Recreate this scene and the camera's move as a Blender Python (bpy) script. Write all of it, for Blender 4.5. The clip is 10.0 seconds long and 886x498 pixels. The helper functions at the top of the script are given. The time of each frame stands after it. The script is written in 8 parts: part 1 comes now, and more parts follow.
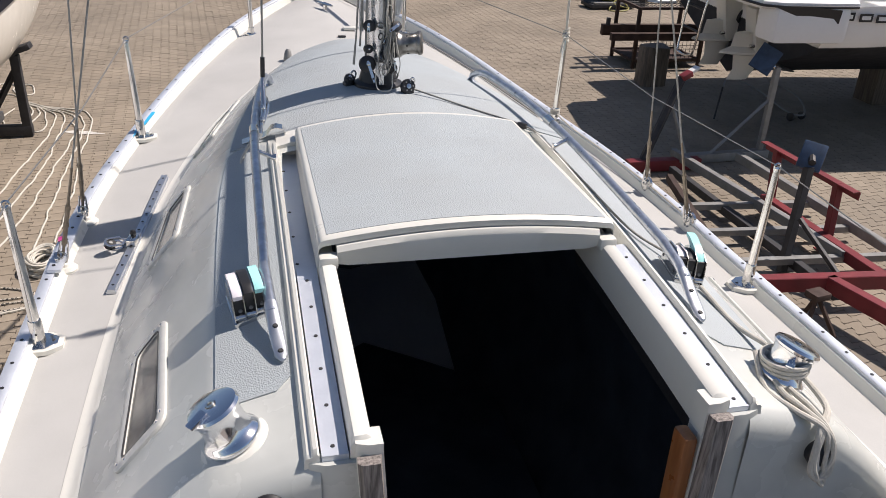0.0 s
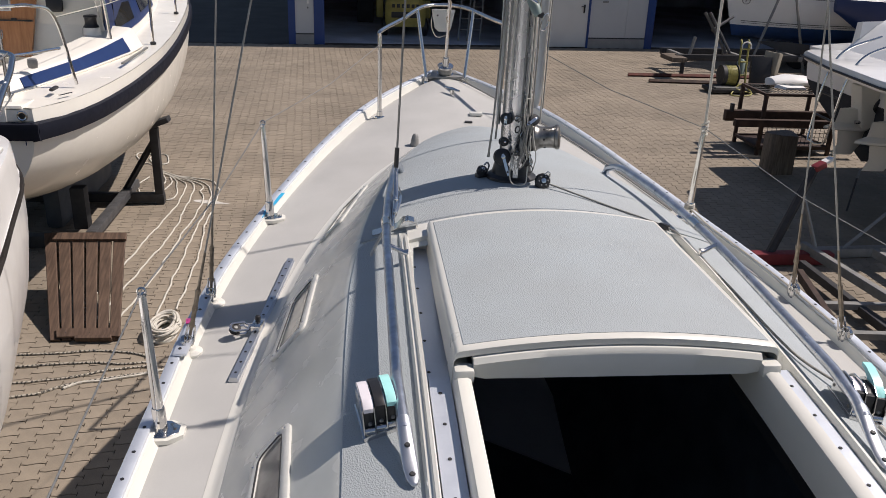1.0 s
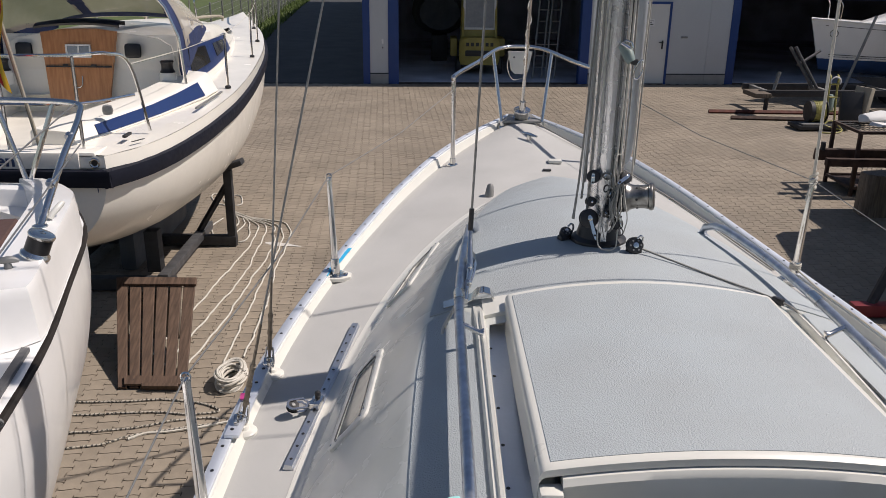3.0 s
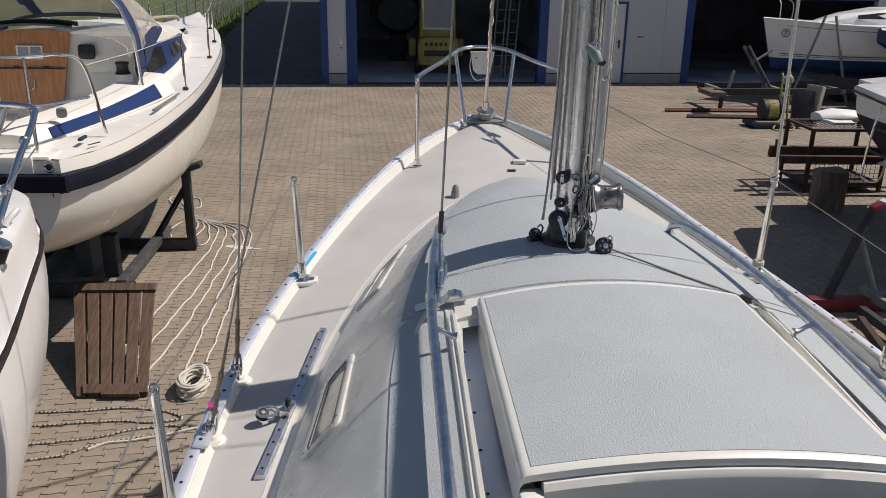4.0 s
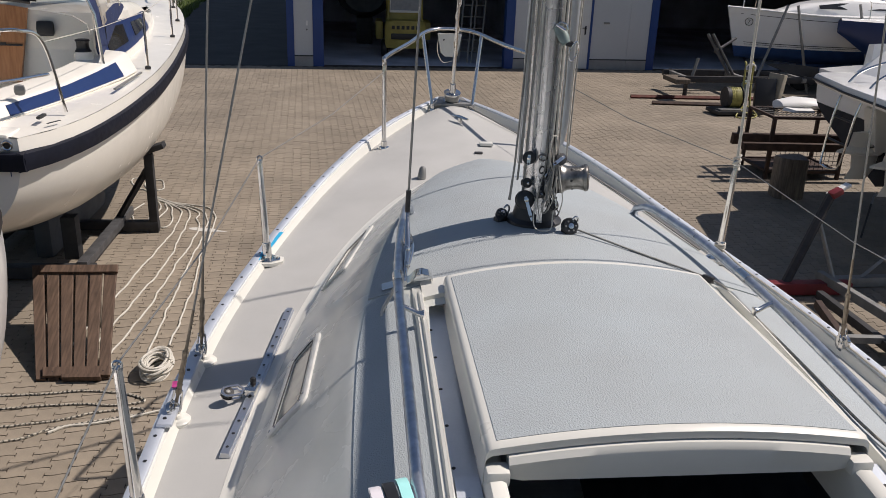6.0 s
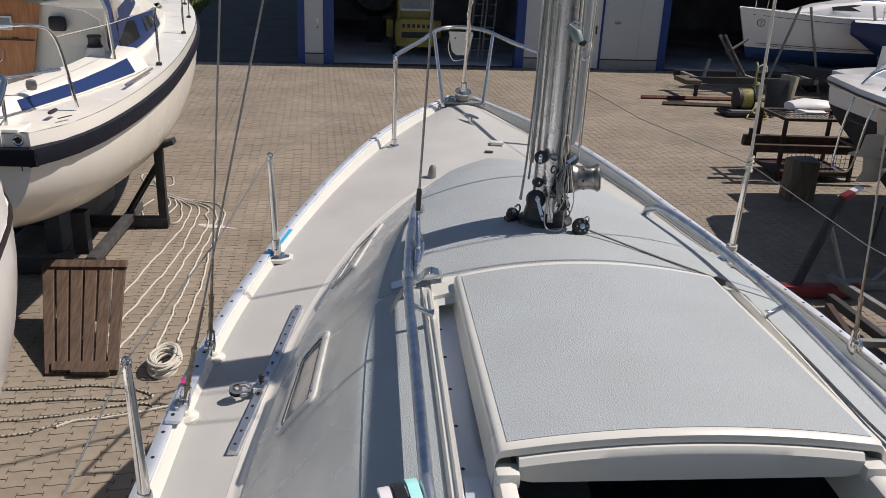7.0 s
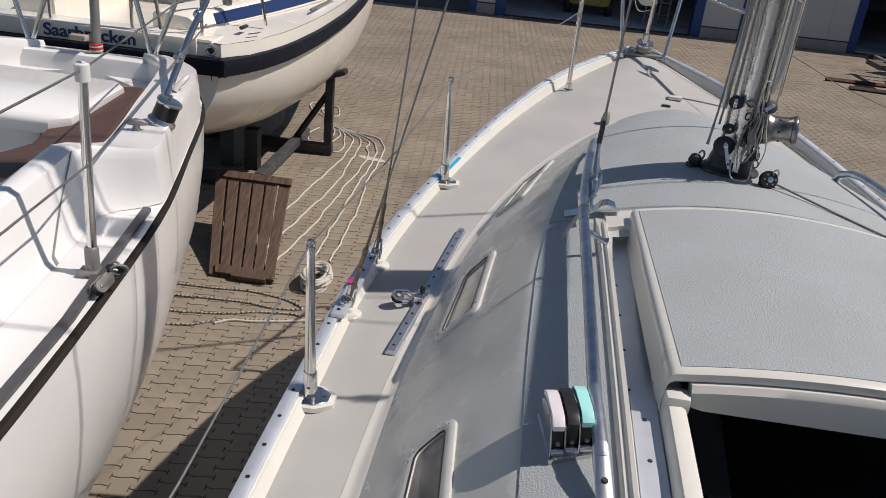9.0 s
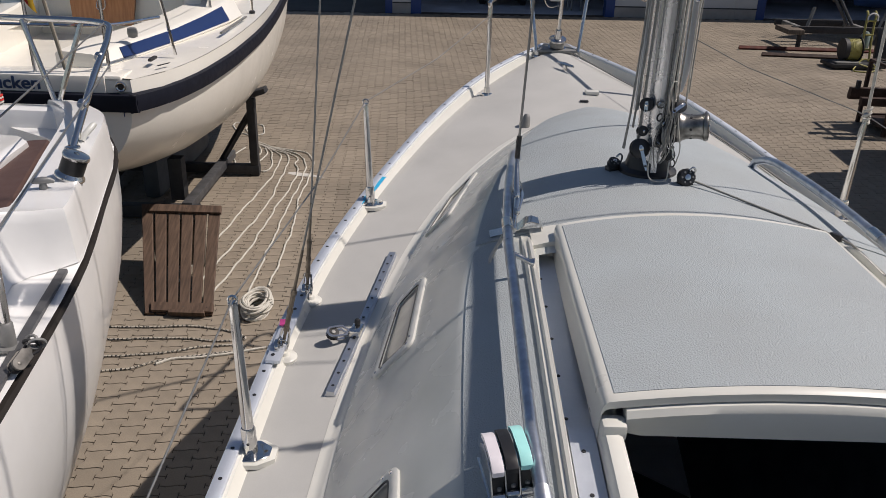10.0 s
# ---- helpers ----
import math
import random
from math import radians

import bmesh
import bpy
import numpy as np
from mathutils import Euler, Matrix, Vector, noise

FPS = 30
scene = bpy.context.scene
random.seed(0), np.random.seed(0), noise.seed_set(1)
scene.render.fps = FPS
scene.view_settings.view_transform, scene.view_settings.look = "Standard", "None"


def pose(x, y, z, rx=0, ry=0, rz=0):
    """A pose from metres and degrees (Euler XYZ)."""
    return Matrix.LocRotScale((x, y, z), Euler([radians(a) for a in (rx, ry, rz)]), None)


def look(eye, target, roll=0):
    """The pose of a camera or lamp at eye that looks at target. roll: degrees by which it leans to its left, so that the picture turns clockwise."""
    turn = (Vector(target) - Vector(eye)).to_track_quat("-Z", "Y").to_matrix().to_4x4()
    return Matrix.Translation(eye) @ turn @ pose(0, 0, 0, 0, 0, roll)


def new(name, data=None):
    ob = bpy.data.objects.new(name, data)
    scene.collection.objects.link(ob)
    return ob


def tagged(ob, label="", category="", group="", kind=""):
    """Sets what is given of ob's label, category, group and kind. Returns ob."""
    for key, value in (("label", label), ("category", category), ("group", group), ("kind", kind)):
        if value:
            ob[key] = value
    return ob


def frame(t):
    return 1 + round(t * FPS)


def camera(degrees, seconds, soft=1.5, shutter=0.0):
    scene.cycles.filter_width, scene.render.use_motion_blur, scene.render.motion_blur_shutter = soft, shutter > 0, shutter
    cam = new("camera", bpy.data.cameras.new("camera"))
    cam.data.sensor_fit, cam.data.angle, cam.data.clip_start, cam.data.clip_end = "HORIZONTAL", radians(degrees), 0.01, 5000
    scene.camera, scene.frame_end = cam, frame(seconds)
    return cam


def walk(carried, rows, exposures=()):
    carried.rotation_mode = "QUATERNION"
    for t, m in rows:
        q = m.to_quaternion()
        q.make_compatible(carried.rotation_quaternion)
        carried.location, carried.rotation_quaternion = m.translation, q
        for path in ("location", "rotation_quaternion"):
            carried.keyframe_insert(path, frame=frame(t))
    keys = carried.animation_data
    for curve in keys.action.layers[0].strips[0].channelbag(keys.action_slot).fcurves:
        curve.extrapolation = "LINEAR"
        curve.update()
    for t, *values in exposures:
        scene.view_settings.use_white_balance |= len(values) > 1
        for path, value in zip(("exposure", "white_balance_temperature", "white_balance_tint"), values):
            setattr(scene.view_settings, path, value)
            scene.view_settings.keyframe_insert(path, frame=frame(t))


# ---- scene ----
cam = camera(56.46, 10.0, soft=0.65)
PATH = [
    (0, -0.5211, 0.0054, 3.1828, 63.239, -2.387, -13.073),
    (0.5, -0.5360, 0.0672, 3.2015, 66.163, -1.098, -7.599),
    (1, -0.5853, 0.1680, 3.2039, 68.041, -2.018, -5.386),
    (1.5, -0.5869, 0.2414, 3.2017, 69.349, -2.226, -2.642),
    (2, -0.5232, 0.3569, 3.2166, 70.665, -0.102, 0.657),
    (3.5, -0.6060, 0.4854, 3.2010, 70.240, -0.895, -1.883),
    (4, -0.6094, 0.4938, 3.2075, 70.364, -0.871, -3.413),
    (4.5, -0.6225, 0.4998, 3.2001, 70.511, -1.347, -4.632),
    (5, -0.6152, 0.5093, 3.2019, 70.247, -1.130, -5.468),
    (5.5, -0.5985, 0.5022, 3.2033, 69.827, -1.090, -6.279),
    (6, -0.6125, 0.4844, 3.1919, 69.388, -1.955, -5.533),
    (7.5, -0.6235, 0.5001, 3.1845, 69.164, -2.669, -3.826),
    (8, -0.6508, 0.4895, 3.1577, 68.488, -3.440, -1.414),
    (8.5, -0.6727, 0.4893, 3.1477, 67.143, -4.060, 2.287),
    (9, -0.7066, 0.4516, 3.0834, 65.699, -5.566, 6.982),
    (9.5, -0.6976, 0.4878, 3.1142, 64.755, -3.996, 6.567),
    (10, -0.6674, 0.5205, 3.1605, 65.852, -1.398, 0.879),
]
walk(cam, [(t, pose(x, y, z, rx, ry, rz)) for t, x, y, z, rx, ry, rz in PATH], exposures=[(0.0, 0.42, 6620, 16), (0.5, 0.17, 6620, 16), (1.0, 0.11, 6620, 16), (2.0, 0.10, 6620, 16), (4.5, 0.04, 6620, 15), (7.5, 0.06, 6620, 15), (8.0, 0.10, 6620, 15), (8.5, 0.05, 6620, 15), (9.0, -0.13, 6620, 15), (9.5, -0.19, 6620, 15), (10.0, -0.17, 6620, 15)])

# ---- daylight: clear sky, high sun from starboard ----
SUN_EL, SUN_AZ = 53.5, 6.5          # degrees; azimuth from +x towards +y
SUN_DIR = Vector((math.cos(radians(SUN_EL)) * math.cos(radians(SUN_AZ)), math.cos(radians(SUN_EL)) * math.sin(radians(SUN_AZ)), math.sin(radians(SUN_EL))))
world = bpy.data.worlds.new("sky")
scene.world = world
world.use_nodes = True
wn = world.node_tree.nodes
sky = wn.new("ShaderNodeTexSky")
sky.sky_type, sky.sun_disc = "NISHITA", False
sky.sun_elevation, sky.sun_rotation = radians(SUN_EL), radians(90 - SUN_AZ)
sky.air_density, sky.dust_density = 1.0, 0.6
wn["Background"].inputs["Strength"].default_value = 0.066
world.node_tree.links.new(sky.outputs[0], wn["Background"].inputs[0])
sun = new("sun", bpy.data.lights.new("sun", "SUN"))
sun.data.energy, sun.data.angle, sun.data.color = 4.45, radians(0.53), (1.0, 0.94, 0.86)
sun.matrix_world = look(SUN_DIR * 60, (0, 0, 0))


# ---- materials ----
def material(name, color, rough=0.5, metal=0.0, vary=0.12, scale=6.0, grain=0.06, grain_scale=90.0, bump=0.0, bump_scale=200.0, coat=0.0, tint=None, island=0.0, per_object=0.0, bump_kind="noise", space="Object", bump_dist=0.002):
    """A surface with two scales of colour variation, optional relief and gloss."""
    m = bpy.data.materials.new(name)
    m.use_nodes = True
    nt = m.node_tree
    n, l = nt.nodes, nt.links
    b = n["Principled BSDF"]
    co = n.new("ShaderNodeTexCoord").outputs[space]
    def tex(sc, detail=4.0):
        t = n.new("ShaderNodeTexNoise")
        t.inputs["Scale"].default_value, t.inputs["Detail"].default_value = sc, detail
        l.new(co, t.inputs["Vector"])
        return t.outputs["Fac"]
    def mixed(fac_out, lo, hi, a, c):
        r = n.new("ShaderNodeMapRange")
        r.inputs["From Min"].default_value, r.inputs["From Max"].default_value = 0.3, 0.7
        r.inputs["To Min"].default_value, r.inputs["To Max"].default_value = lo, hi
        l.new(fac_out, r.inputs["Value"])
        x = n.new("ShaderNodeMix")
        x.data_type = "RGBA"
        l.new(r.outputs[0], x.inputs["Factor"])
        for sock, v in ((x.inputs[6], a), (x.inputs[7], c)):
            if isinstance(v, tuple):
                sock.default_value = (*v, 1)
            else:
                l.new(v, sock)
        return x.outputs[2]
    dark = tuple(max(c * (1 - 2 * vary), 0) for c in color) if tint is None else tint
    out = mixed(tex(scale), 0, 1, dark, color)
    if grain:
        out = mixed(tex(grain_scale, 2.0), 0, grain, out, tuple(c * 0.35 for c in color))
    if island or per_object:
        src = n.new("ShaderNodeNewGeometry").outputs["Random Per Island"] if island else n.new("ShaderNodeObjectInfo").outputs["Random"]
        r = n.new("ShaderNodeMapRange")
        k = island or per_object
        r.inputs["To Min"].default_value, r.inputs["To Max"].default_value = 1 - k, 1 + k
        l.new(src, r.inputs["Value"])
        h = n.new("ShaderNodeHueSaturation")
        l.new(r.outputs[0], h.inputs["Value"])
        l.new(out, h.inputs["Color"])
        out = h.outputs[0]
    l.new(out, b.inputs["Base Color"])
    b.inputs["Metallic"].default_value = metal
    b.inputs["Coat Weight"].default_value = coat
    rr = n.new("ShaderNodeMapRange")
    rr.inputs["To Min"].default_value, rr.inputs["To Max"].default_value = max(rough * 0.75, 0.02), min(rough * 1.3, 1)
    l.new(tex(scale * 2.3), rr.inputs["Value"])
    l.new(rr.outputs[0], b.inputs["Roughness"])
    if bump:
        bp = n.new("ShaderNodeBump")
        bp.inputs["Strength"].default_value, bp.inputs["Distance"].default_value = bump, bump_dist
        if bump_kind == "cells":
            v = n.new("ShaderNodeTexVoronoi")
            v.inputs["Scale"].default_value = bump_scale
            v.feature = "SMOOTH_F1"
            l.new(co, v.inputs["Vector"])
            l.new(v.outputs["Distance"], bp.inputs["Height"])
        else:
            l.new(tex(bump_scale, 3.0), bp.inputs["Height"])
        l.new(bp.outputs[0], b.inputs["Normal"])
    return m


def weathered_wood(name, a, c, axis_scale=(30, 30, 2.5), rough=0.7):
    m = material(name, a, rough, vary=0.2, scale=8, grain=0.25, grain_scale=60)
    n, l = m.node_tree.nodes, m.node_tree.links
    mp = n.new("ShaderNodeMapping")
    mp.inputs["Scale"].default_value = axis_scale
    l.new(n.new("ShaderNodeTexCoord").outputs["Object"], mp.inputs["Vector"])
    t = n.new("ShaderNodeTexNoise")
    t.inputs["Scale"].default_value, t.inputs["Detail"].default_value = 1.5, 6
    l.new(mp.outputs[0], t.inputs["Vector"])
    ramp = n.new("ShaderNodeValToRGB")
    ramp.color_ramp.elements[0].position, ramp.color_ramp.elements[1].position = 0.35, 0.68
    ramp.color_ramp.elements[0].color, ramp.color_ramp.elements[1].color = (*a, 1), (*c, 1)
    l.new(t.outputs["Fac"], ramp.inputs[0])
    l.new(ramp.outputs[0], n["Principled BSDF"].inputs["Base Color"])
    return m


CREAM = material("cream_gelcoat", (0.70, 0.69, 0.63), 0.3, vary=0.03, scale=4, grain=0.03, grain_scale=40, coat=0.2)
WHITE = material("white_gelcoat", (0.825, 0.823, 0.808), 0.22, vary=0.03, scale=2.5, grain=0.02, grain_scale=30, coat=0.3)
DECK = material("grey_deck_paint", (0.475, 0.472, 0.452), 0.75, vary=0.06, scale=3.5, grain=0.12, grain_scale=400, bump=0.25, bump_scale=700)
SIDE = material("weathered_gelcoat_side", (0.585, 0.60, 0.565), 0.26, vary=0.11, scale=3.6, grain=0.03, grain_scale=25, coat=0.15)
NONSLIP = material("grey_nonslip", (0.398, 0.440, 0.455), 0.58, vary=0.05, scale=4, grain=0.16, grain_scale=360, bump=0.85, bump_scale=310, bump_kind="cells", bump_dist=0.0019, tint=(0.37, 0.398, 0.405))
ALU = material("brushed_aluminium", (0.66, 0.68, 0.71), 0.34, 0.9, vary=0.05, scale=12, grain=0.08, grain_scale=150)
RAILALU = material("blotched_aluminium_tube", (0.62, 0.66, 0.73), 0.30, 0.85, vary=0.16, scale=26, grain=0.22, grain_scale=70)
PLATE = material("pale_aluminium_plate", (0.66, 0.70, 0.76), 0.45, 0.55, vary=0.04, scale=9, grain=0.05, grain_scale=120)
STEEL = material("stainless_steel", (0.72, 0.71, 0.69), 0.16, 1.0, vary=0.05, scale=14, grain=0.06, grain_scale=90)
CHROME = material("polished_chrome", (0.78, 0.79, 0.81), 0.13, 1.0, vary=0.02, scale=10, grain=0.0)
WORNCHROME = material("worn_chrome", (0.40, 0.385, 0.36), 0.30, 0.9, vary=0.35, scale=38, grain=0.2, grain_scale=90)
BRONZE = material("tarnished_bronze", (0.28, 0.24, 0.19), 0.38, 0.85, vary=0.2, scale=40, grain=0.15)
WIRE = material("rigging_wire", (0.30, 0.30, 0.29), 0.45, 0.8, vary=0.1, scale=60, grain=0.1)
MAST = material("anodised_mast", (0.82, 0.82, 0.82), 0.26, 0.75, vary=0.06, scale=5, grain=0.08, grain_scale=60)
ALLOY = material("dull_alloy", (0.20, 0.19, 0.175), 0.48, 0.7, vary=0.2, scale=30, grain=0.2)
POLE = material("grey_anodised_pole", (0.50, 0.54, 0.58), 0.36, 0.6, vary=0.06, scale=8, grain=0.06, grain_scale=80)
HULLCREAM = material("cream_white_gelcoat", (0.86, 0.83, 0.75), 0.24, vary=0.03, scale=2.5, grain=0.03, grain_scale=30, coat=0.25)
SAGE = material("grey_green_paint", (0.24, 0.31, 0.29), 0.4, vary=0.15, scale=40, grain=0.1)
BLACK = material("black_plastic", (0.02, 0.02, 0.022), 0.42, vary=0.1, scale=30, grain=0.05)
RUBBER = material("black_rubber_strake", (0.030, 0.025, 0.022), 0.6, vary=0.15, scale=9, grain=0.08)
NAVYRUB = material("blue_black_strake", (0.010, 0.012, 0.022), 0.6, vary=0.15, scale=9, grain=0.05)
for m in (RUBBER, NAVYRUB):
    m.node_tree.nodes["Principled BSDF"].inputs["Specular IOR Level"].default_value = 0.2
TURQ = material("turquoise_plastic", (0.42, 0.86, 0.82), 0.35, vary=0.05, scale=30, grain=0.03)
PINKISH = material("pale_plastic", (0.78, 0.74, 0.77), 0.4, vary=0.04, scale=30, grain=0.03)
# this dark colour stands in for the unlit inside of the cabin
CABIN_SHADE = material("cabin_shade_lining", (0.10, 0.12, 0.155), 0.9, vary=0.2, scale=6, grain=0.0)
TEAK = weathered_wood("weathered_teak", (0.10, 0.086, 0.078), (0.33, 0.295, 0.27), (110, 110, 7))
MAHOG = weathered_wood("varnished_mahogany", (0.23, 0.085, 0.03), (0.36, 0.15, 0.055), rough=0.3)
ROPE_W = material("white_rope", (0.62, 0.59, 0.52), 0.85, vary=0.12, scale=30, grain=0.2, grain_scale=220, bump=0.6, bump_scale=300)
ROPE_G = material("grey_rope", (0.34, 0.33, 0.30), 0.85, vary=0.15, scale=60, grain=0.25, grain_scale=260, bump=0.6, bump_scale=300)
ROPE_F = material("flecked_rope", (0.62, 0.59, 0.52), 0.85, vary=0.1, scale=40, grain=0.2, grain_scale=200, bump=0.6, bump_scale=300)
n, l = ROPE_F.node_tree.nodes, ROPE_F.node_tree.links
wave = n.new("ShaderNodeTexWave")
wave.inputs["Scale"].default_value, wave.inputs["Distortion"].default_value, wave.inputs["Detail Scale"].default_value = 10.0, 5.5, 7.0
l.new(n.new("ShaderNodeTexCoord").outputs["Object"], wave.inputs["Vector"])
ramp = n.new("ShaderNodeValToRGB")
ramp.color_ramp.elements[0].position, ramp.color_ramp.elements[1].position = 0.26, 0.42
ramp.color_ramp.elements[0].color, ramp.color_ramp.elements[1].color = (0.035, 0.033, 0.03, 1), (0.46, 0.42, 0.35, 1)
l.new(wave.outputs["Fac"], ramp.inputs[0])
l.new(ramp.outputs[0], n["Principled BSDF"].inputs["Base Color"])
TAPE = material("blue_tape", (0.03, 0.42, 0.72), 0.4, vary=0.06, scale=30, grain=0.04)
PAVER = material("concrete_paver", (0.295, 0.248, 0.190), 0.9, vary=0.16, scale=0.8, grain=0.24, grain_scale=120, bump=0.4, bump_scale=200, island=0.08)
PAVER_ONE = material("concrete_paver_single", (0.295, 0.248, 0.190), 0.9, vary=0.10, scale=9, grain=0.24, grain_scale=120, bump=0.4, bump_scale=200, per_object=0.08)
JOINT = material("paving_joint_sand", (0.065, 0.050, 0.036), 0.95, vary=0.15, scale=0.8, grain=0.2, grain_scale=60)
ASPHALT = material("asphalt", (0.05, 0.05, 0.052), 0.9, vary=0.12, scale=0.6, grain=0.2, grain_scale=120, bump=0.3, bump_scale=300)
GRASS = material("grass", (0.10, 0.14, 0.035), 0.9, vary=0.25, scale=2.0, grain=0.3, grain_scale=40)
WALLP = material("pale_wall_panel", (0.52, 0.54, 0.55), 0.5, vary=0.04, scale=0.7, grain=0.04, grain_scale=20)
PLINTH = material("concrete_plinth", (0.36, 0.35, 0.33), 0.9, vary=0.12, scale=3, grain=0.12, grain_scale=60)
BLUE = material("blue_painted_steel", (0.012, 0.052, 0.21), 0.45, vary=0.07, scale=2, grain=0.05)
DOORW = material("white_door_paint", (0.66, 0.66, 0.63), 0.45, vary=0.03, scale=2, grain=0.03)
DARKWALL = material("dark_hall_interior", (0.62, 0.66, 0.76), 0.9, vary=0.25, scale=0.7, grain=0.1)
YELLOW = material("yellow_machine_paint", (0.44, 0.35, 0.08), 0.5, vary=0.15, scale=4, grain=0.08)
NAVY = material("navy_paint", (0.014, 0.035, 0.125), 0.35, vary=0.05, scale=5, grain=0.03)
NAVY_CLOTH = material("navy_canvas", (0.015, 0.03, 0.10), 0.85, vary=0.15, scale=10, grain=0.15, bump=0.3)
RED = material("red_painted_steel", (0.21, 0.02, 0.027), 0.5, vary=0.15, scale=7, grain=0.15, grain_scale=30)
RUST = material("rusty_steel", (0.070, 0.040, 0.030), 0.85, vary=0.3, scale=8, grain=0.3, grain_scale=50)
REDRUST = material("red_oxide_steel", (0.135, 0.036, 0.024), 0.8, vary=0.3, scale=8, grain=0.25, grain_scale=50)
DARKSTEEL = material("dark_steel", (0.035, 0.035, 0.038), 0.6, vary=0.2, scale=9, grain=0.15, grain_scale=40)
GREYSTEEL = material("galvanised_steel", (0.30, 0.30, 0.29), 0.55, 0.5, vary=0.12, scale=10, grain=0.12)
DARKGALV = material("dull_dark_galvanised", (0.13, 0.13, 0.135), 0.5, 0.4, vary=0.2, scale=10, grain=0.15)
CRATEW = weathered_wood("dark_slat_wood", (0.060, 0.036, 0.024), (0.125, 0.078, 0.052), (34, 3, 6))
STUMP = weathered_wood("weathered_block_wood", (0.075, 0.060, 0.048), (0.17, 0.135, 0.10))
# black that stands in for the shade under the motor boat
UNDERHULL_SHADE = material("black_underhull_shade", (0.022, 0.024, 0.032), 0.75, vary=0.2, scale=3, grain=0.1)
ANTIFOUL = material("grey_antifouling", (0.10, 0.11, 0.12), 0.8, vary=0.2, scale=3, grain=0.1)
BLUEHULL = material("blue_antifouling", (0.02, 0.07, 0.22), 0.7, vary=0.15, scale=3, grain=0.08)
BROWNCUSH = material("brown_upholstery", (0.10, 0.055, 0.045), 0.6, vary=0.1, scale=8, grain=0.1)
PANE = material("dull_acrylic", (0.33, 0.31, 0.27), 0.12, vary=0.3, scale=7, grain=0.0)
PALEFRAME = material("pale_window_frame", (0.62, 0.62, 0.58), 0.35, vary=0.06, scale=20, grain=0.06)
SMOKE = material("smoked_acrylic", (0.035, 0.035, 0.035), 0.06, vary=0.2, scale=5, grain=0.0)
VINYL = material("clear_vinyl", (0.58, 0.53, 0.45), 0.15, vary=0.1, scale=4, grain=0.0)
VINYL.node_tree.nodes["Principled BSDF"].inputs["Alpha"].default_value = 0.62
DOORWOOD = weathered_wood("orange_varnished_wood", (0.36, 0.15, 0.055), (0.48, 0.22, 0.09), (30, 30, 3), 0.35)
SCREEN_G = material("grey_screen", (0.30, 0.33, 0.36), 0.25, vary=0.1, scale=9, grain=0.05)
WHITEPAINT = material("white_letter_paint", (0.75, 0.75, 0.73), 0.5, vary=0.03, scale=9, grain=0.0)
FLAGRED = material("flag_red", (0.55, 0.03, 0.02), 0.8, vary=0.1, scale=9, grain=0.1)
FLAGGOLD = material("flag_gold", (0.75, 0.45, 0.03), 0.8, vary=0.1, scale=9, grain=0.1)
PADBLUE = material("worn_blue_pad", (0.045, 0.085, 0.16), 0.55, vary=0.25, scale=14, grain=0.15, grain_scale=60)
HOSE = material("yellow_hose", (0.36, 0.33, 0.095), 0.6, vary=0.15, scale=9, grain=0.1)
CORK = material("cream_board", (0.42, 0.38, 0.30), 0.85, vary=0.15, scale=5, grain=0.1)


# ---- mesh helpers ----
ORIGIN = {}


def thing(name, loc, label, category, group="", kind=""):
    ob = new(name)
    ob.location = loc
    ob.empty_display_size = 0.1
    ORIGIN[ob] = Vector(loc)
    return tagged(ob, label, category, group, kind)


def part(name, bm, mat, parent=None, label="", smooth=True, angle=40):
    """Links a bmesh, drawn in world metres, as one mesh object under a thing or part."""
    me = bpy.data.meshes.new(name)
    bmesh.ops.recalc_face_normals(bm, faces=bm.faces[:])
    for e in bm.edges:
        if len(e.link_faces) == 2:
            e.smooth = e.calc_face_angle(0.0) < radians(angle)
    for fc in bm.faces:
        fc.smooth = smooth
    o = ORIGIN.get(parent, Vector((0, 0, 0)))
    bm.transform(Matrix.Translation(-o))
    bm.to_mesh(me)
    bm.free()
    me.materials.append(mat)
    ob = new(name, me)
    if parent is not None:
        ob.parent = parent
        ORIGIN[ob] = o
    if label:
        ob["label"] = label
    return ob


def single(name, bm, mat, label, category, group="", kind="", smooth=True, loc=(0, 0, 0)):
    ob = part(name, bm, mat, None, "", smooth)
    if tuple(loc) != (0, 0, 0):
        ob.data.transform(Matrix.Translation(-Vector(loc)))
        ob.location = loc
    return tagged(ob, label, category, group, kind)


def box(bm, c, size, rot=(0, 0, 0), bevel=0.0):
    r = bmesh.ops.create_cube(bm, size=1.0)
    vs = r["verts"]
    bmesh.ops.scale(bm, vec=size, verts=vs)
    if bevel:
        es = list({e for v in vs for e in v.link_edges})
        g = bmesh.ops.bevel(bm, geom=es, offset=bevel, segments=2, affect="EDGES", profile=0.6)
        vs = list({v for f in g["faces"] for v in f.verts} | {v for v in vs if v.is_valid})
    m = Matrix.LocRotScale(c, Euler([radians(a) for a in rot]), None)
    bmesh.ops.transform(bm, matrix=m, verts=vs)
    return bm


def B(c, size, rot=(0, 0, 0), bevel=0.0):
    return box(bmesh.new(), c, size, rot, bevel)


def rings(bm, rs, caps=True, closed=True):
    """Skins rows of points into a surface."""
    rows = [[bm.verts.new(p) for p in r] for r in rs]
    n = len(rows[0])
    for a, b2 in zip(rows, rows[1:]):
        for i in range(n if closed else n - 1):
            j = (i + 1) % n
            bm.faces.new((a[i], a[j], b2[j], b2[i]))
    if caps and closed:
        bm.faces.new(rows[0][::-1])
        bm.faces.new(rows[-1])
    return rows


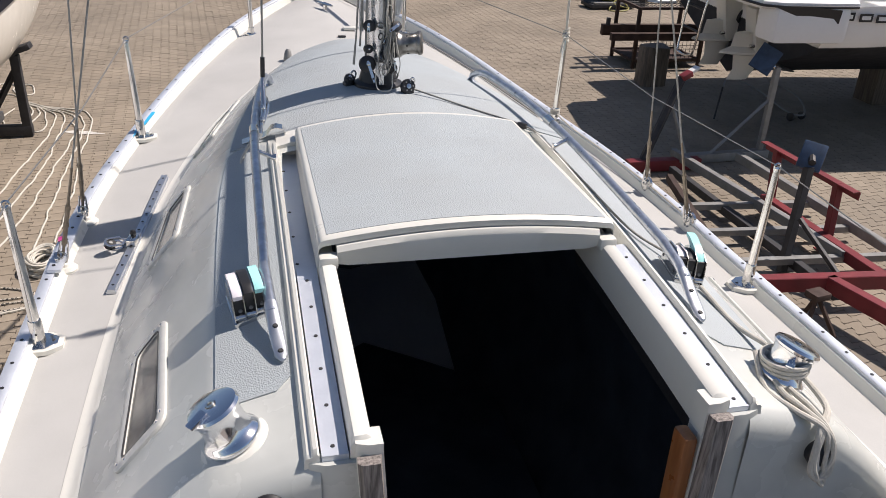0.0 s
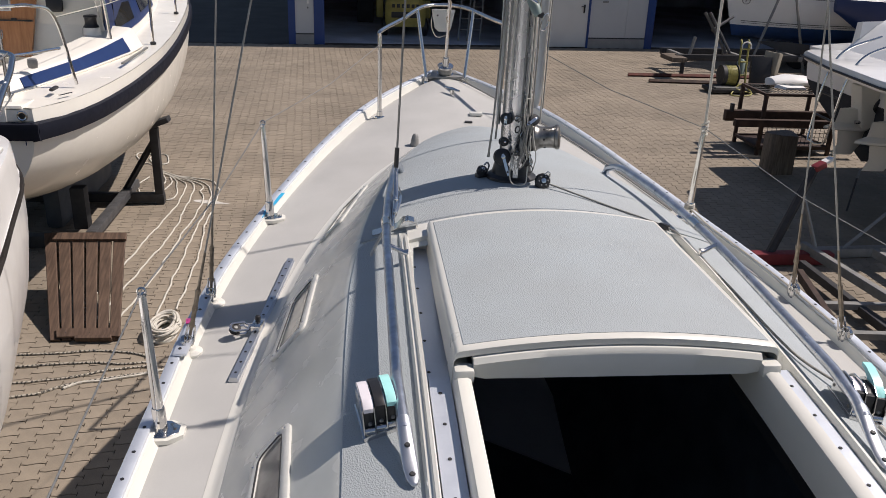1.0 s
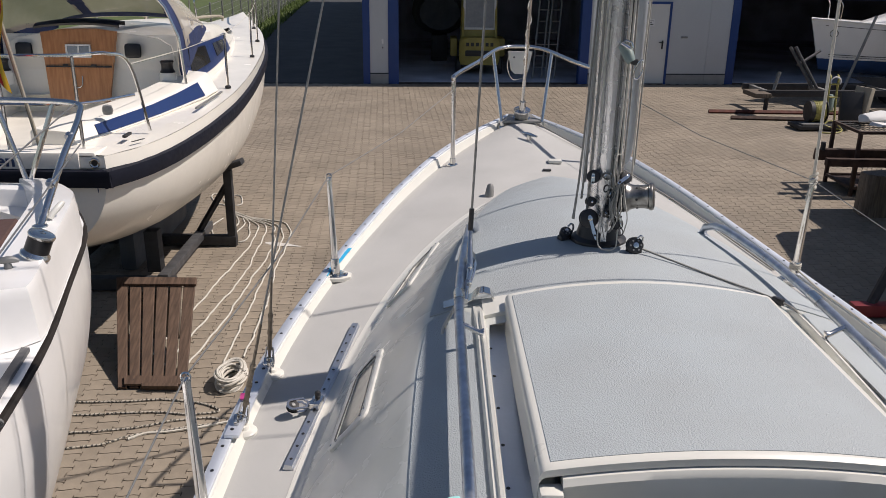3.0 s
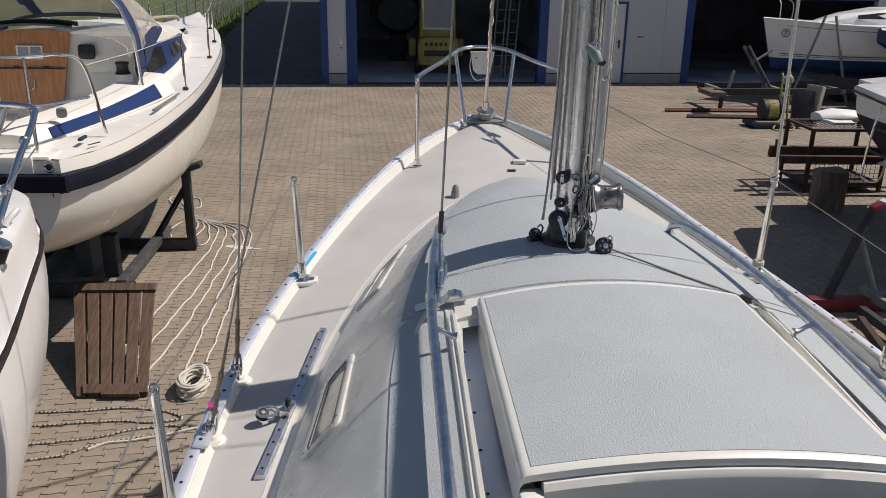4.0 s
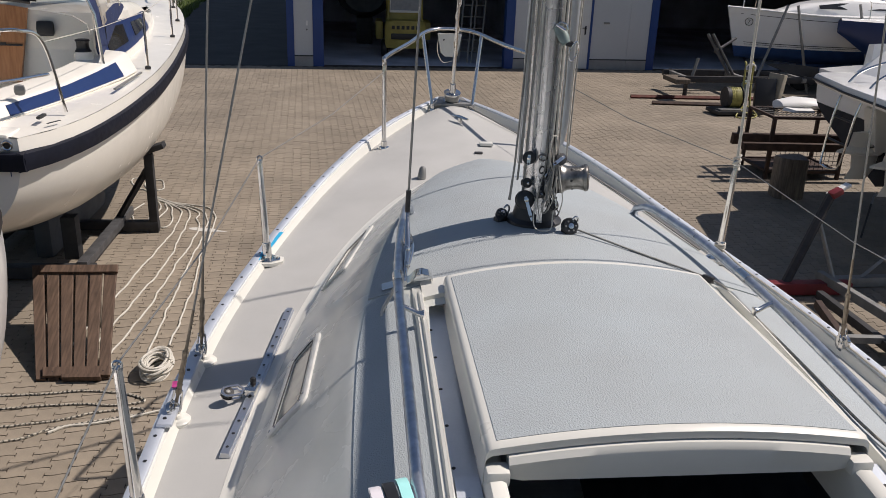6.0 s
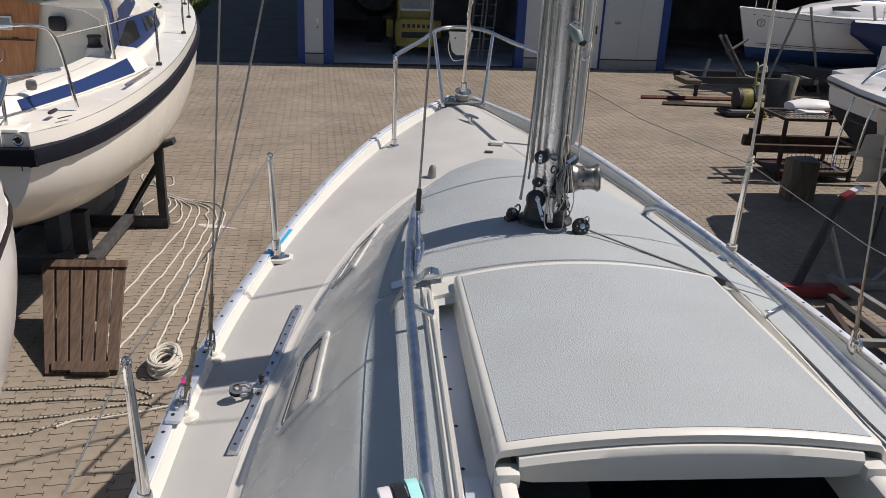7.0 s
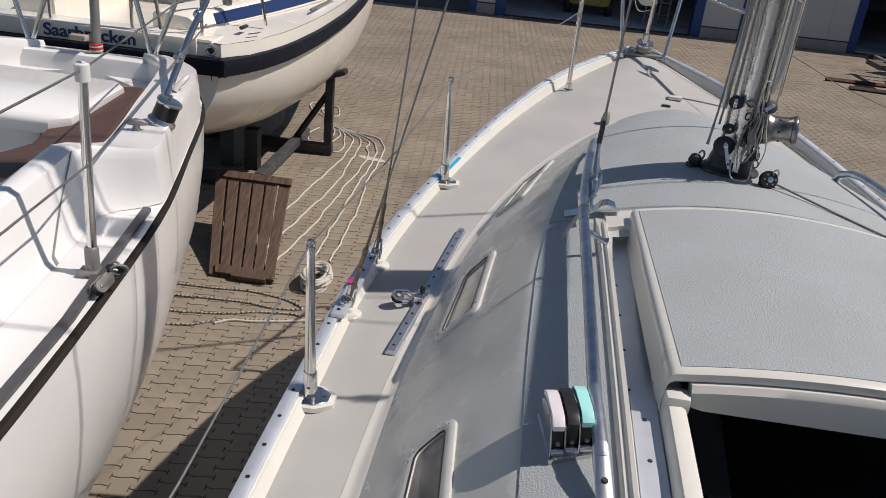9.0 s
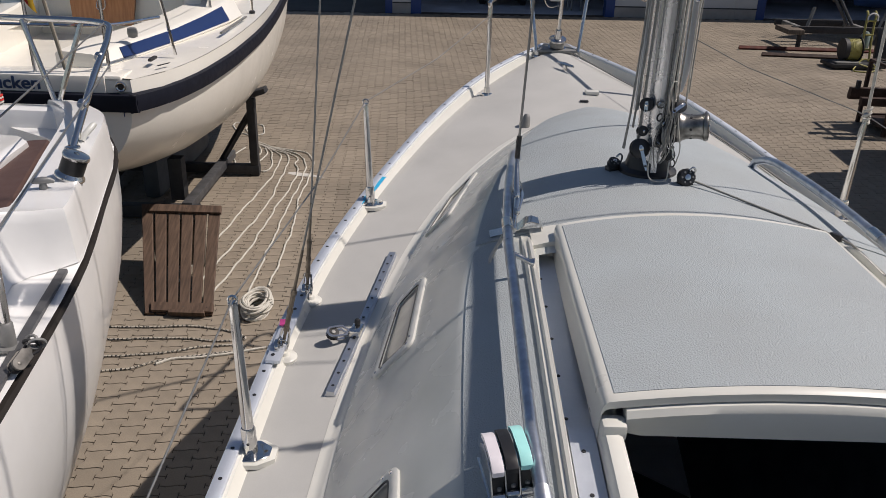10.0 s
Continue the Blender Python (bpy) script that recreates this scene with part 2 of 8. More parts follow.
def tube(bm, pts, r, seg=10, flat=1.0, up=(0, 0, 1)):
    """A round bar swept along points; r may be one radius or one for each point."""
    pts = [Vector(p) for p in pts]
    rr = [r] * len(pts) if isinstance(r, (int, float)) else r
    rs, ref = [], None
    for i, p in enumerate(pts):
        d = (pts[min(i + 1, len(pts) - 1)] - pts[max(i - 1, 0)]).normalized()
        if ref is None:
            ref = Vector(up) if abs(d.dot(Vector(up))) < 0.95 else Vector((0, 1, 0))
        u = (ref - d * ref.dot(d)).normalized()
        ref = u
        w = d.cross(u)
        rs.append([p + (u * math.cos(2 * math.pi * k / seg) * flat + w * math.sin(2 * math.pi * k / seg)) * rr[i] for k in range(seg)])
    rings(bm, rs)
    return bm


def T(pts, r, seg=10, flat=1.0):
    return tube(bmesh.new(), pts, r, seg, flat)


def curve_pts(ctrl, n=8):
    """Catmull-Rom points through the control points."""
    c = [Vector(p) for p in ctrl]
    c = [c[0] * 2 - c[1]] + c + [c[-1] * 2 - c[-2]]
    out = []
    for i in range(1, len(c) - 2):
        for k in range(n):
            t = k / n
            a, b2, d, e = c[i - 1], c[i], c[i + 1], c[i + 2]
            out.append(0.5 * ((2 * b2) + (d - a) * t + (2 * a - 5 * b2 + 4 * d - e) * t * t + (3 * b2 - a - 3 * d + e) * t ** 3))
    out.append(c[-2])
    return out


def lathe(bm, profile, origin, axis=(0, 0, 1), seg=28):
    """Turns (radius, height) pairs round an axis."""
    q = Vector(axis).to_track_quat("Z", "Y").to_matrix()
    o = Vector(origin)
    rings(bm, [[o + q @ Vector((r * math.cos(2 * math.pi * k / seg), r * math.sin(2 * math.pi * k / seg), h)) for k in range(seg)] for r, h in profile])
    return bm


def L(profile, origin, axis=(0, 0, 1), seg=28):
    return lathe(bmesh.new(), profile, origin, axis, seg)


def smooth_fn(ys, vs):
    """A smooth function through knots (monotone cubic)."""
    ys, vs = np.array(ys, float), np.array(vs, float)
    h, d = np.diff(ys), np.diff(vs) / np.diff(ys)
    m = np.concatenate([[d[0]], [0 if a * b2 <= 0 else 2 * a * b2 / (a + b2) for a, b2 in zip(d, d[1:])], [d[-1]]])
    def fn(y):
        y = min(max(y, ys[0]), ys[-1])
        i = min(max(int(np.searchsorted(ys, y)) - 1, 0), len(h) - 1)
        t = (y - ys[i]) / h[i]
        return float((2 * t ** 3 - 3 * t * t + 1) * vs[i] + (t ** 3 - 2 * t * t + t) * h[i] * m[i] + (-2 * t ** 3 + 3 * t * t) * vs[i + 1] + (t ** 3 - t * t) * h[i] * m[i + 1])
    return fn


def text_mesh(name, body, size, depth, m, mat, parent, label="", bold=0.0):
    """Letters in the built-in font, turned into a mesh."""
    cu = bpy.data.curves.new(name, "FONT")
    cu.body, cu.size, cu.extrude, cu.align_x, cu.offset = body, size, depth, "CENTER", bold
    tmp = bpy.data.objects.new(name, cu)
    scene.collection.objects.link(tmp)
    dg = bpy.context.evaluated_depsgraph_get()
    me = bpy.data.meshes.new_from_object(tmp.evaluated_get(dg))
    bpy.data.objects.remove(tmp)
    bm = bmesh.new()
    bm.from_mesh(me)
    bm.transform(m)
    return part(name, bm, mat, parent, label, smooth=False)


# ==== the sailboat under the camera ====
# the bow points along +y, the centreline is x = 0, the yard is z = 0
half_beam = smooth_fn([-2.2, -1.0, 0.5, 1.8, 2.6, 3.1, 3.9, 4.45, 4.85, 5.3, 5.7, 5.95, 6.08], [0.95, 1.12, 1.20, 1.215, 1.205, 1.17, 1.03, 0.87, 0.72, 0.52, 0.29, 0.11, 0.025])
sheer = smooth_fn([-2.2, 0.0, 1.5, 2.3, 2.8, 3.8, 5.1, 5.8, 6.1], [1.83, 1.79, 1.785, 1.79, 1.81, 1.868, 2.025, 2.10, 2.14])
roof_foot = smooth_fn([1.0, 1.6, 2.0, 2.35, 2.7, 3.1, 3.5, 3.9, 4.2, 4.42, 4.56, 4.64, 4.66], [0.965, 0.963, 0.957, 0.943, 0.91, 0.85, 0.765, 0.64, 0.50, 0.36, 0.23, 0.10, 0.02])
roof_edge = smooth_fn([1.0, 1.87, 2.3, 2.7, 3.1, 3.45, 3.8, 4.1, 4.3, 4.42, 4.66], [0.622, 0.626, 0.618, 0.582, 0.522, 0.447, 0.345, 0.23, 0.13, 0.07, 0.01])
roof_top = smooth_fn([1.0, 1.3, 1.6, 2.0, 2.4, 3.0, 3.4, 3.8, 4.1, 4.35, 4.52, 4.62, 4.66], [2.195, 2.225, 2.253, 2.28, 2.302, 2.322, 2.315, 2.29, 2.25, 2.195, 2.15, 2.118, 2.105])
edge_drop = smooth_fn([1.0, 2.3, 3.3, 4.1, 4.66], [0.10, 0.10, 0.095, 0.05, 0.004])


def deck_z(x, y):
    w = max(half_beam(y), 0.05)
    return sheer(y) + (0.075 if y > 3.6 else 0.055 + 0.02 * max(0, (y - 2.6))) * (1 - min(abs(x) / w, 1) ** 2)


def roof_z(x, y):
    e = max(roof_edge(y), 0.01)
    return roof_top(y) - edge_drop(y) * min(abs(x) / e, 1) ** 2


def side_pt(y, v, s=-1, out=0.0):
    """A point on the cabin side: v = 0 at the roof's edge, 1 at the deck."""
    xs, xb = roof_edge(y), roof_foot(y)
    zs, zb = roof_z(xs, y), deck_z(xb, y) - 0.004
    cx, cz = xs + (xb - xs) * 0.50, zs + (zb - zs) * 0.36
    x = (1 - v) ** 2 * xs + 2 * v * (1 - v) * cx + v * v * xb
    z = (1 - v) ** 2 * zs + 2 * v * (1 - v) * cz + v * v * zb
    dx, dz = 2 * (1 - v) * (cx - xs) + 2 * v * (xb - cx), 2 * (1 - v) * (cz - zs) + 2 * v * (zb - cz)
    k = math.hypot(dx, dz) or 1
    return Vector((s * (x - dz / k * out), y, z + dx / k * out))


boat = thing("sailboat", (0, 2, 0), "white sailing yacht with grey non-slip coachroof, propped up ashore", "sailboat")

# hull skin
bm = bmesh.new()
rs = []
for y in np.linspace(-2.2, 6.08, 46):
    w, z = half_beam(y), sheer(y)
    k = min(1.0, max(0.0, (6.08 - y) / 3.2)) ** 0.6 * min(1, 0.72 + (y + 2.2) * 0.25)
    zk = 1.95 - 1.40 * k
    prof = [(1, 0), (1.005, 0.16), (0.99, 0.36), (0.93, 0.56), (0.78, 0.74), (0.5, 0.89), (0.0, 1.0)]
    ring = [(w * a, y - (0.25 * b2 if y > 5 else 0), z - 0.02 - (z - zk) * b2) for a, b2 in prof]
    rs.append(ring + [(-x, yy, zz) for x, yy, zz in ring[-2::-1]])
rings(bm, rs, closed=False)
bm.faces.new([v for v in bm.verts[:13]])
part("hull", bm, WHITE, boat, "white gelcoat hull")
bm = bmesh.new()
rings(bm, [[(0.09 * a * k, 0.9 + 0.85 * b2 * (0.8 + 0.2 * k) + (1 - k) * 0.1, z) for a, b2 in ((0, 1), (0.8, 0.5), (1, 0), (0.8, -0.5), (0, -1), (-0.8, -0.5), (-1, 0), (-0.8, 0.5))] for z, k in ((0.95, 1.3), (0.5, 1.0), (0.02, 0.9))])
part("keel", bm, ANTIFOUL, boat, "grey fin keel standing on the ground")

# deck, with the cabin and cockpit left open
bm = bmesh.new()
ys = np.concatenate([np.linspace(-2.2, 0.9, 12), np.linspace(1.0, 6.07, 90)])
for s in (-1, 1):
    rs = []
    for y in ys:
        w = half_beam(y)
        inner = roof_foot(y) - 0.03 if 1.0 <= y < 4.64 else (0.62 if y < 1.0 else 0.0)
        inner = max(min(inner, w - 0.02), 0.0)
        rs.append([(s * (inner + (w - inner) * t), y, deck_z(inner + (w - inner) * t, y)) for t in np.linspace(0, 1, 8)])
    rings(bm, rs, closed=False)
part("deck", bm, DECK, boat, "light grey painted side deck and foredeck")

# raised cream margin and aluminium toe rail along the sheer, higher towards the bow
lip = smooth_fn([-2.2, 3.9, 5.3, 6.1], [1.0, 1.0, 1.9, 2.0])
for s in (-1, 1):
    bm = bmesh.new()
    rs = []
    for y in np.linspace(-2.2, 6.02, 110):
        w, z, k = half_beam(y), sheer(y), lip(y)
        rs.append([(s * max(w - a, 0.004), y, z + h * k) for a, h in ((0.068, 0.002), (0.060, 0.008), (0.052, 0.024), (0.045, 0.034), (0.0, 0.034), (-0.006, 0.02), (-0.008, -0.06), (0.0, -0.06))])
    rings(bm, rs)
    part("bulwark", bm, CREAM, boat, "cream moulded deck margin")
    bm = bmesh.new()
    rs = []
    for y in np.linspace(-2.2, 5.98, 110):
        w, z = half_beam(y), sheer(y) + 0.034 * (lip(y) - 1)
        rs.append([(s * max(w - a, 0.003), y, z + h) for a, h in ((0.036, 0.034), (0.036, 0.044), (0.033, 0.046), (0.004, 0.046), (0.0, 0.043), (-0.004, 0.0), (0.002, 0.0))])
    rings(bm, rs)
    rail = part("toe_rail", bm, PLATE, boat, "aluminium toe rail strip")
    y = 0.6
    while y < 5.9:
        bm = L([(0.0055, 0.0), (0.0055, 0.0012)], (s * (half_beam(y) - 0.019), y, sheer(y) + 0.034 * (lip(y) - 1) + 0.0462), seg=8)
        part("screw", bm, BLACK, rail)
        y += 0.115

# coachroof shell
bm = bmesh.new()
UC = [0, 0.15, 0.3, 0.5, 0.70, 0.73, 0.78, 0.83, 0.89, 0.95, 1.0]
VC = [0.06, 0.14, 0.25, 0.4, 0.55, 0.7, 0.85, 0.95, 1.0]
YC = list(np.linspace(1.19, 4.1, 56)) + list(np.linspace(4.14, 4.655, 22))
for s in (-1, 1):
    rows = []
    for y in YC:
        e = roof_edge(y)
        row = [Vector((s * e * u, y, roof_z(e * u, y))) for u in UC] + [side_pt(y, v, s) for v in VC]
        rows.append([bm.verts.new(p) for p in row])
    for i in range(len(rows) - 1):
        for j in range(len(rows[0]) - 1):
            if j < 4 and YC[i + 1] < 2.56:
                continue
            bm.faces.new((rows[i][j], rows[i][j + 1], rows[i + 1][j + 1], rows[i + 1][j]))
    # rounded aft edge and bulkhead
    prev = rows[0][4:]
    for dy, k in ((-0.012, 0.006), (-0.028, 0.022), (-0.035, 0.05), (-0.03, 0.45), (-0.02, 1.0)):
        row = []
        for v in rows[0][4:]:
            z = v.co.z - k if k < 0.3 else v.co.z + (1.15 - v.co.z) * k
            row.append(bm.verts.new((v.co.x * (1 - (0.004 if k < 0.3 else 0)), 1.19 + dy, z)))
        for a in range(len(row) - 1):
            bm.faces.new((prev[a], prev[a + 1], row[a + 1], row[a]))
        prev = row
bmesh.ops.remove_doubles(bm, verts=bm.verts[:], dist=0.0005)
part("coachroof", bm, SIDE, boat, "pale grey-green gelcoat coachroof, dulled by weather")

# cream fillet where the cabin side meets the deck
for s in (-1, 1):
    bm = bmesh.new()
    rs = []
    for y in np.linspace(1.1, 4.6, 60):
        p = side_pt(y, 0.95, s)
        q = Vector((s * (roof_foot(y) + 0.028), y, deck_z(roof_foot(y) + 0.028, y) + 0.0015))
        c = Vector((s * (roof_foot(y) + 0.002), y, deck_z(roof_foot(y), y) + 0.006))
        rs.append([p, p * 0.5 + c * 0.5 + Vector((s * 0.002, 0, 0.001)), c, c * 0.5 + q * 0.5 + Vector((0, 0, -0.001)), q])
    rings(bm, rs, closed=False)
    part("cabin_fillet", bm, CREAM, boat, "cream fillet at the foot of the cabin side")


# non-slip sheets on the roof
def roof_sheet(x0, x1, y0, y1, lift=0.0035, nx=10, ny=40, x0f=None, x1f=None, round_end=0.0):
    b = bmesh.new()
    rs = []
    for y in np.linspace(y0, y1, ny):
        a = x0f(y) if x0f else x0
        c = x1f(y) if x1f else x1
        if round_end:
            d = min(y - y0, y1 - y)
            if d < round_end:
                sh = round_end - math.sqrt(max(round_end ** 2 - (round_end - d) ** 2, 0))
                a, c = a + sh * (1 if c > a else -1), c - sh * (1 if c > a else -1)
        rs.append([(x, y, roof_z(x, y) + lift) for x in np.linspace(a, c, nx)])
    rings(b, rs, closed=False)
    g = bmesh.ops.extrude_face_region(b, geom=b.faces[:])
    bmesh.ops.translate(b, vec=(0, 0, -lift - 0.002), verts=[v for v in g["geom"] if isinstance(v, bmesh.types.BMVert)])
    return b


for s in (-1, 1):
    part("nonslip_sheet", roof_sheet(0, 0, 1.385, 2.64, x0f=lambda y, s=s: s * 0.470, x1f=lambda y, s=s: s * (roof_edge(y) - 0.002), nx=5, round_end=0.03), NONSLIP, boat, "grey leather-textured non-slip sheet")
part("nonslip_sheet", roof_sheet(0, 0, 2.655, 4.40, x0f=lambda y: -(roof_edge(y) - 0.002), x1f=lambda y: roof_edge(y) - 0.002, nx=25, ny=60), NONSLIP, boat, "grey leather-textured non-slip sheet")

# sliding hatch
HY0, HY1 = 1.775, 2.60


def hatch_front(x):
    return HY1 + 0.035 * (1 - (x / 0.375) ** 2)


def hatch_top(x, y):
    return 2.346 - 0.030 * (x / 0.375) ** 2 - 0.006 * (y - HY0)


bm = bmesh.new()
cols = [-0.382, -0.381, -0.379, -0.377, -0.373, -0.366] + list(np.linspace(-0.35, 0.35, 17)) + [0.366, 0.373, 0.377, 0.379, 0.381, 0.382]
rs = []
for t in [-0.012, 0.0, 0.012] + list(np.linspace(0.04, 0.98, 14)) + [1.0, 1.008]:
    row = []
    for x in cols:
        xe = max(min(x, 0.372), -0.372)
        y = HY0 + (hatch_front(xe) - HY0) * t
        z = hatch_top(xe, y)
        over = abs(x) - 0.366
        if over > 0:
            z -= {7: 0.003, 11: 0.010, 13: 0.026, 15: 0.064, 16: 0.070}[round(over * 1000)]
        if t in (-0.012, 1.008):
            z -= 0.007
        row.append((x * (1 - 0.02 * max(0, t - 0.5)), y, z))
    rs.append(row)
rings(bm, rs, closed=False)
g = bmesh.ops.extrude_face_region(bm, geom=bm.faces[:])
bmesh.ops.translate(bm, vec=(0, 0, -0.015), verts=[v for v in g["geom"] if isinstance(v, bmesh.types.BMVert)])
hatch = part("sliding_hatch", bm, CREAM, boat, "cream sliding hatch with a grey non-slip top, pushed half open")
bm = bmesh.new()
rings(bm, [[(x, HY0 + 0.006 + (hatch_front(x) - 0.020 - HY0 - 0.006) * t, hatch_top(x, HY0 + (hatch_front(x) - HY0) * t) + 0.0014) for x in np.linspace(-0.356, 0.356, 21)] for t in np.linspace(0, 1, 16)], closed=False)
g = bmesh.ops.extrude_face_region(bm, geom=bm.faces[:])
bmesh.ops.translate(bm, vec=(0, 0, -0.005), verts=[v for v in g["geom"] if isinstance(v, bmesh.types.BMVert)])
part("nonslip_sheet", bm, NONSLIP, hatch, "grey leather-textured non-slip sheet")
# drop lip at the hatch's after edge
bm = bmesh.new()
rs = []
for x in np.linspace(-0.335, 0.335, 25):
    zt = hatch_top(x, HY0) - 0.026
    zb = 2.246 if abs(x) < 0.332 else 2.252
    rs.append([(x, HY0 - 0.016, zt), (x, HY0 + 0.006, zt + 0.004), (x, HY0 + 0.012, zt - 0.01), (x, HY0 - 0.002, zb), (x, HY0 - 0.018, zb), (x, HY0 - 0.024, zt - 0.012)])
rings(bm, rs)
part("hatch_lip", bm, CREAM, hatch, "cream drop lip of the hatch")

# hatch runners, garage ridges and companionway trim
for s in (-1, 1):
    bm = bmesh.new()
    rs = []
    for y in [1.172, 1.178, 1.19] + list(np.linspace(1.26, 2.5, 20)) + [2.56, 2.60, 2.63, 2.645]:
        h = 0.026 if y < 2.55 else 0.026 * max(0.05, (2.65 - y) / 0.1)
        h = h * (0.6 if y < 1.175 else 1)
        z = roof_z(0.447, max(y, 1.19))
        rs.append([(s * (0.447 + a), y, z + b2 * h - (0.03 if b2 == 0 else 0)) for a, b2 in ((-0.013, 0), (-0.012, 0.7), (-0.008, 1.0), (-0.001, 0.9), (0.003, 0.55), (0.010, 0.5), (0.014, 0.3), (0.018, 0))])
    rings(bm, rs)
    part("garage_ridge", bm, CREAM, boat, "cream moulded ridge beside the hatch")
    bm = bmesh.new()
    rings(bm, [[(s * x, y, roof_z(0.43, y) + h) for x, h in ((0.382, -0.01), (0.382, 0.008), (0.431, 0.008), (0.431, -0.01))] for y in (1.172, 1.4, 1.6, 1.80)])
    b = bmesh.new()
    rings(b, [[(s * x, y, roof_z(0.43, y) + h) for x, h in ((0.350, -0.05), (0.350, -0.022), (0.436, -0.020), (0.436, -0.05))] for y in (1.79, 2.0, 2.2, 2.4, 2.58)])
    garage = part("garage_floor", b, PLATE, boat, "pale aluminium channel beside the hatch")
    for y in (1.86, 2.00, 2.14, 2.28, 2.42, 2.54):
        part("screw", L([(0.0045, 0), (0.004, 0.0015)], (s * 0.424, y, roof_z(0.43, y) - 0.0205), seg=8), DARKSTEEL, garage)
    b = bmesh.new()
    lift = 0.0 if s < 0 else -0.012
    rings(b, [[(s * x, y, roof_z(x, y) + h + lift) for x, h in ((0.345, -0.03), (0.345, 0.010), (0.390, 0.012), (0.436, 0.010), (0.436, -0.03))] for y, k in ((2.555, 0), (2.60, 1), (2.66, 1))])
    part("garage_end", b, CREAM, boat, "cream end of the hatch channel")
    plate = part("hatch_runner", bm, PLATE, boat, "pale aluminium runner plate with screws")
    for i in range(6):
        y = 1.195 + i * 0.108
        part("screw", L([(0.0045, 0), (0.004, 0.0015)], (s * 0.409, y, roof_z(0.43, y) + 0.008), seg=8), DARKSTEEL, plate)
    # cream coaming of the opening
    bm = bmesh.new()
    rs = []
    for y in (1.164, 1.172, 1.22, 1.4, 1.7, 1.9):
        z = roof_z(0.36, max(y, 1.19)) + 0.012
        k = 0.45 if y < 1.168 else 1
        rs.append([(s * x, y, z + h * k) for x, h in ((0.380, -0.03), (0.379, 0.008), (0.372, 0.018), (0.350, 0.020), (0.341, 0.014), (0.336, -0.01), (0.338, -0.085), (0.350, -0.085))])
    rings(bm, rs)
    part("companionway_coaming", bm, CREAM, boat, "cream coaming of the open companionway")
    part("coaming_stop", B((s * 0.356, 1.757, roof_z(0.36, 1.75) + 0.030), (0.046, 0.040, 0.034), (0, 0, 0), 0.009), CREAM, boat, "cream moulded stop under the hatch corner")
    bm = bmesh.new()
    rings(bm, [[(s * x, y, roof_z(0.36, max(y, 1.19)) - h) for x, h in ((0.339, 0.074), (0.352, 0.074), (0.352, 0.115), (0.345, 0.115))] for y in (1.18, 1.5, 1.9)])
    part("coaming_seal", bm, BLACK, boat)
    # upright trim of the entrance, weathered teak on a moulded jamb
    bm = bmesh.new()
    rings(bm, [[(s * (x - k * 0.035), y - k * 0.03, z) for x, y in ((0.322, 1.150), (0.350, 1.150), (0.372, 1.158), (0.370, 1.20), (0.322, 1.20))] for z, k in ((2.205, 0), (2.19, 0), (1.9, 0.5), (1.2, 1.5))])
    part("entrance_jamb", bm, CREAM, boat, "cream entrance jamb")
    bm = bmesh.new()
    rings(bm, [[(s * (x - k * 0.035), y - k * 0.03, z) for x, y in ((0.326, 1.149), (0.331, 1.124), (0.364, 1.124), (0.372, 1.132), (0.370, 1.149))] for z, k in ((2.182, 0.0), (1.9, 0.5), (1.2, 1.5))])
    part("teak_trim", bm, TEAK, boat, "grey weathered teak entrance trim")
for s in (-1, 1):
    bm = bmesh.new()
    rings(bm, [[(s * x, y - k * 0.012, z) for x, y in ((0.325 - 0.05 * k, 1.162), (0.375, 1.160), (0.425, 1.1605), (0.455, 1.172), (0.455, 1.196), (0.325 - 0.05 * k, 1.196))] for z, k in ((2.160, 0), (2.15, 0.1), (1.9, 0.5), (1.2, 1.5))])
    part("bulkhead_cheek", bm, SIDE, boat, "pale gelcoat beside the entrance")
bm = B((0.295, 1.165, 1.88), (0.03, 0.05, 0.5), (0, 0, 0), 0.008)
part("washboard_slide", bm, MAHOG, boat, "varnished mahogany washboard slide")

# cabin inside: below the opening, shade put into the lining's dark colour
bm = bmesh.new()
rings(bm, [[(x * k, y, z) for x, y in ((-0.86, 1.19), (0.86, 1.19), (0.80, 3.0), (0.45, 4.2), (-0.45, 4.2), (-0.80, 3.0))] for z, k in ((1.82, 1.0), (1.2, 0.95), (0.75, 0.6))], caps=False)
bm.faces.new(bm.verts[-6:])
part("cabin_lining", bm, CABIN_SHADE, boat, "cabin interior, its deep shade put into the dark colour")
part("cabin_sole", B((0, 1.9, 0.86), (1.0, 2.2, 0.04), (0, 0, 0), 0.005), CABIN_SHADE, boat)
part("companionway_step", B((0, 1.45, 1.35), (0.5, 0.28, 0.04), (0, 0, 0), 0.01), CABIN_SHADE, boat)

# cockpit, unseen: well, seats and coamings; the well is dark to bounce less light
bm = bmesh.new()
for s in (-1, 1):
    box(bm, (s * 0.62, -0.45, 1.60), (0.45, 2.95, 0.04), (0, 0, 0), 0.01)
    box(bm, (s * 0.40, -0.45, 1.36), (0.03, 2.95, 0.46))
box(bm, (0, -0.45, 1.14), (0.8, 2.95, 0.04))
part("cockpit_well", bm, TEAK, boat, "unseen cockpit well with side benches, dark to bounce less light")
for s in (-1, 1):
    bm = bmesh.new()
    rings(bm, [[(s * (x0 + a), y, z + b2) for a, b2 in ((0, -0.28), (0, 0), (0.04, 0.02), (0.12, 0.0), (0.16, -0.26))] for y, x0, z in ((-2.0, 0.78, 1.90), (0.0, 0.82, 1.98), (1.09, 0.82, 2.02))])
    part("cockpit_coaming", bm, CREAM, boat, "cream cockpit coaming")


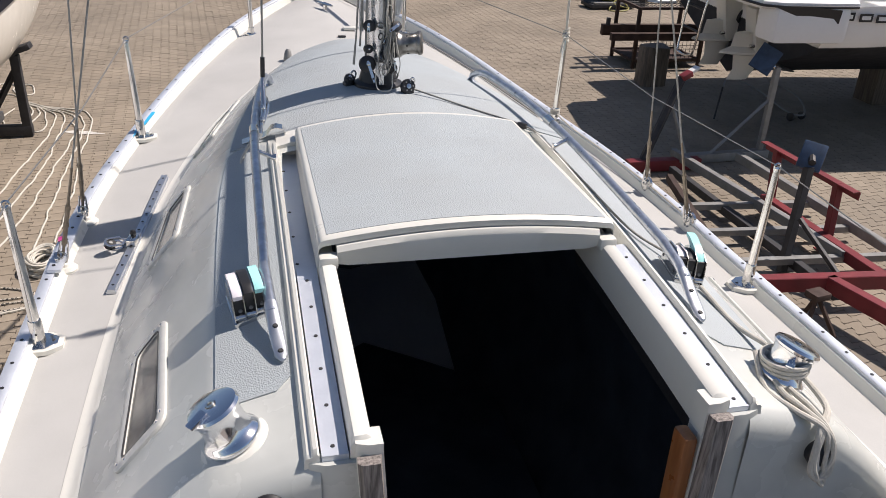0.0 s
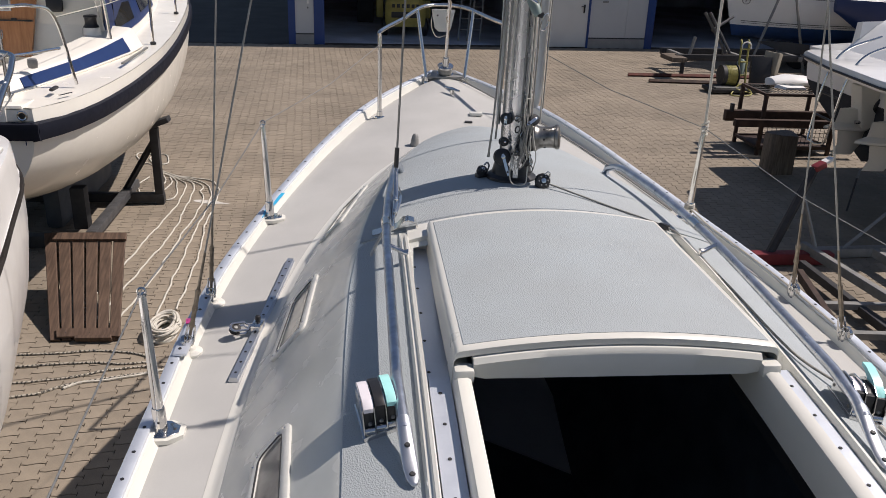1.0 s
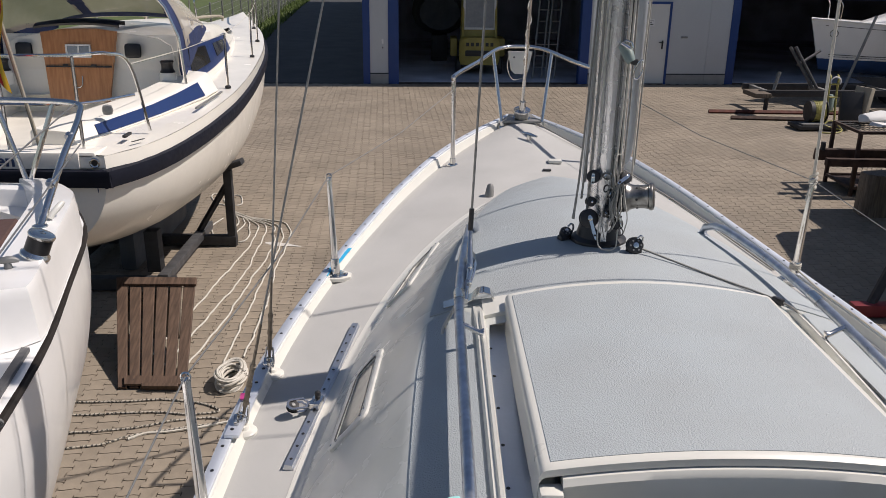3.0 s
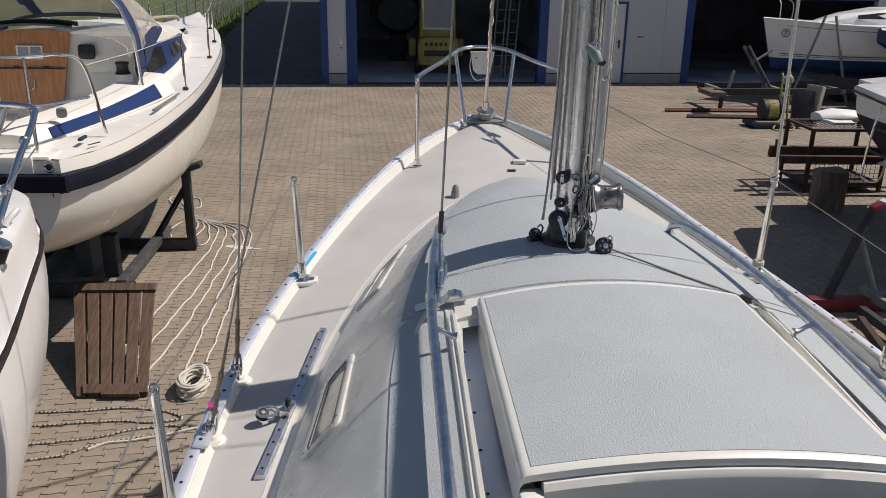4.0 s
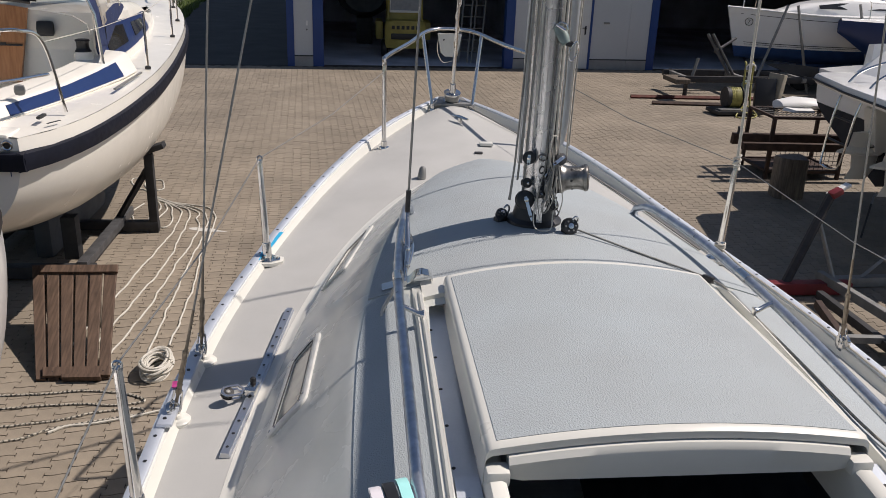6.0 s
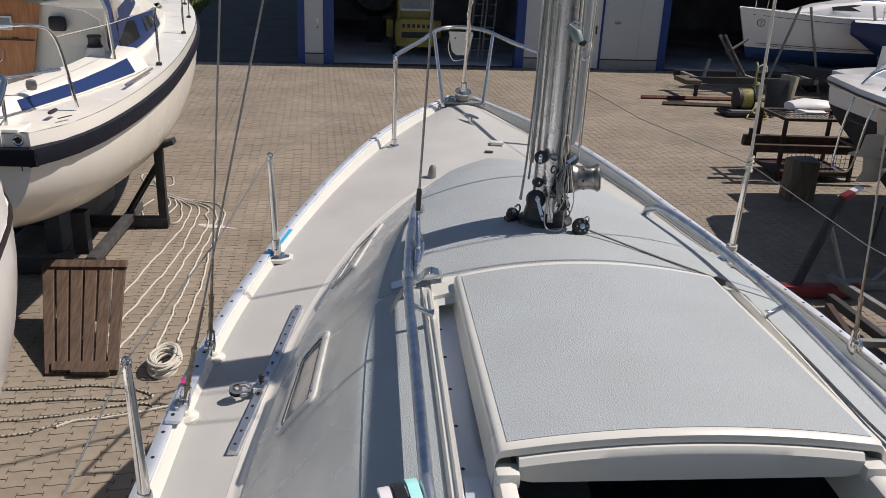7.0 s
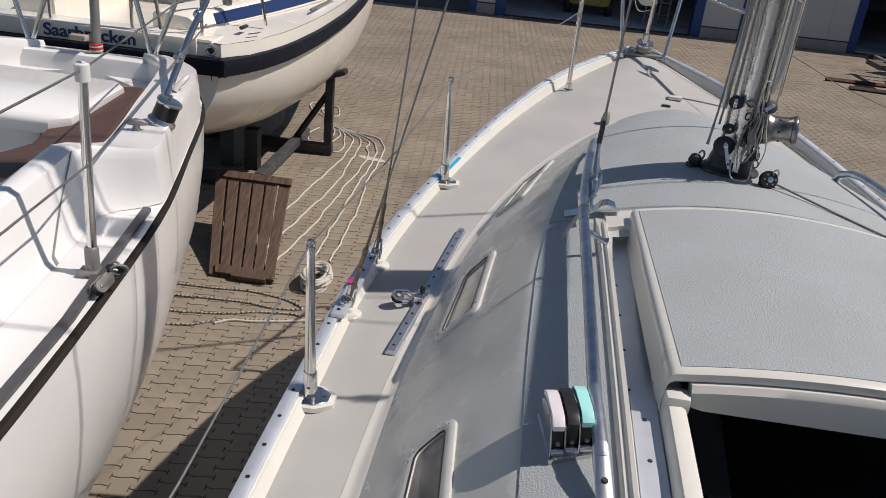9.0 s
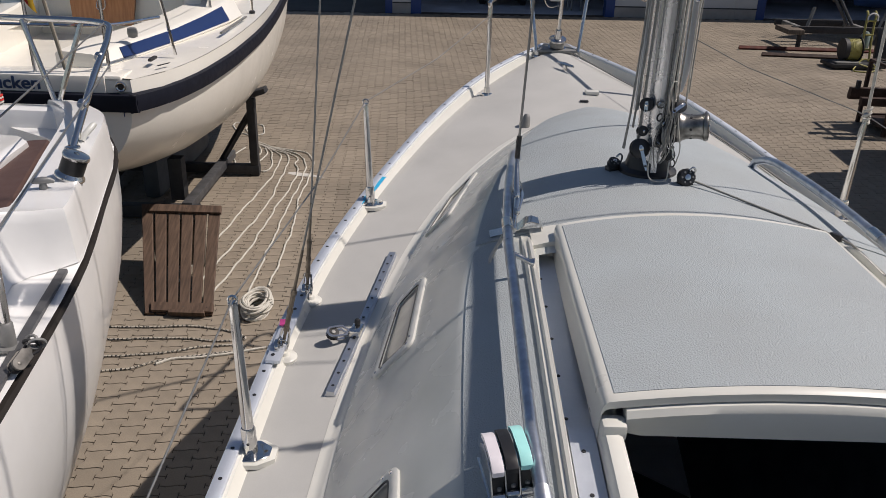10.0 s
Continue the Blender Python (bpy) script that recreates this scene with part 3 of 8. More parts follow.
# cabin windows set in the sloping sides
def rounded(poly, r=0.03, n=5):
    out = []
    m = len(poly)
    for i in range(m):
        p, a, c = Vector(poly[i]), Vector(poly[i - 1]), Vector(poly[(i + 1) % m])
        u, w = (a - p).normalized(), (c - p).normalized()
        for k in range(n + 1):
            t = k / n
            out.append(tuple((p + u * r) * (1 - t) ** 2 + p * 2 * t * (1 - t) + (p + w * r) * t * t))
    return out


def cabin_window(s, quad):
    """quad: (y, v) corners, lower aft, lower forward, upper forward, upper aft."""
    k = 2.2  # v to metres, roughly
    poly = [(y, v / k) for y, v in quad]
    ring0 = rounded(poly, 0.035)
    cy, cv = sum(p[0] for p in ring0) / len(ring0), sum(p[1] for p in ring0) / len(ring0)
    def inset(d):
        q = [Vector(p) for p in poly]
        res = []
        for i in range(4):
            p, a, c = q[i], q[i - 1], q[(i + 1) % 4]
            u, w = (p - a).normalized(), (c - p).normalized()
            n1, n2 = Vector((-u.y, u.x)), Vector((-w.y, w.x))
            if n1.dot(Vector((cy, cv)) - p) < 0:
                n1, n2 = -n1, -n2
            bis = (n1 + n2)
            res.append(tuple(p + bis * (d / max(0.35, 1 + n1.dot(n2)))))
        return rounded(res, max(0.035 - d * 0.6, 0.012))
    def at(p, out):
        return side_pt(p[0], p[1] * k, s, out)
    b = bmesh.new()
    inn = inset(0.027)
    rings(b, [[at(p, 0.0) for p in ring0], [at(p, 0.007) for p in ring0], [at(p, 0.011) for p in inset(0.005)], [at(p, 0.011) for p in inset(0.018)], [at(p, 0.006) for p in inn], [at(p, -0.002) for p in inn]], caps=False)
    win = part("cabin_window", b, PALEFRAME, boat, "pale-framed cabin window with a dull pane")
    b = bmesh.new()
    vs = [b.verts.new(at(p, 0.003)) for p in inset(0.024)]
    b.faces.new(vs)
    part("pane", b, PANE, win, "dull acrylic pane", smooth=False)
    b = bmesh.new()
    rings(b, [[at(p, 0.004) for p in inset(0.026)], [at(p, 0.009) for p in inset(0.0265)], [at(p, 0.009) for p in inset(0.0225)], [at(p, 0.006) for p in inset(0.022)]], caps=False)
    part("pane_seal", b, BLACK, win)
    mid = inset(0.011)
    for i in range(0, len(mid), 3):
        p = at(mid[i], 0.011)
        q = at(mid[i], 0.02)
        part("screw", L([(0.005, 0), (0.004, 0.002)], p, q - p, 8), STEEL, win)


for s in (-1, 1):
    cabin_window(s, [(1.44, 0.64), (1.86, 0.64), (1.89, 0.37), (1.47, 0.30)])
    cabin_window(s, [(2.36, 0.72), (2.75, 0.73), (2.75, 0.44), (2.345, 0.385)])
    cabin_window(s, [(3.33, 0.84), (3.68, 0.84), (3.73, 0.52), (3.26, 0.50)])


# hand rails of bright tube
def hand_rail(s):
    x = lambda y: 0.506 - (0.075 * ((y - 2.45) / 0.9) ** 1.7 if y > 2.45 else 0) - (0.022 * ((1.75 - y) / 0.28) ** 1.5 if y < 1.75 else 0)
    up = 0.064
    pts = [(s * x(1.585), 1.585, roof_z(x(1.585), 1.585) + 0.0455), (s * x(1.64), 1.64, roof_z(x(1.64), 1.64) + 0.058)]
    pts += [(s * x(y), y, roof_z(x(y), y) + up) for y in np.linspace(1.74, 3.22, 13)]
    pts += [(s * x(3.29), 3.29, roof_z(x(3.29), 3.29) + 0.055), (s * (x(3.34) - 0.008), 3.345, roof_z(x(3.34), 3.34) + 0.034), (s * (x(3.34) - 0.014), 3.36, roof_z(x(3.34), 3.34) + 0.002)]
    rail = part("hand_rail", T(pts, 0.0135, 16), RAILALU, boat, "bright aluminium tube hand rail")
    # end fitting: a sleeve over the tube that flattens into a screwed tongue
    b = bmesh.new()
    rs = []
    for y, h, rw, rh in ((1.604, 0.0505, 0.0138, 0.0138), (1.603, 0.0503, 0.0160, 0.0160), (1.585, 0.0455, 0.0162, 0.0158), (1.56, 0.037, 0.0160, 0.0115), (1.532, 0.027, 0.0158, 0.0075), (1.50, 0.019, 0.0155, 0.0055), (1.475, 0.014, 0.0130, 0.0050), (1.462, 0.0125, 0.0070, 0.0045), (1.459, 0.012, 0.0020, 0.0030)):
        c = Vector((s * x(y), y, roof_z(x(y), y) + h))
        rs.append([c + Vector((math.cos(a) * rw, 0.35 * math.sin(a) * rh, math.sin(a) * rh)) for a in np.linspace(0, 2 * math.pi, 16, endpoint=False)])
    rings(b, rs)
    part("rail_tongue", b, ALU, rail, "flattened aluminium end of the hand rail")
    part("rail_foot", L([(0.013, -0.004), (0.013, 0.012)], (s * x(1.49), 1.49, roof_z(x(1.49), 1.49)), seg=14), ALU, rail)
    part("rail_foot", L([(0.026, 0), (0.024, 0.008), (0.014, 0.012)], (s * (x(3.34) - 0.014), 3.36, roof_z(0.44, 3.36)), seg=16), ALU, rail)
    for yy, h in ((1.482, 0.0195), (1.545, 0.0385)):
        part("screw", L([(0.0065, 0), (0.0045, 0.003)], (s * x(yy), yy, roof_z(x(yy), yy) + h), (0, -0.3, 1), seg=10), DARKSTEEL, rail)
    z = roof_z(0.46, 2.40)
    part("rail_bracket", T([(s * x(2.42), 2.42, z + 0.058), (s * 0.480, 2.415, z + 0.050), (s * 0.458, 2.41, z + 0.040), (s * 0.446, 2.41, z + 0.038)], [0.008, 0.007, 0.007, 0.012], 12), STEEL, rail, "steel bracket of the hand rail")
    y = 2.60
    part("rail_collar", T([(s * x(y), y - 0.03, roof_z(x(y), y) + up), (s * x(y), y + 0.03, roof_z(x(y), y) + up)], 0.0165, 14), STEEL, rail)
    return rail


for s in (-1, 1):
    hand_rail(s)

# steel angle plate by the hatch's forward port corner
bm = bmesh.new()
rings(bm, [[(x, y + dy, roof_z(x, 2.68) + h + e) for dy, e in ((-0.024, 0), (-0.024, 0.004), (0.024, 0.004), (0.024, 0))] for x, y, h in ((-0.545, 2.70, 0.004), (-0.48, 2.695, 0.006), (-0.462, 2.69, 0.012), (-0.447, 2.68, 0.030), (-0.43, 2.67, 0.034), (-0.412, 2.66, 0.028), (-0.402, 2.655, 0.014))])
part("angle_plate", bm, STEEL, boat, "bent stainless angle plate")


# winches on the coachroof, rope clutches
def winch(name, o, r=0.046, h=0.10, parent=boat, axis=(0, 0, 1), mat=CHROME):
    w = part(name, L([(1.30 * r, 0), (1.32 * r, h * 0.06), (1.28 * r, h * 0.12), (1.13 * r, h * 0.18), (1.04 * r, h * 0.28), (1.0 * r, h * 0.42), (1.0 * r, h * 0.66), (1.06 * r, h * 0.76), (1.1 * r, h * 0.82)], o, axis, 36), mat, parent, "polished chrome sheet winch")
    part("winch_cap", L([(0.9 * r, h * 0.80), (1.17 * r, h * 0.84), (1.2 * r, h * 0.90), (1.12 * r, h * 0.97), (0.9 * r, h), (0.26 * r, h * 1.0), (0.24 * r, h * 0.93), (0.0001, h * 0.93)], o, axis, 36), mat, w)
    part("winch_socket", L([(0.22 * r, h * 0.9), (0.22 * r, h * 1.03), (0.12 * r, h * 1.03), (0.12 * r, h * 0.95)], o, axis, 16), STEEL, w)
    return w


wx, wy = 0.585, 1.298
for s in (-1, 1):
    z = roof_z(0.592, wy)
    part("winch_pad", L([(0.074, -0.03), (0.071, 0.004), (0.066, 0.008), (0.02, 0.011)], (s * wx, wy, z - 0.010), (s * 0.40, -0.02, 1)), CREAM, boat, "cream moulded winch pad")
    w = winch("winch", (s * (wx + 0.002), wy, z + 0.000), 0.044, 0.090, axis=(s * 0.44, 0.03, 1))
    d = Vector((s * 0.44, 0.03, 1)).normalized()
    part("self_tailer_arm", B(Vector((s * wx, wy, z)) + d * 0.080 + Vector((-0.030, -0.036, 0.004 if s < 0 else -0.02)), (0.042, 0.020, 0.009), (0, 24 * s, 40), 0.004), CHROME, w)


def clutch(s):
    """Three clutches side by side between steel cheeks; on the port side all levers lie closed, to starboard the outer one stands up."""
    z = roof_z(0.56, 1.72)
    o = Vector((s * 0.549, 1.70, z + 0.003))
    w = 0.0248
    c = part("rope_clutch", B(o + Vector((0, 0, 0.004)), (0.082, 0.135, 0.010), (0, 10 * s, 0), 0.002), STEEL, boat, "triple rope clutch with white, black and turquoise levers")
    for i in range(4):
        x = (i - 1.5) * w
        b = bmesh.new()
        cheek = [(-0.062, 0.004), (0.050, 0.004), (0.050, 0.035), (0.036, 0.066), (0.020, 0.076), (-0.030, 0.079), (-0.054, 0.068), (-0.063, 0.030)]
        rings(b, [[o + Vector((x + t, yy, zz - s * x * 0.17)) for yy, zz in cheek] for t in (-0.0012, 0.0012)])
        part("clutch_cheek", b, STEEL, c, smooth=False)
        for yy, zz in ((-0.045, 0.022), (0.040, 0.025), (0.0, 0.062)):
            part("rivet", L([(0.0045, 0), (0.003, 0.0018)], o + Vector((x - s * 0.0012, yy, zz - s * x * 0.17)), (-s, 0, 0), 8), ALLOY, c)
    lever_row = (PINKISH, BLACK, TURQ)
    for i, m in enumerate(lever_row):
        x = (i - 1) * w
        dz = -s * x * 0.17
        b = bmesh.new()
        if s > 0 and i == 2:
            prof = [(-0.052, 0.050), (-0.030, 0.050), (0.000, 0.072), (0.036, 0.088), (0.052, 0.090), (0.054, 0.098), (0.030, 0.098), (-0.012, 0.088), (-0.045, 0.068)]
        elif s > 0:
            prof = [(-0.050, 0.048), (-0.048, 0.060), (-0.030, 0.069), (0.015, 0.068), (0.046, 0.042), (0.044, 0.032), (0.015, 0.052), (-0.02, 0.056)]
        else:
            prof = [(-0.060, 0.062), (-0.061, 0.072), (-0.052, 0.082), (-0.036, 0.087), (0.010, 0.089), (0.030, 0.085), (0.048, 0.074), (0.046, 0.066), (0.028, 0.074), (-0.020, 0.076), (-0.042, 0.070), (-0.052, 0.062)]
        hw = 0.0103
        rings(b, [[o + Vector((x + t, yy * k, zz + dz)) for yy, zz in prof] for t, k in ((-hw, 0.985), (-hw + 0.0018, 1), (hw - 0.0018, 1), (hw, 0.985))])
        part("clutch_lever", b, m, c)
        part("clutch_cam", B(o + Vector((x, -0.020, 0.038 + dz)), (0.0215, 0.066, 0.052), (0, 0, 0), 0.003), BLACK, c)
        part("clutch_roller", T([o + Vector((x - 0.0105, -0.057, 0.016 + dz)), o + Vector((x + 0.0105, -0.057, 0.016 + dz))], 0.008, 12), STEEL, c)
        part("cam_pin", L([(0.005, 0), (0.003, 0.003)], o + Vector((x + 0.002, -0.0535, 0.030 + dz)), (0, -1, 0.1), 8), GREYSTEEL, c)
    # the whole fitting stands askew and leans outboard
    p = o - ORIGIN[boat]
    m = Matrix.Translation(p) @ Matrix.Rotation(radians(-9 * s), 4, "Z") @ Matrix.Rotation(radians(4 * s), 4, "Y") @ Matrix.Translation(-p)
    for ob in (c, *c.children):
        ob.data.transform(m)
    return c


for s in (-1, 1):
    clutch(s)
# compass or speed dial in the aft bulkhead
w = part("bulkhead_instrument", L([(0.036, 0), (0.036, 0.012), (0.03, 0.018), (0.026, 0.014), (0.001, 0.014)], (-0.530, 1.160, 2.075), (0, -1, 0.25)), BLACK, boat, "round black bulkhead instrument")
part("instrument_glass", L([(0.018, 0.012), (0.018, 0.018), (0.001, 0.0185)], (-0.530, 1.160, 2.075), (0, -1, 0.25)), STEEL, w)

# genoa tracks on the side decks
for s in (-1, 1):
    a, c = Vector((s * 0.985, 2.48, 0)), Vector((s * 0.868, 3.33, 0))
    a.z, c.z = deck_z(a.x, a.y) + 0.004, deck_z(c.x, c.y) + 0.004
    d = (c - a).normalized()
    n = d.cross(Vector((0, 0, 1))).normalized()
    b = bmesh.new()
    rings(b, [[p + n * u + Vector((0, 0, h)) for u, h in ((-0.016, -0.006), (-0.016, 0.004), (-0.012, 0.005), (-0.012, 0.013), (0.012, 0.013), (0.012, 0.005), (0.016, 0.004), (0.016, -0.006))] for p in (a, a * 0.5 + c * 0.5 + Vector((0, 0, -0.004)), c)])
    tr = part("genoa_track", b, ALU, boat, "aluminium genoa track on the side deck")
    for i in range(14):
        p = a + (c - a) * ((i + 0.5) / 14)
        part("screw", L([(0.0048, 0), (0.0048, 0.001)], (p.x, p.y, p.z + 0.0125), seg=8), BLACK, tr)
    if s > 0:
        continue
    p = a + (c - a) * 0.36 + Vector((0, 0, 0.02))
    car = part("genoa_car", B(p, (0.034, 0.06, 0.022), (0, 0, 8 * s), 0.005), STEEL, boat, "genoa car with a swivel block")
    part("car_stop", L([(0.008, 0), (0.010, 0.006), (0.009, 0.016), (0.005, 0.019)], p + Vector((0, 0.020, 0.010)), (0.1, 0.2, 1), seg=14), BLACK, car)
    # swivel block lying over on the deck
    q = p + Vector((s * 0.070, -0.030, 0.004))
    ax = Vector((-0.25 * s, -0.35, 0.9)).normalized()
    lay = (p - q - ax * (p - q).dot(ax)).normalized()
    wide = ax.cross(lay)
    part("block_sheave", L([(0.0185, -0.006), (0.0145, 0.0), (0.0185, 0.006), (0.009, 0.0065)], q, ax, 20), BLACK, car)
    for k in (-1, 1):
        # each cheek is an oval steel strap round the sheave, with an open middle
        b = bmesh.new()
        oval = lambda f: [(0.020 * f * math.cos(t) + (0.030 if math.cos(t) > 0 else 0), 0.020 * f * math.sin(t) * (0.62 if math.cos(t) > 0.5 else 1)) for t in np.linspace(0, 2 * math.pi, 24, endpoint=False)]
        rings(b, [[q + lay * u + wide * v + ax * (k * h) for u, v in oval(f)] for f, h in ((1.08, 0.0075), (1.10, 0.0095), (1.04, 0.0110), (0.72, 0.0110), (0.68, 0.0095), (0.70, 0.0075), (1.08, 0.0075))], caps=False)
        part("block_cheek", b, STEEL, car)
        part("block_pin", L([(0.0075, 0), (0.006, 0.0035), (0.001, 0.004)], q + ax * 0.0065 * k, ax * k, 14), GREYSTEEL, car)
    part("block_swivel", T([p + Vector((0, -0.006, 0.010)), q + lay * 0.062 + ax * 0.004, q + lay * 0.045], [0.009, 0.010, 0.008], 10), STEEL, car)


# stanchions
def stanchion(x, y, lean=0.0, h=0.43):
    z = deck_z(x, y) + 0.016
    o = Vector((x, y, z))
    top = o + Vector((lean, 0, h))
    st = part("stanchion", T([o + Vector((0, 0, 0.01)), o + (top - o) * 0.5, o + (top - o) * 0.985, top], [0.0155, 0.0135, 0.0105, 0.0085], 14), STEEL, boat, "tapered stainless guard rail stanchion")
    part("stanchion_socket", L([(0.0195, 0.0), (0.0185, 0.075), (0.0165, 0.08)], o, top - o, 16), STEEL, st)
    b = bmesh.new()
    rings(b, [[o + Vector((a * k, c * k, hh)) for a, c in ((0.028, -0.045), (0.028, 0.045), (-0.020, 0.042), (-0.052, 0.018), (-0.052, -0.018), (-0.020, -0.042)) for a in (a * (1 if x > 0 else -1),)] for hh, k in ((-0.004, 1), (0.0060, 1), (0.0072, 0.97))])
    part("stanchion_base", b, STEEL, st, "flat stainless deck base")
    for a, c in ((0.016, -0.032), (0.016, 0.032), (-0.040, 0.0)):
        part("base_screw", L([(0.006, 0), (0.004, 0.002)], o + Vector((a * (1 if x > 0 else -1), c, 0.0068)), seg=8), DARKSTEEL, st)
    part("socket_rivet", L([(0.004, 0), (0.003, 0.003)], o + Vector((0, -0.0188, 0.040)), (0, -1, 0), 8), DARKSTEEL, st)
    bp = bmesh.new()
    rings(bp, [[o + Vector((a * k * (1 if x > 0 else -1), c * k, hh)) for a, c in ((0.034, -0.054), (0.034, 0.054), (-0.026, 0.052), (-0.066, 0.024), (-0.066, -0.024), (-0.026, -0.052))] for hh, k in ((-0.012, 1), (0.0020, 1), (0.0032, 0.97))])
    part("stanchion_pad", bp, CREAM, st, "cream plastic pad")
    b = T([top + Vector((0, 0.0, -0.004)), top + Vector((0, 0, 0.004))], 0.012, 10)
    tube(b, [top + Vector((0.011 * math.cos(a), 0, 0.010 + 0.011 * math.sin(a))) for a in np.linspace(0, 6.283, 13)], 0.003, 6)
    part("stanchion_eye", b, STEEL, st)
    return top


TOPS = {}
for s in (-1, 1):
    TOPS[s, 1] = stanchion(s * 1.152, 2.225, s * 0.012)
    TOPS[s, 2] = stanchion(s * 0.995, 3.80, s * 0.015)
    TOPS[s, 0] = stanchion(s * 1.10, 0.55, s * 0.01)
# torn blue tape stuck flat on the port margin and at a stanchion's foot
for cx, cy, hw, hl, turn, seed in ((-0.975, 3.945, 0.010, 0.085, -15, 4), (-1.022, 3.790, 0.009, 0.040, -12, 7)):
    rd = random.Random(seed)
    b = bmesh.new()
    tm = pose(cx, cy, sheer(cy) + 0.0450, 6, 0, turn)
    edge = [(hw * rd.uniform(0.6, 1.1) * side, hl * u) for side, us in ((1, (-1, -0.6, -0.2, 0.2, 0.6, 1)), (-1, (1, 0.6, 0.2, -0.2, -0.6, -1))) for u in us]
    rings(b, [[tm @ Vector((x, y, h)) for x, y in edge] for h in (0.0, 0.0012)])
    part("tape_scrap", b, TAPE, boat, "scrap of blue masking tape", smooth=False)

# pulpit
b0 = {s: Vector((s * 0.465, 5.135, deck_z(0.465, 5.135))) for s in (-1, 1)}
f0 = {s: Vector((s * 0.128, 5.82, deck_z(0.128, 5.82))) for s in (-1, 1)}
pul = part("pulpit", T(curve_pts([b0[-1], b0[-1] + Vector((0, 0.0, 0.25)), b0[-1] + Vector((0.0, 0.01, 0.47)), b0[-1] + Vector((0.012, 0.05, 0.507)), (-0.30, 5.66, 2.585), (-0.175, 6.02, 2.615), (-0.09, 6.13, 2.625), (0.0, 6.15, 2.627), (0.09, 6.13, 2.625), (0.175, 6.02, 2.615), (0.30, 5.66, 2.585), b0[1] + Vector((-0.012, 0.05, 0.507)), b0[1] + Vector((0, 0.01, 0.47)), b0[1] + Vector((0, 0, 0.25)), b0[1]], 6), 0.0125, 12), STEEL, boat, "polished stainless bow pulpit")
for s in (-1, 1):
    part("pulpit_leg", T([f0[s], (f0[s] + Vector((s * 0.192, 5.97, 2.611))) / 2, Vector((s * 0.192, 5.97, 2.611))], 0.0115, 12), STEEL, pul)
    for o in (b0[s], f0[s]):
        part("pulpit_foot", L([(0.034, 0), (0.032, 0.008), (0.018, 0.012), (0.017, 0.04)], o + Vector((0, 0, -0.003)), seg=16), STEEL, pul)
bm = bmesh.new()
rings(bm, [[(x, y, z) for x, z in ((-0.082, 2.60), (0.082, 2.60), (0.058, 2.475), (0.03, 2.45), (-0.03, 2.45), (-0.058, 2.475))] for y in (6.11, 6.125)])
lamp = part("bow_lamp_board", bm, CREAM, boat, "cream board of the bow lamp")
part("bow_lamp", L([(0.03, 0), (0.034, 0.02), (0.034, 0.05), (0.02, 0.06)], (0, 6.155, 2.50), (0, 0, 1), 16), BLACK, lamp)
for x in (-0.04, 0.04):
    part("lamp_bolt", L([(0.006, 0), (0.005, 0.004)], (x, 6.109, 2.56), (0, -1, 0), 8), DARKSTEEL, lamp)
part("lamp_cable", T(curve_pts([(-0.07, 6.10, 2.60), (-0.085, 6.09, 2.5), (-0.05, 6.07, 2.42), (0.02, 6.06, 2.43)], 6), 0.003, 6), ROPE_W, lamp)

# stem fitting, forestay with furling drum, deck hardware
bm = bmesh.new()
rings(bm, [[(-0.13 * k, y, z), (0.13 * k, y, z), (0.12 * k, y, z + 0.012), (-0.12 * k, y, z + 0.012)] for y, k, z in ((5.80, 1, deck_z(0, 5.8) + 0.002), (5.95, 0.62, deck_z(0, 5.95) + 0.004), (6.10, 0.28, 2.165))])
part("stem_plate", bm, GREYSTEEL, boat, "grey metal stem head plate")
FS0, FS1 = Vector((0.0, 5.87, 2.17)), Vector((0.0, 3.15, 11.2))
fd = (FS1 - FS0).normalized()
drum = part("furling_drum", L([(0.02, 0), (0.02, 0.02), (0.055, 0.024), (0.055, 0.034), (0.036, 0.038), (0.036, 0.075), (0.055, 0.08), (0.055, 0.09), (0.024, 0.095), (0.02, 0.15)], FS0, fd), STEEL, boat, "stainless furling drum at the stem")
part("drum_line", L([(0.047, 0.04), (0.049, 0.055), (0.046, 0.074)], FS0, fd), ROPE_G, drum)
bm = tube(bmesh.new(), [FS0 + fd * 0.1, FS1], 0.011, 8)
for k in range(60):
    p = FS0 + fd * (0.35 + k * 0.03)
    tube(bm, [p + Vector((0.014 * math.cos(k * 1.1), -0.006, 0.0)), p + fd * 0.03 + Vector((0.014 * math.cos(k * 1.1 + 1.1), -0.006, 0))], 0.004, 5)
part("forestay", bm, STEEL, boat, "forestay foil with a lashed halyard")
for (x, y), r in (((0.03, 5.46), 20), ):
    c = part("mooring_cleat", L([(0.014, 0), (0.012, 0.03)], (x - 0.02, y, deck_z(x, y)), seg=10), STEEL, boat, "stainless mooring cleat on the foredeck")
    part("cleat_horn", T([(x - 0.06, y + 0.05, deck_z(x, y) + 0.038), (x - 0.02, y, deck_z(x, y) + 0.036), (x + 0.02, y - 0.06, deck_z(x, y) + 0.034)], [0.006, 0.012, 0.006], 8), STEEL, c)
part("deck_plate", B((0.115, 5.06, deck_z(0.1, 5.06) + 0.010), (0.075, 0.05, 0.018), (0, 0, 0), 0.004), CREAM, boat, "small cream deck plate")
part("deck_socket", B((0.055, 4.93, deck_z(0.05, 4.93) + 0.005), (0.045, 0.026, 0.008), (0, 0, 0), 0.003), DARKSTEEL, boat, "dark deck socket")
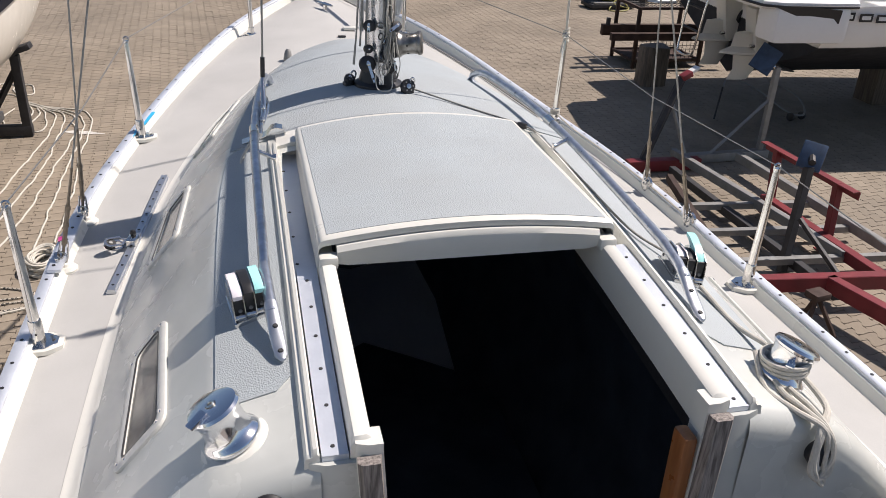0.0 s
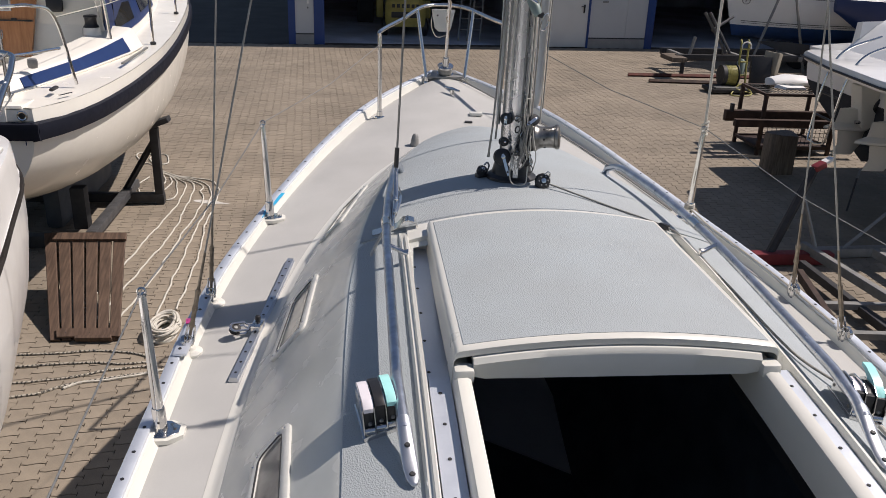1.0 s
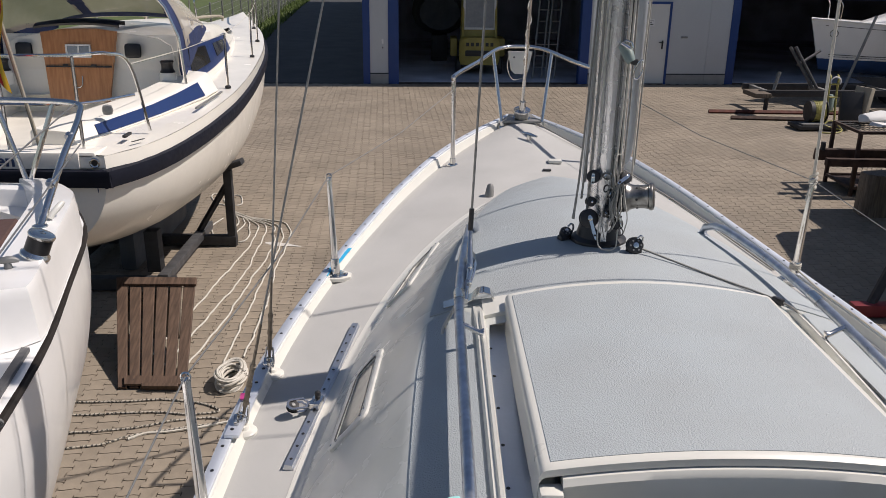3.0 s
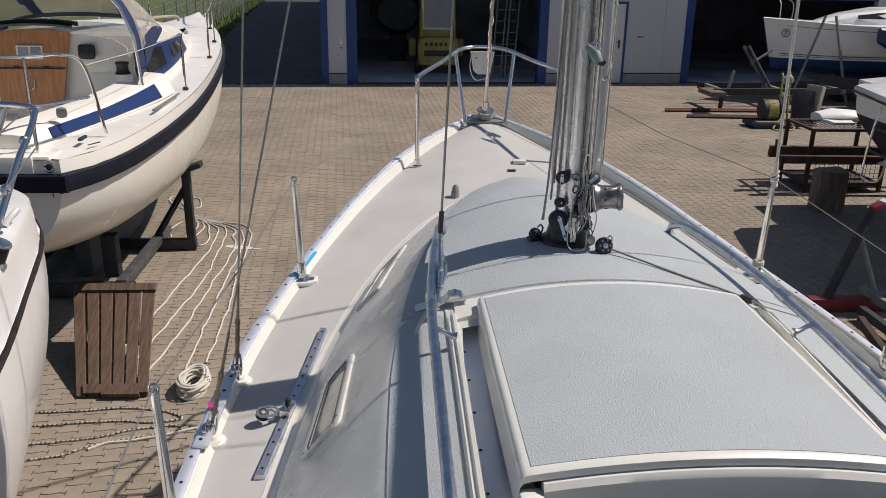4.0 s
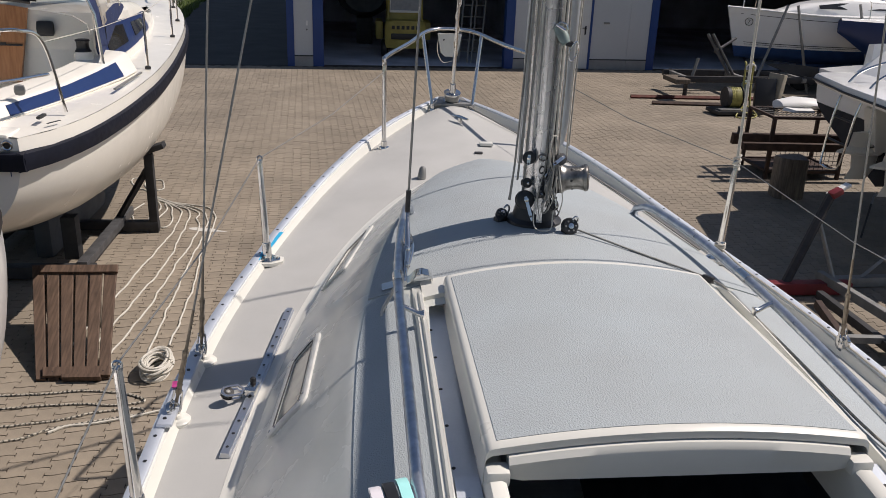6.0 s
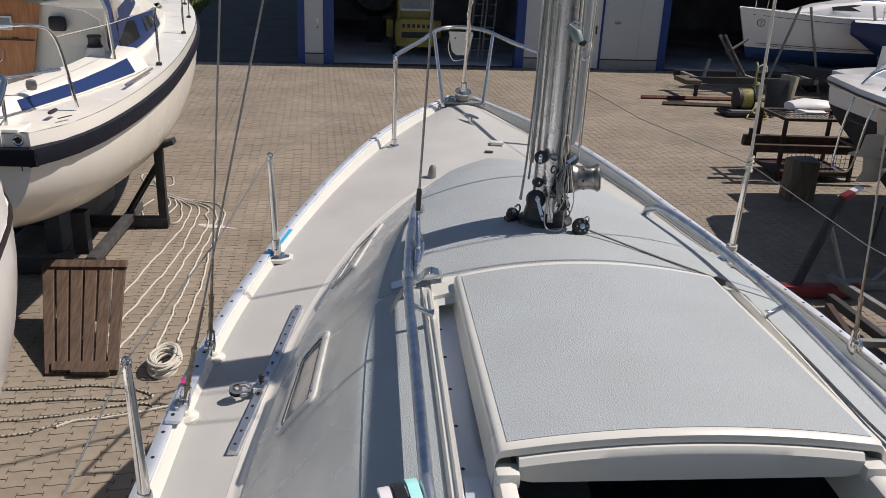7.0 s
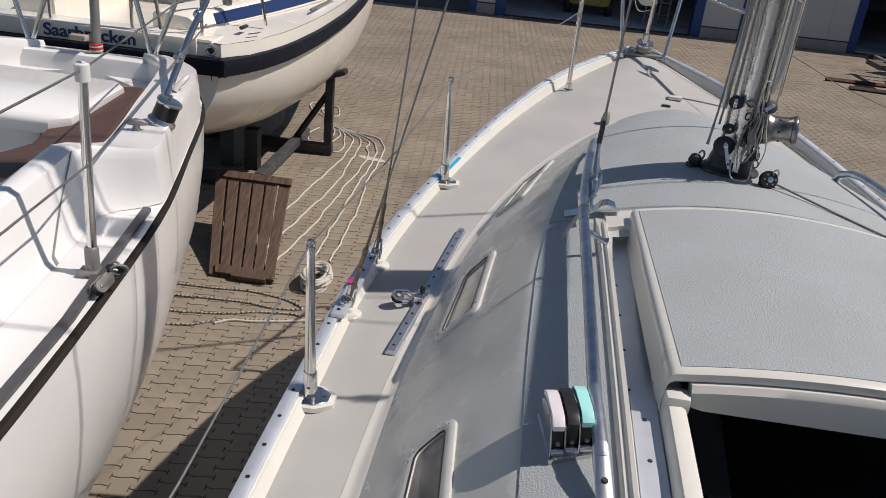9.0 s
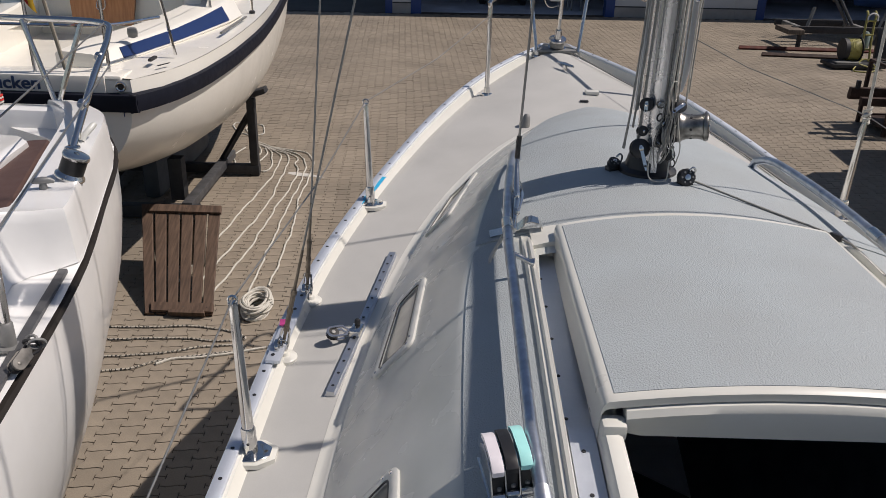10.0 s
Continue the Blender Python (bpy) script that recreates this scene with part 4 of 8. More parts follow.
part("deck_eye", L([(0.024, -0.004), (0.022, 0.02), (0.018, 0.05), (0.010, 0.062), (0.001, 0.064)], (-0.285, 4.60, deck_z(0.28, 4.60)), (0.1, 0.1, 1), 14), GREYSTEEL, boat, "grey vent post in front of the cabin")

# mast with its foot, stowed pole, halyards and blocks
MX, MY = -0.03, 3.05
zf = roof_z(0, MY)
ov = lambda k, dx=0.0: [(math.cos(2 * math.pi * i / 28) * 0.047 * k, math.sin(2 * math.pi * i / 28) * 0.068 * k) for i in range(28)]
bm = bmesh.new()
rings(bm, [[(MX + a, MY + c, z) for a, c in ov(1)] for z in (zf + 0.03, zf + 0.8, 5.0, 11.4)])
box(bm, (MX, MY - 0.069, 6.5), (0.018, 0.012, 9.0))
mast = part("mast", bm, MAST, boat, "silver anodised mast")
bm = L([(0.092, -0.01), (0.090, 0.010), (0.074, 0.020), (0.066, 0.05), (0.060, 0.07)], (MX, MY, zf))
part("mast_foot", bm, BLACK, mast, "black mast foot")
part("mast_pole", T([(0.046, 3.09, zf + 0.25), (0.046, 3.09, zf + 0.27), (0.047, 3.09, zf + 0.33), (0.05, 3.09, 3.4), (0.055, 3.09, 5.6)], [0.010, 0.016, 0.0245, 0.0255, 0.0255], 22), POLE, mast, "grey aluminium pole stowed upright against the mast")
mw = winch("mast_winch", (0.030, 2.990, zf + 0.165), 0.037, 0.092, mast, (0.9, -0.28, 0.10), WORNCHROME)
for t in np.linspace(0, 6.283, 6, endpoint=False):
    wd = Vector((0.9, -0.28, 0.10)).normalized()
    w1 = wd.cross(Vector((0, 0, 1))).normalized()
    part("winch_bolt", L([(0.0045, 0), (0.004, 0.003), (0.001, 0.0035)], Vector((0.030, 2.990, zf + 0.165)) + wd * 0.040 + (w1 * math.cos(t) + w1.cross(wd) * math.sin(t)) * 0.0355, w1 * math.cos(t) + w1.cross(wd) * math.sin(t), 8), DARKSTEEL, mw)
part("winch_base", L([(0.05, -0.012), (0.048, 0.010), (0.040, 0.016)], (0.026, 2.992, zf + 0.165), (0.9, -0.28, 0.10), 24), DARKSTEEL, mast)
part("luff_groove", B((MX + 0.030, MY - 0.064, 6.45), (0.013, 0.012, 8.0), (0, 0, 28), 0.002), DARKSTEEL, mast, "dark sail groove")
for k in (-1, 1):
    part("groove_lip", B((MX + 0.030 + 0.010 * k, MY - 0.066 + 0.005 * k, 6.45), (0.005, 0.012, 8.0), (0, 0, 28), 0.001), MAST, mast)
# grey-green gooseneck casting with its pin and a ring
gz = zf + 0.60
gn = part("gooseneck_fitting", T([(-0.020, 2.972, gz + 0.035), (-0.006, 2.955, gz + 0.012), (0.004, 2.945, gz - 0.010)], [0.014, 0.018, 0.013], 14), SAGE, mast, "grey-green gooseneck casting")
part("gooseneck_pin", T([(-0.028, 2.952, gz + 0.044), (-0.004, 2.938, gz + 0.030)], 0.0045, 8), CHROME, gn)
part("gooseneck_collar", T([(-0.026, 2.965, gz + 0.038) , (-0.014, 2.960, gz + 0.052), (0.002, 2.955, gz + 0.046), (0.008, 2.955, gz + 0.030)], 0.0035, 7), STEEL, gn)
part("gooseneck_jaw", T([(0.004, 2.945, gz - 0.008), (0.014, 2.94, gz - 0.010), (0.022, 2.938, gz - 0.004)], [0.008, 0.009, 0.006], 10), DARKSTEEL, gn)
part("gooseneck_ring", T([Vector((0.026, 2.936, gz - 0.030)) + Vector((0.013 * math.cos(t) + 0.006 * math.sin(t), 0.004 * math.cos(t), 0.028 * math.sin(t))) for t in np.linspace(0, 6.283, 22)], 0.0022, 6), STEEL, gn)
# bright tube and standing lines up the after face
part("mast_side_tube", T([(-0.100, 3.005, zf + 0.21), (-0.098, 3.005, zf + 0.7), (-0.094, 3.01, 5.5)], 0.0085, 10), ALU, mast, "thin bright tube beside the mast")
for i, (x, y, x2, r, zb, mt) in enumerate((
        (-0.088, 2.985, -0.074, 0.0042, 0.09, ROPE_G), (-0.108, 2.985, -0.082, 0.0036, 0.16, ROPE_G), (-0.066, 2.976, -0.060, 0.0034, 0.30, ROPE_W), (-0.116, 2.995, -0.092, 0.0030, 0.24, WIRE),
        (-0.012, 2.965, -0.006, 0.0034, 0.20, ROPE_W), (0.004, 2.968, 0.008, 0.0038, 0.18, ROPE_W), (-0.024, 2.970, -0.020, 0.0026, 0.25, WIRE), (0.014, 2.975, 0.016, 0.0028, 0.22, ROPE_G),
        (0.062, 3.050, 0.068, 0.0032, 0.20, ROPE_W), (0.072, 3.070, 0.078, 0.0024, 0.25, ROPE_G))):
    pts = [(x, y, zf + zb), (x * 0.6 + x2 * 0.4 + 0.004 * math.sin(i * 2.1), y, zf + zb + 0.25), (x * 0.3 + x2 * 0.7 - 0.003 * math.sin(i * 1.3), y - 0.002, zf + zb + 0.55), (x2, y, 4.4), (x2 * 0.8, y + 0.02, 9.5)]
    part("halyard", T(pts, r, 7), mt, mast, "worn halyard along the mast")
# frayed tail on the port side
part("halyard_tail", T(curve_pts([(-0.116, 2.985, zf + 0.30), (-0.122, 2.972, zf + 0.22), (-0.128, 2.966, zf + 0.16), (-0.134, 2.962, zf + 0.100)], 6), [0.0035] * 12 + [0.004] * 5 + [0.0048, 0.005], 7), ROPE_G, mast)


def mast_block(x, y, z, ax, r, strap=(0, 0, -1), reach=0.0):
    """A cheek block: black sheave between two flanges, steel hub and a steel strap."""
    ax, o = Vector(ax).normalized(), Vector((x, y, zf + z))
    bl = part("halyard_block", L([(r * 0.92, -0.011), (r, -0.009), (r, -0.004), (r * 0.82, -0.002), (r * 0.82, 0.002), (r, 0.004), (r, 0.009), (r * 0.92, 0.011), (r * 0.3, 0.0125)], o, ax, 22), BLACK, mast, "black halyard block")
    part("block_hub", L([(r * 0.28, 0.011), (r * 0.26, 0.016), (r * 0.1, 0.017)], o, ax, 14), STEEL, bl)
    if reach:
        d = (Vector(strap) - ax * Vector(strap).dot(ax)).normalized()
        n = ax.cross(d)
        b = bmesh.new()
        rings(b, [[o + d * u + n * (w * hw) + ax * h for w, h in ((-1, 0.013), (1, 0.013), (1, 0.016), (-1, 0.016))] for u, hw in ((-0.010, 0.004), (0.0, 0.0055), (reach * 0.7, 0.0055), (reach, 0.0035))])
        part("block_strap", b, STEEL, bl, "steel strap of the block")
        part("strap_pin", L([(0.004, 0), (0.003, 0.006)], o + d * reach * 0.8 + ax * 0.014, ax, 8), DARKSTEEL, bl)
    return bl


mast_block(-0.084, 2.965, 0.100, (0.15, -1, 0.30), 0.030, (0.25, 0, -1), 0.070)
mast_block(-0.078, 2.985, 0.150, (0.2, -1, 0.2), 0.016)
mast_block(-0.074, 2.985, 0.232, (-0.3, -1, 0.2), 0.021, (0, 0, -1), 0.022)
mast_block(0.018, 2.955, 0.236, (0.25, -0.9, 0.5), 0.019, (-0.8, 0, -0.6), 0.040)
mast_block(-0.022, 2.965, 0.130, (0.5, -0.8, 0.2), 0.016, (0.2, 0, -1), 0.030)
mast_block(0.000, 2.962, 0.175, (-0.4, -0.9, 0.2), 0.014)
mast_block(0.006, 2.955, 0.085, (0.6, -0.8, 0.3), 0.018, (0.1, 0, 1), 0.028)
# tangle of shackles, straps and line ends on the after face
rnd = random.Random(12)
for i in range(13):
    c = Vector((rnd.uniform(-0.038, 0.016), 2.958 + rnd.uniform(-0.008, 0.008), zf + rnd.uniform(0.055, 0.245)))
    u = Vector((rnd.uniform(-1, 1), rnd.uniform(-0.3, 0.3), rnd.uniform(-1, 1))).normalized()
    v = u.cross(Vector((0.2, 1, 0.1))).normalized()
    a, k = rnd.uniform(0.007, 0.013), rnd.uniform(1.1, 1.8)
    part("mast_shackle", T([c + u * (a * k * math.cos(t)) + v * (a * math.sin(t)) for t in np.linspace(0, 6.283, 15)], rnd.uniform(0.0018, 0.0028), 6), (STEEL, DARKSTEEL, ALLOY)[i % 3], mast)
for i in range(7):
    c = Vector((rnd.uniform(-0.035, 0.012), 2.960, zf + rnd.uniform(0.06, 0.22)))
    part("tackle_plate", B(c, (0.009, 0.006, rnd.uniform(0.026, 0.05)), (rnd.uniform(-15, 15), rnd.uniform(-35, 35), rnd.uniform(-30, 30)), 0.002), (DARKSTEEL, BLACK, ALLOY)[i % 3], mast)
for i in range(16):
    p = Vector((rnd.uniform(-0.030, 0.022), 2.960 + rnd.uniform(-0.010, 0.004), zf + rnd.uniform(0.17, 0.30)))
    q = Vector((p.x + rnd.uniform(-0.020, 0.020), 2.945 + rnd.uniform(-0.012, 0.010), zf + rnd.uniform(0.04, 0.12)))
    t1, t2 = p * 0.7 + q * 0.3, p * 0.3 + q * 0.7
    b = T(curve_pts([p, t1 + Vector((rnd.uniform(-0.014, 0.014), -0.010, 0)), t2 + Vector((rnd.uniform(-0.016, 0.016), -0.012, 0)), q] + ([q + Vector((rnd.uniform(-0.02, 0.02), 0.0, 0.03)), t2 + Vector((rnd.uniform(-0.02, 0.02), -0.004, 0.04))] if i % 3 == 0 else []), 5), rnd.uniform(0.0014, 0.0024), 6)
    part("line_end", b, (ROPE_W, ROPE_G, WIRE, ROPE_G)[i % 4], mast)
part("hanging_loop", T(curve_pts([(-0.050, 2.950, zf + 0.11), (-0.058, 2.935, zf + 0.05), (-0.050, 2.925, zf + 0.016), (-0.018, 2.920, zf + 0.010), (0.000, 2.924, zf + 0.02), (0.004, 2.935, zf + 0.06), (0.014, 2.95, zf + 0.10)], 6), 0.0022, 6), ROPE_W, mast)
part("upper_loop", T(curve_pts([(-0.004, 2.955, zf + 0.20), (-0.018, 2.950, zf + 0.25), (-0.014, 2.950, zf + 0.305), (0.000, 2.955, zf + 0.31)], 6), 0.0024, 6), ROPE_W, mast)
# turning blocks on the roof, one each side of the foot
for x, y, ax, r in ((-0.138, 3.06, (0.2, -0.6, 0.9), 0.020), (0.060, 2.925, (0.10, -0.90, 0.35), 0.027)):
    z = roof_z(x, y) + 0.026
    a = Vector(ax).normalized()
    bl = part("turning_block", L([(r * 0.86, -0.012), (r, -0.008), (r, -0.003), (r * 0.8, 0.0), (r, 0.003), (r, 0.008), (r * 0.86, 0.012), (r * 0.45, 0.013)], (x, y, z), ax, 24), BLACK, mast, "black turning block on the roof")
    part("block_hub", L([(r * 0.34, 0.012), (r * 0.34, 0.015), (r * 0.12, 0.016)], (x, y, z), ax, 14), STEEL, bl)
    for k in range(6):
        t = k * math.pi / 3
        n1 = a.cross(Vector((0, 0, 1))).normalized()
        n2 = n1.cross(a)
        part("hub_spoke", L([(r * 0.13, 0.0115), (r * 0.11, 0.0142)], Vector((x, y, z)) + (n1 * math.cos(t) + n2 * math.sin(t)) * r * 0.62, ax, 8), GREYSTEEL, bl)
    part("block_lug", B((x, y + 0.006, z - 0.020), (0.042, 0.032, 0.018), (0, 0, 20), 0.004), BLACK, bl)
    part("block_bail", T(curve_pts([(x + 0.018, y, z - 0.004), (x + 0.024, y - 0.004, z + 0.022), (x + 0.016, y - 0.006, z + 0.034), (x + 0.006, y - 0.004, z + 0.024)], 5), 0.0032, 7), STEEL, bl)
# unseen boom and topping lift, set where they cast the roof and deck shadows
part("boom", T([(0.12, 3.03, 3.30), (0.244, 2.92, 3.33), (0.261, 1.84, 3.343)], [0.018, 0.020, 0.020], 16), MAST, mast, "unseen aluminium boom, added for its shadow along the port roof")
lift_line = part("topping_lift", T([(0.257, 2.405, 3.36), (0.255, 2.41, 5.0), (0.04, 2.95, 11.2)], 0.0065, 7), WIRE, mast, "unseen wire topping lift on the boom, added for its shadow")
for z in (3.50, 3.545):
    part("lift_shackle", T([Vector((0.257 + 0.008 * math.cos(t), 2.405 + 0.016 * math.cos(t), z + 0.026 * math.sin(t))) for t in np.linspace(0, 6.283, 16)], 0.0045, 7), STEEL, lift_line)

# shrouds, with turnbuckles and chain plates
for s in (-1, 1):
    for (cx, cy), top in (((1.140, 3.02), (0.74, 3.05, 6.75)), ((1.165, 2.68), (0.05, 3.03, 6.7))):
        c = Vector((s * cx, cy, sheer(cy) + 0.012))
        d = (Vector((s * top[0], top[1], top[2])) - c).normalized()
        cp = part("chain_plate", B(c + Vector((0, 0, 0.02)), (0.03, 0.05, 0.07), (0, 0, 0), 0.01), STEEL, boat, "stainless chain plate")
        part("chain_plate_lug", L([(0.022, -0.005), (0.022, 0.005)], c + Vector((0, -0.02, 0.05)), (1, 0, 0.2), 14), STEEL, cp)
        w = part("shroud", T([c + d * 0.3, Vector((s * top[0], top[1], top[2]))], 0.0034, 6), WIRE, boat, "steel wire shroud")
        part("turnbuckle", T([c + d * 0.03, c + d * 0.08, c + d * 0.10, c + d * 0.22, c + d * 0.24, c + d * 0.36], [0.005, 0.005, 0.0078, 0.0078, 0.0050, 0.0042], 10), BRONZE, w)
        for k in (0.10, 0.16, 0.22):
            part("lock_nut", L([(0.0098, -0.007), (0.0098, 0.007)], c + d * k, d, 6), BRONZE, w)
        n3 = d.cross(Vector((0, 1, 0))).normalized()
        part("toggle_fork", T([c + d * 0.10 + n3 * 0.010, c + d * 0.05 + n3 * 0.015, c + d * 0.01 + n3 * 0.012], 0.004, 6), STEEL, w)
        part("toggle_fork", T([c + d * 0.10 - n3 * 0.010, c + d * 0.05 - n3 * 0.015, c + d * 0.01 - n3 * 0.012], 0.004, 6), STEEL, w)
        if s < 0:
            part("deck_flange", L([(0.040, -0.012), (0.040, 0.002), (0.036, 0.006), (0.018, 0.010), (0.014, 0.02), (0.001, 0.022)], c + Vector((-s * 0.012, 0, 0.0)), (0, 0, 1), 20), CREAM, cp, "white plastic deck flange")
        part("split_ring", T([c + d * 0.05 + Vector((0.016 * math.cos(t), -0.016 + 0.004 * math.sin(t), 0.016 * math.sin(t))) for t in np.linspace(0, 6.28, 14)], 0.0022, 5), STEEL, w)
        part("toggle", T([c + d * 0.04 + Vector((-0.018, 0, 0)), c + d * 0.04 + Vector((0.018, 0, 0))], 0.005, 8), STEEL, w)
    part("cap_shroud", T([(s * 0.74, 3.05, 6.75), (s * 0.04, 3.05, 11.3)], 0.0034, 6), WIRE, boat)
    part("spreader", T([(s * 0.03, 3.05, 6.7), (s * 0.74, 3.05, 6.76)], 0.018, 8), MAST, boat)
    if s > 0:
        continue
    part("chain_rail", B((s * (half_beam(2.8) - 0.035), 2.80, sheer(2.8) + 0.050), (0.044, 0.42, 0.012), (2, 0, s * 2.4), 0.003), PLATE, boat, "aluminium chain plate rail")
    for k in range(5):
        part("rail_bolt", L([(0.006, 0), (0.005, 0.003)], (s * (half_beam(2.8) - 0.035 + 0.006 * (2 - k)), 2.62 + 0.09 * k, sheer(2.8) + 0.056 + 0.003 * (k - 2)), seg=8), BLACK, boat)
part("pink_tag", B((-1.175, 2.79, sheer(2.79) + 0.065), (0.02, 0.035, 0.004), (0, 0, 8)), material("pink_tag_paint", (0.55, 0.06, 0.25), 0.5), boat, "small pink tag")
# inner wire beside the port hand rail, with its tackle lashed along the rail
c, d = Vector((-0.462, 2.93, 2.33)), Vector((0.12, 0.05, 3.0)).normalized()
w = part("inner_stay", T([c + d * 0.1, c + d * 7.5], 0.0042, 6), WIRE, boat, "inner wire stay")
part("stay_sleeve", T([c + d * 0.06, c + d * 0.13], 0.008, 8), BLACK, w)
part("stay_turnbuckle", T([c + d * 0.06, (-0.463, 2.85, 2.325), (-0.467, 2.75, 2.315), (-0.48, 2.66, 2.30), (-0.486, 2.60, 2.29)], [0.006, 0.011, 0.011, 0.007, 0.009], 10), STEEL, w)
for p, q in (((-0.452, 2.90, 2.325), (-0.472, 2.68, 2.30)), ((-0.478, 2.88, 2.315), (-0.502, 2.60, 2.275))):
    part("stay_lashing", T(curve_pts([p, (Vector(p) + Vector(q)) / 2 + Vector((0.012, 0, 0.01)), q], 6), 0.005, 6), STEEL, w)
part("lashing_tail", T(curve_pts([(-0.49, 2.62, 2.31), (-0.52, 2.58, 2.27), (-0.545, 2.55, 2.235), (-0.55, 2.52, 2.225)], 5), 0.005, 6), ROPE_W, w)
for k in range(3):
    part("lashing_shackle", L([(0.010, -0.006), (0.013, 0), (0.010, 0.006)], (-0.463 - 0.006 * k, 2.88 - 0.11 * k, 2.335 - 0.006 * k), (1, 0.3, 0.2), 12), STEEL, w)

# guard wires
for s in (-1, 1):
    pts = [TOPS[s, 0], TOPS[s, 1], TOPS[s, 2], b0[s] + Vector((0, 0.0, 0.42))]
    for a, c in zip(pts, pts[1:]):
        part("guard_wire", T([a + Vector((0, 0, 0.012)), (a + c) / 2 + Vector((0, 0, -0.02)), c + Vector((0, 0, 0.012))], 0.0022, 6), WIRE, boat, "thin steel guard wire")
# halyard tied to the starboard stanchion
p = TOPS[1, 2]
hl = part("tied_halyard", T([p + Vector((0, 0, 0.03)), p + Vector((-0.016, 0, 0.8)), (0.3, 3.1, 10.8)], 0.0065, 7), ROPE_W, boat, "white halyard tied off to a stanchion")
for k in range(4):
    a0 = k * 1.7
    part("halyard_knot", T(curve_pts([p + Vector((0.013 * math.cos(a0 + t), 0.013 * math.sin(a0 + t), 0.006 * t - 0.01 * k + 0.01)) for t in np.linspace(0, 6, 9)], 3), 0.0055, 6), ROPE_W, hl)
part("halyard_tail", T(curve_pts([p, p + Vector((-0.02, -0.02, -0.03)), p + Vector((-0.03, -0.03, -0.07))], 5), 0.005, 6), ROPE_W, hl)

# control line from the mast foot to the starboard clutch and winch, its tail coiled on the roof's edge
zr = lambda x, y, h=0.008: (x, y, roof_z(x, y) + h)
line = part("control_line", T(curve_pts([zr(0.075, 2.92, 0.02), zr(0.25, 2.785, 0.007), zr(0.425, 2.650, 0.014), zr(0.448, 2.52, 0.018), zr(0.470, 2.2, 0.012), zr(0.49, 1.9, 0.012), zr(0.545, 1.76, 0.02)], 6), 0.0035, 8), ROPE_G, boat, "grey control line led aft")
part("line_lead", B(zr(0.420, 2.655, 0.012), (0.018, 0.036, 0.020), (0, 8, 30), 0.005), BLACK, line, "small black fairlead")
part("control_line_tail", T(curve_pts([zr(0.565, 1.62, 0.014), zr(0.58, 1.48), zr(0.60, 1.37, 0.03)], 6), 0.006, 8), ROPE_W, line)
wz = roof_z(0.592, wy)
part("winch_turn", T([Vector((wx + 0.01 + 0.050 * math.cos(t), wy + 0.050 * math.sin(t), wz + 0.026 + 0.0016 * t)) for t in np.linspace(0, 18, 60)], 0.006, 6), ROPE_W, line)
rnd = random.Random(3)
for k in range(3):
    j = lambda a=0.012: rnd.uniform(-a, a)
    part("coil_loop", T(curve_pts([(0.548 + 0.012 * k, 1.34, wz + 0.045), (0.530 + 0.02 * k + j(), 1.25 + j(), wz + 0.014), (0.555 + 0.016 * k + j(), 1.185, wz + 0.002), (0.600 + j(), 1.135, wz - 0.025 + j(0.006)), (0.622 + j(), 1.125, wz - 0.09 + j()), (0.612 + j(), 1.122, wz - 0.15 + j(0.02)), (0.590 + j(), 1.122, wz - 0.11 + j()), (0.600 + j(), 1.14, wz - 0.022), (0.635 + j(), 1.20, wz - 0.012), (0.628 + j(0.006), 1.29, wz + 0.02)], 5), 0.0064, 8), ROPE_W, line)
part("coil_hook", L([(0.03, 0), (0.034, 0.02), (0.02, 0.035)], (0.612, 1.160, wz - 0.09), (0, -1, 0), 16), BLACK, boat, "black plastic rope hook on the bulkhead")
ss = lambda x, y, h: (x, y, sheer(y) + h)
tie = part("toe_rail_line", T(curve_pts([ss(0.998, 3.775, 0.075), ss(1.030, 3.62, 0.060), ss(1.085, 3.38, 0.052), ss(1.135, 3.08, 0.048), ss(1.165, 2.75, 0.046)], 6), 0.0042, 7), ROPE_W, boat, "thin white line from the stanchion along the toe rail")
for k in range(3):
    part("line_turn", T([ss(0.995 + 0.021 * math.cos(t), 3.80 + 0.021 * math.sin(t), 0.070 + 0.009 * k + 0.0012 * t) for t in np.linspace(0, 6.28, 14)], 0.0045, 6), ROPE_W, tie)
part("foredeck_line", T(curve_pts([(0.10, 5.78, deck_z(0.1, 5.78) + 0.02), (0.30, 5.45, deck_z(0.3, 5.45) + 0.012), (0.55, 5.0, deck_z(0.55, 5.0) + 0.008), (0.78, 4.45, deck_z(0.78, 4.45) + 0.008), (0.95, 3.9, deck_z(0.95, 3.9) + 0.008)], 6), 0.005, 7), ROPE_G, boat, "grey line along the starboard margin")


# ==== the yard ====
TURN_H = 3.4                        # degrees by which hall and paving turn from the boat's axes
HX, HYB = -2.35, 22.24
hall_m = pose(HX, HYB, 0, 0, 0, TURN_H)


def hbox(u, v, z, size, bevel=0.0, bm=None):
    b = bm or bmesh.new()
    c = hall_m @ Vector((u, v, z))
    return box(b, c, size, (0, 0, TURN_H), bevel)


bm = bmesh.new()
rings(bm, [[(x, -400, -0.005), (x, 600, -0.005)] for x in (-500, 500)], closed=False)
single("ground", bm, JOINT, "sandy joint bed of the paved boatyard", "ground", kind="structure")
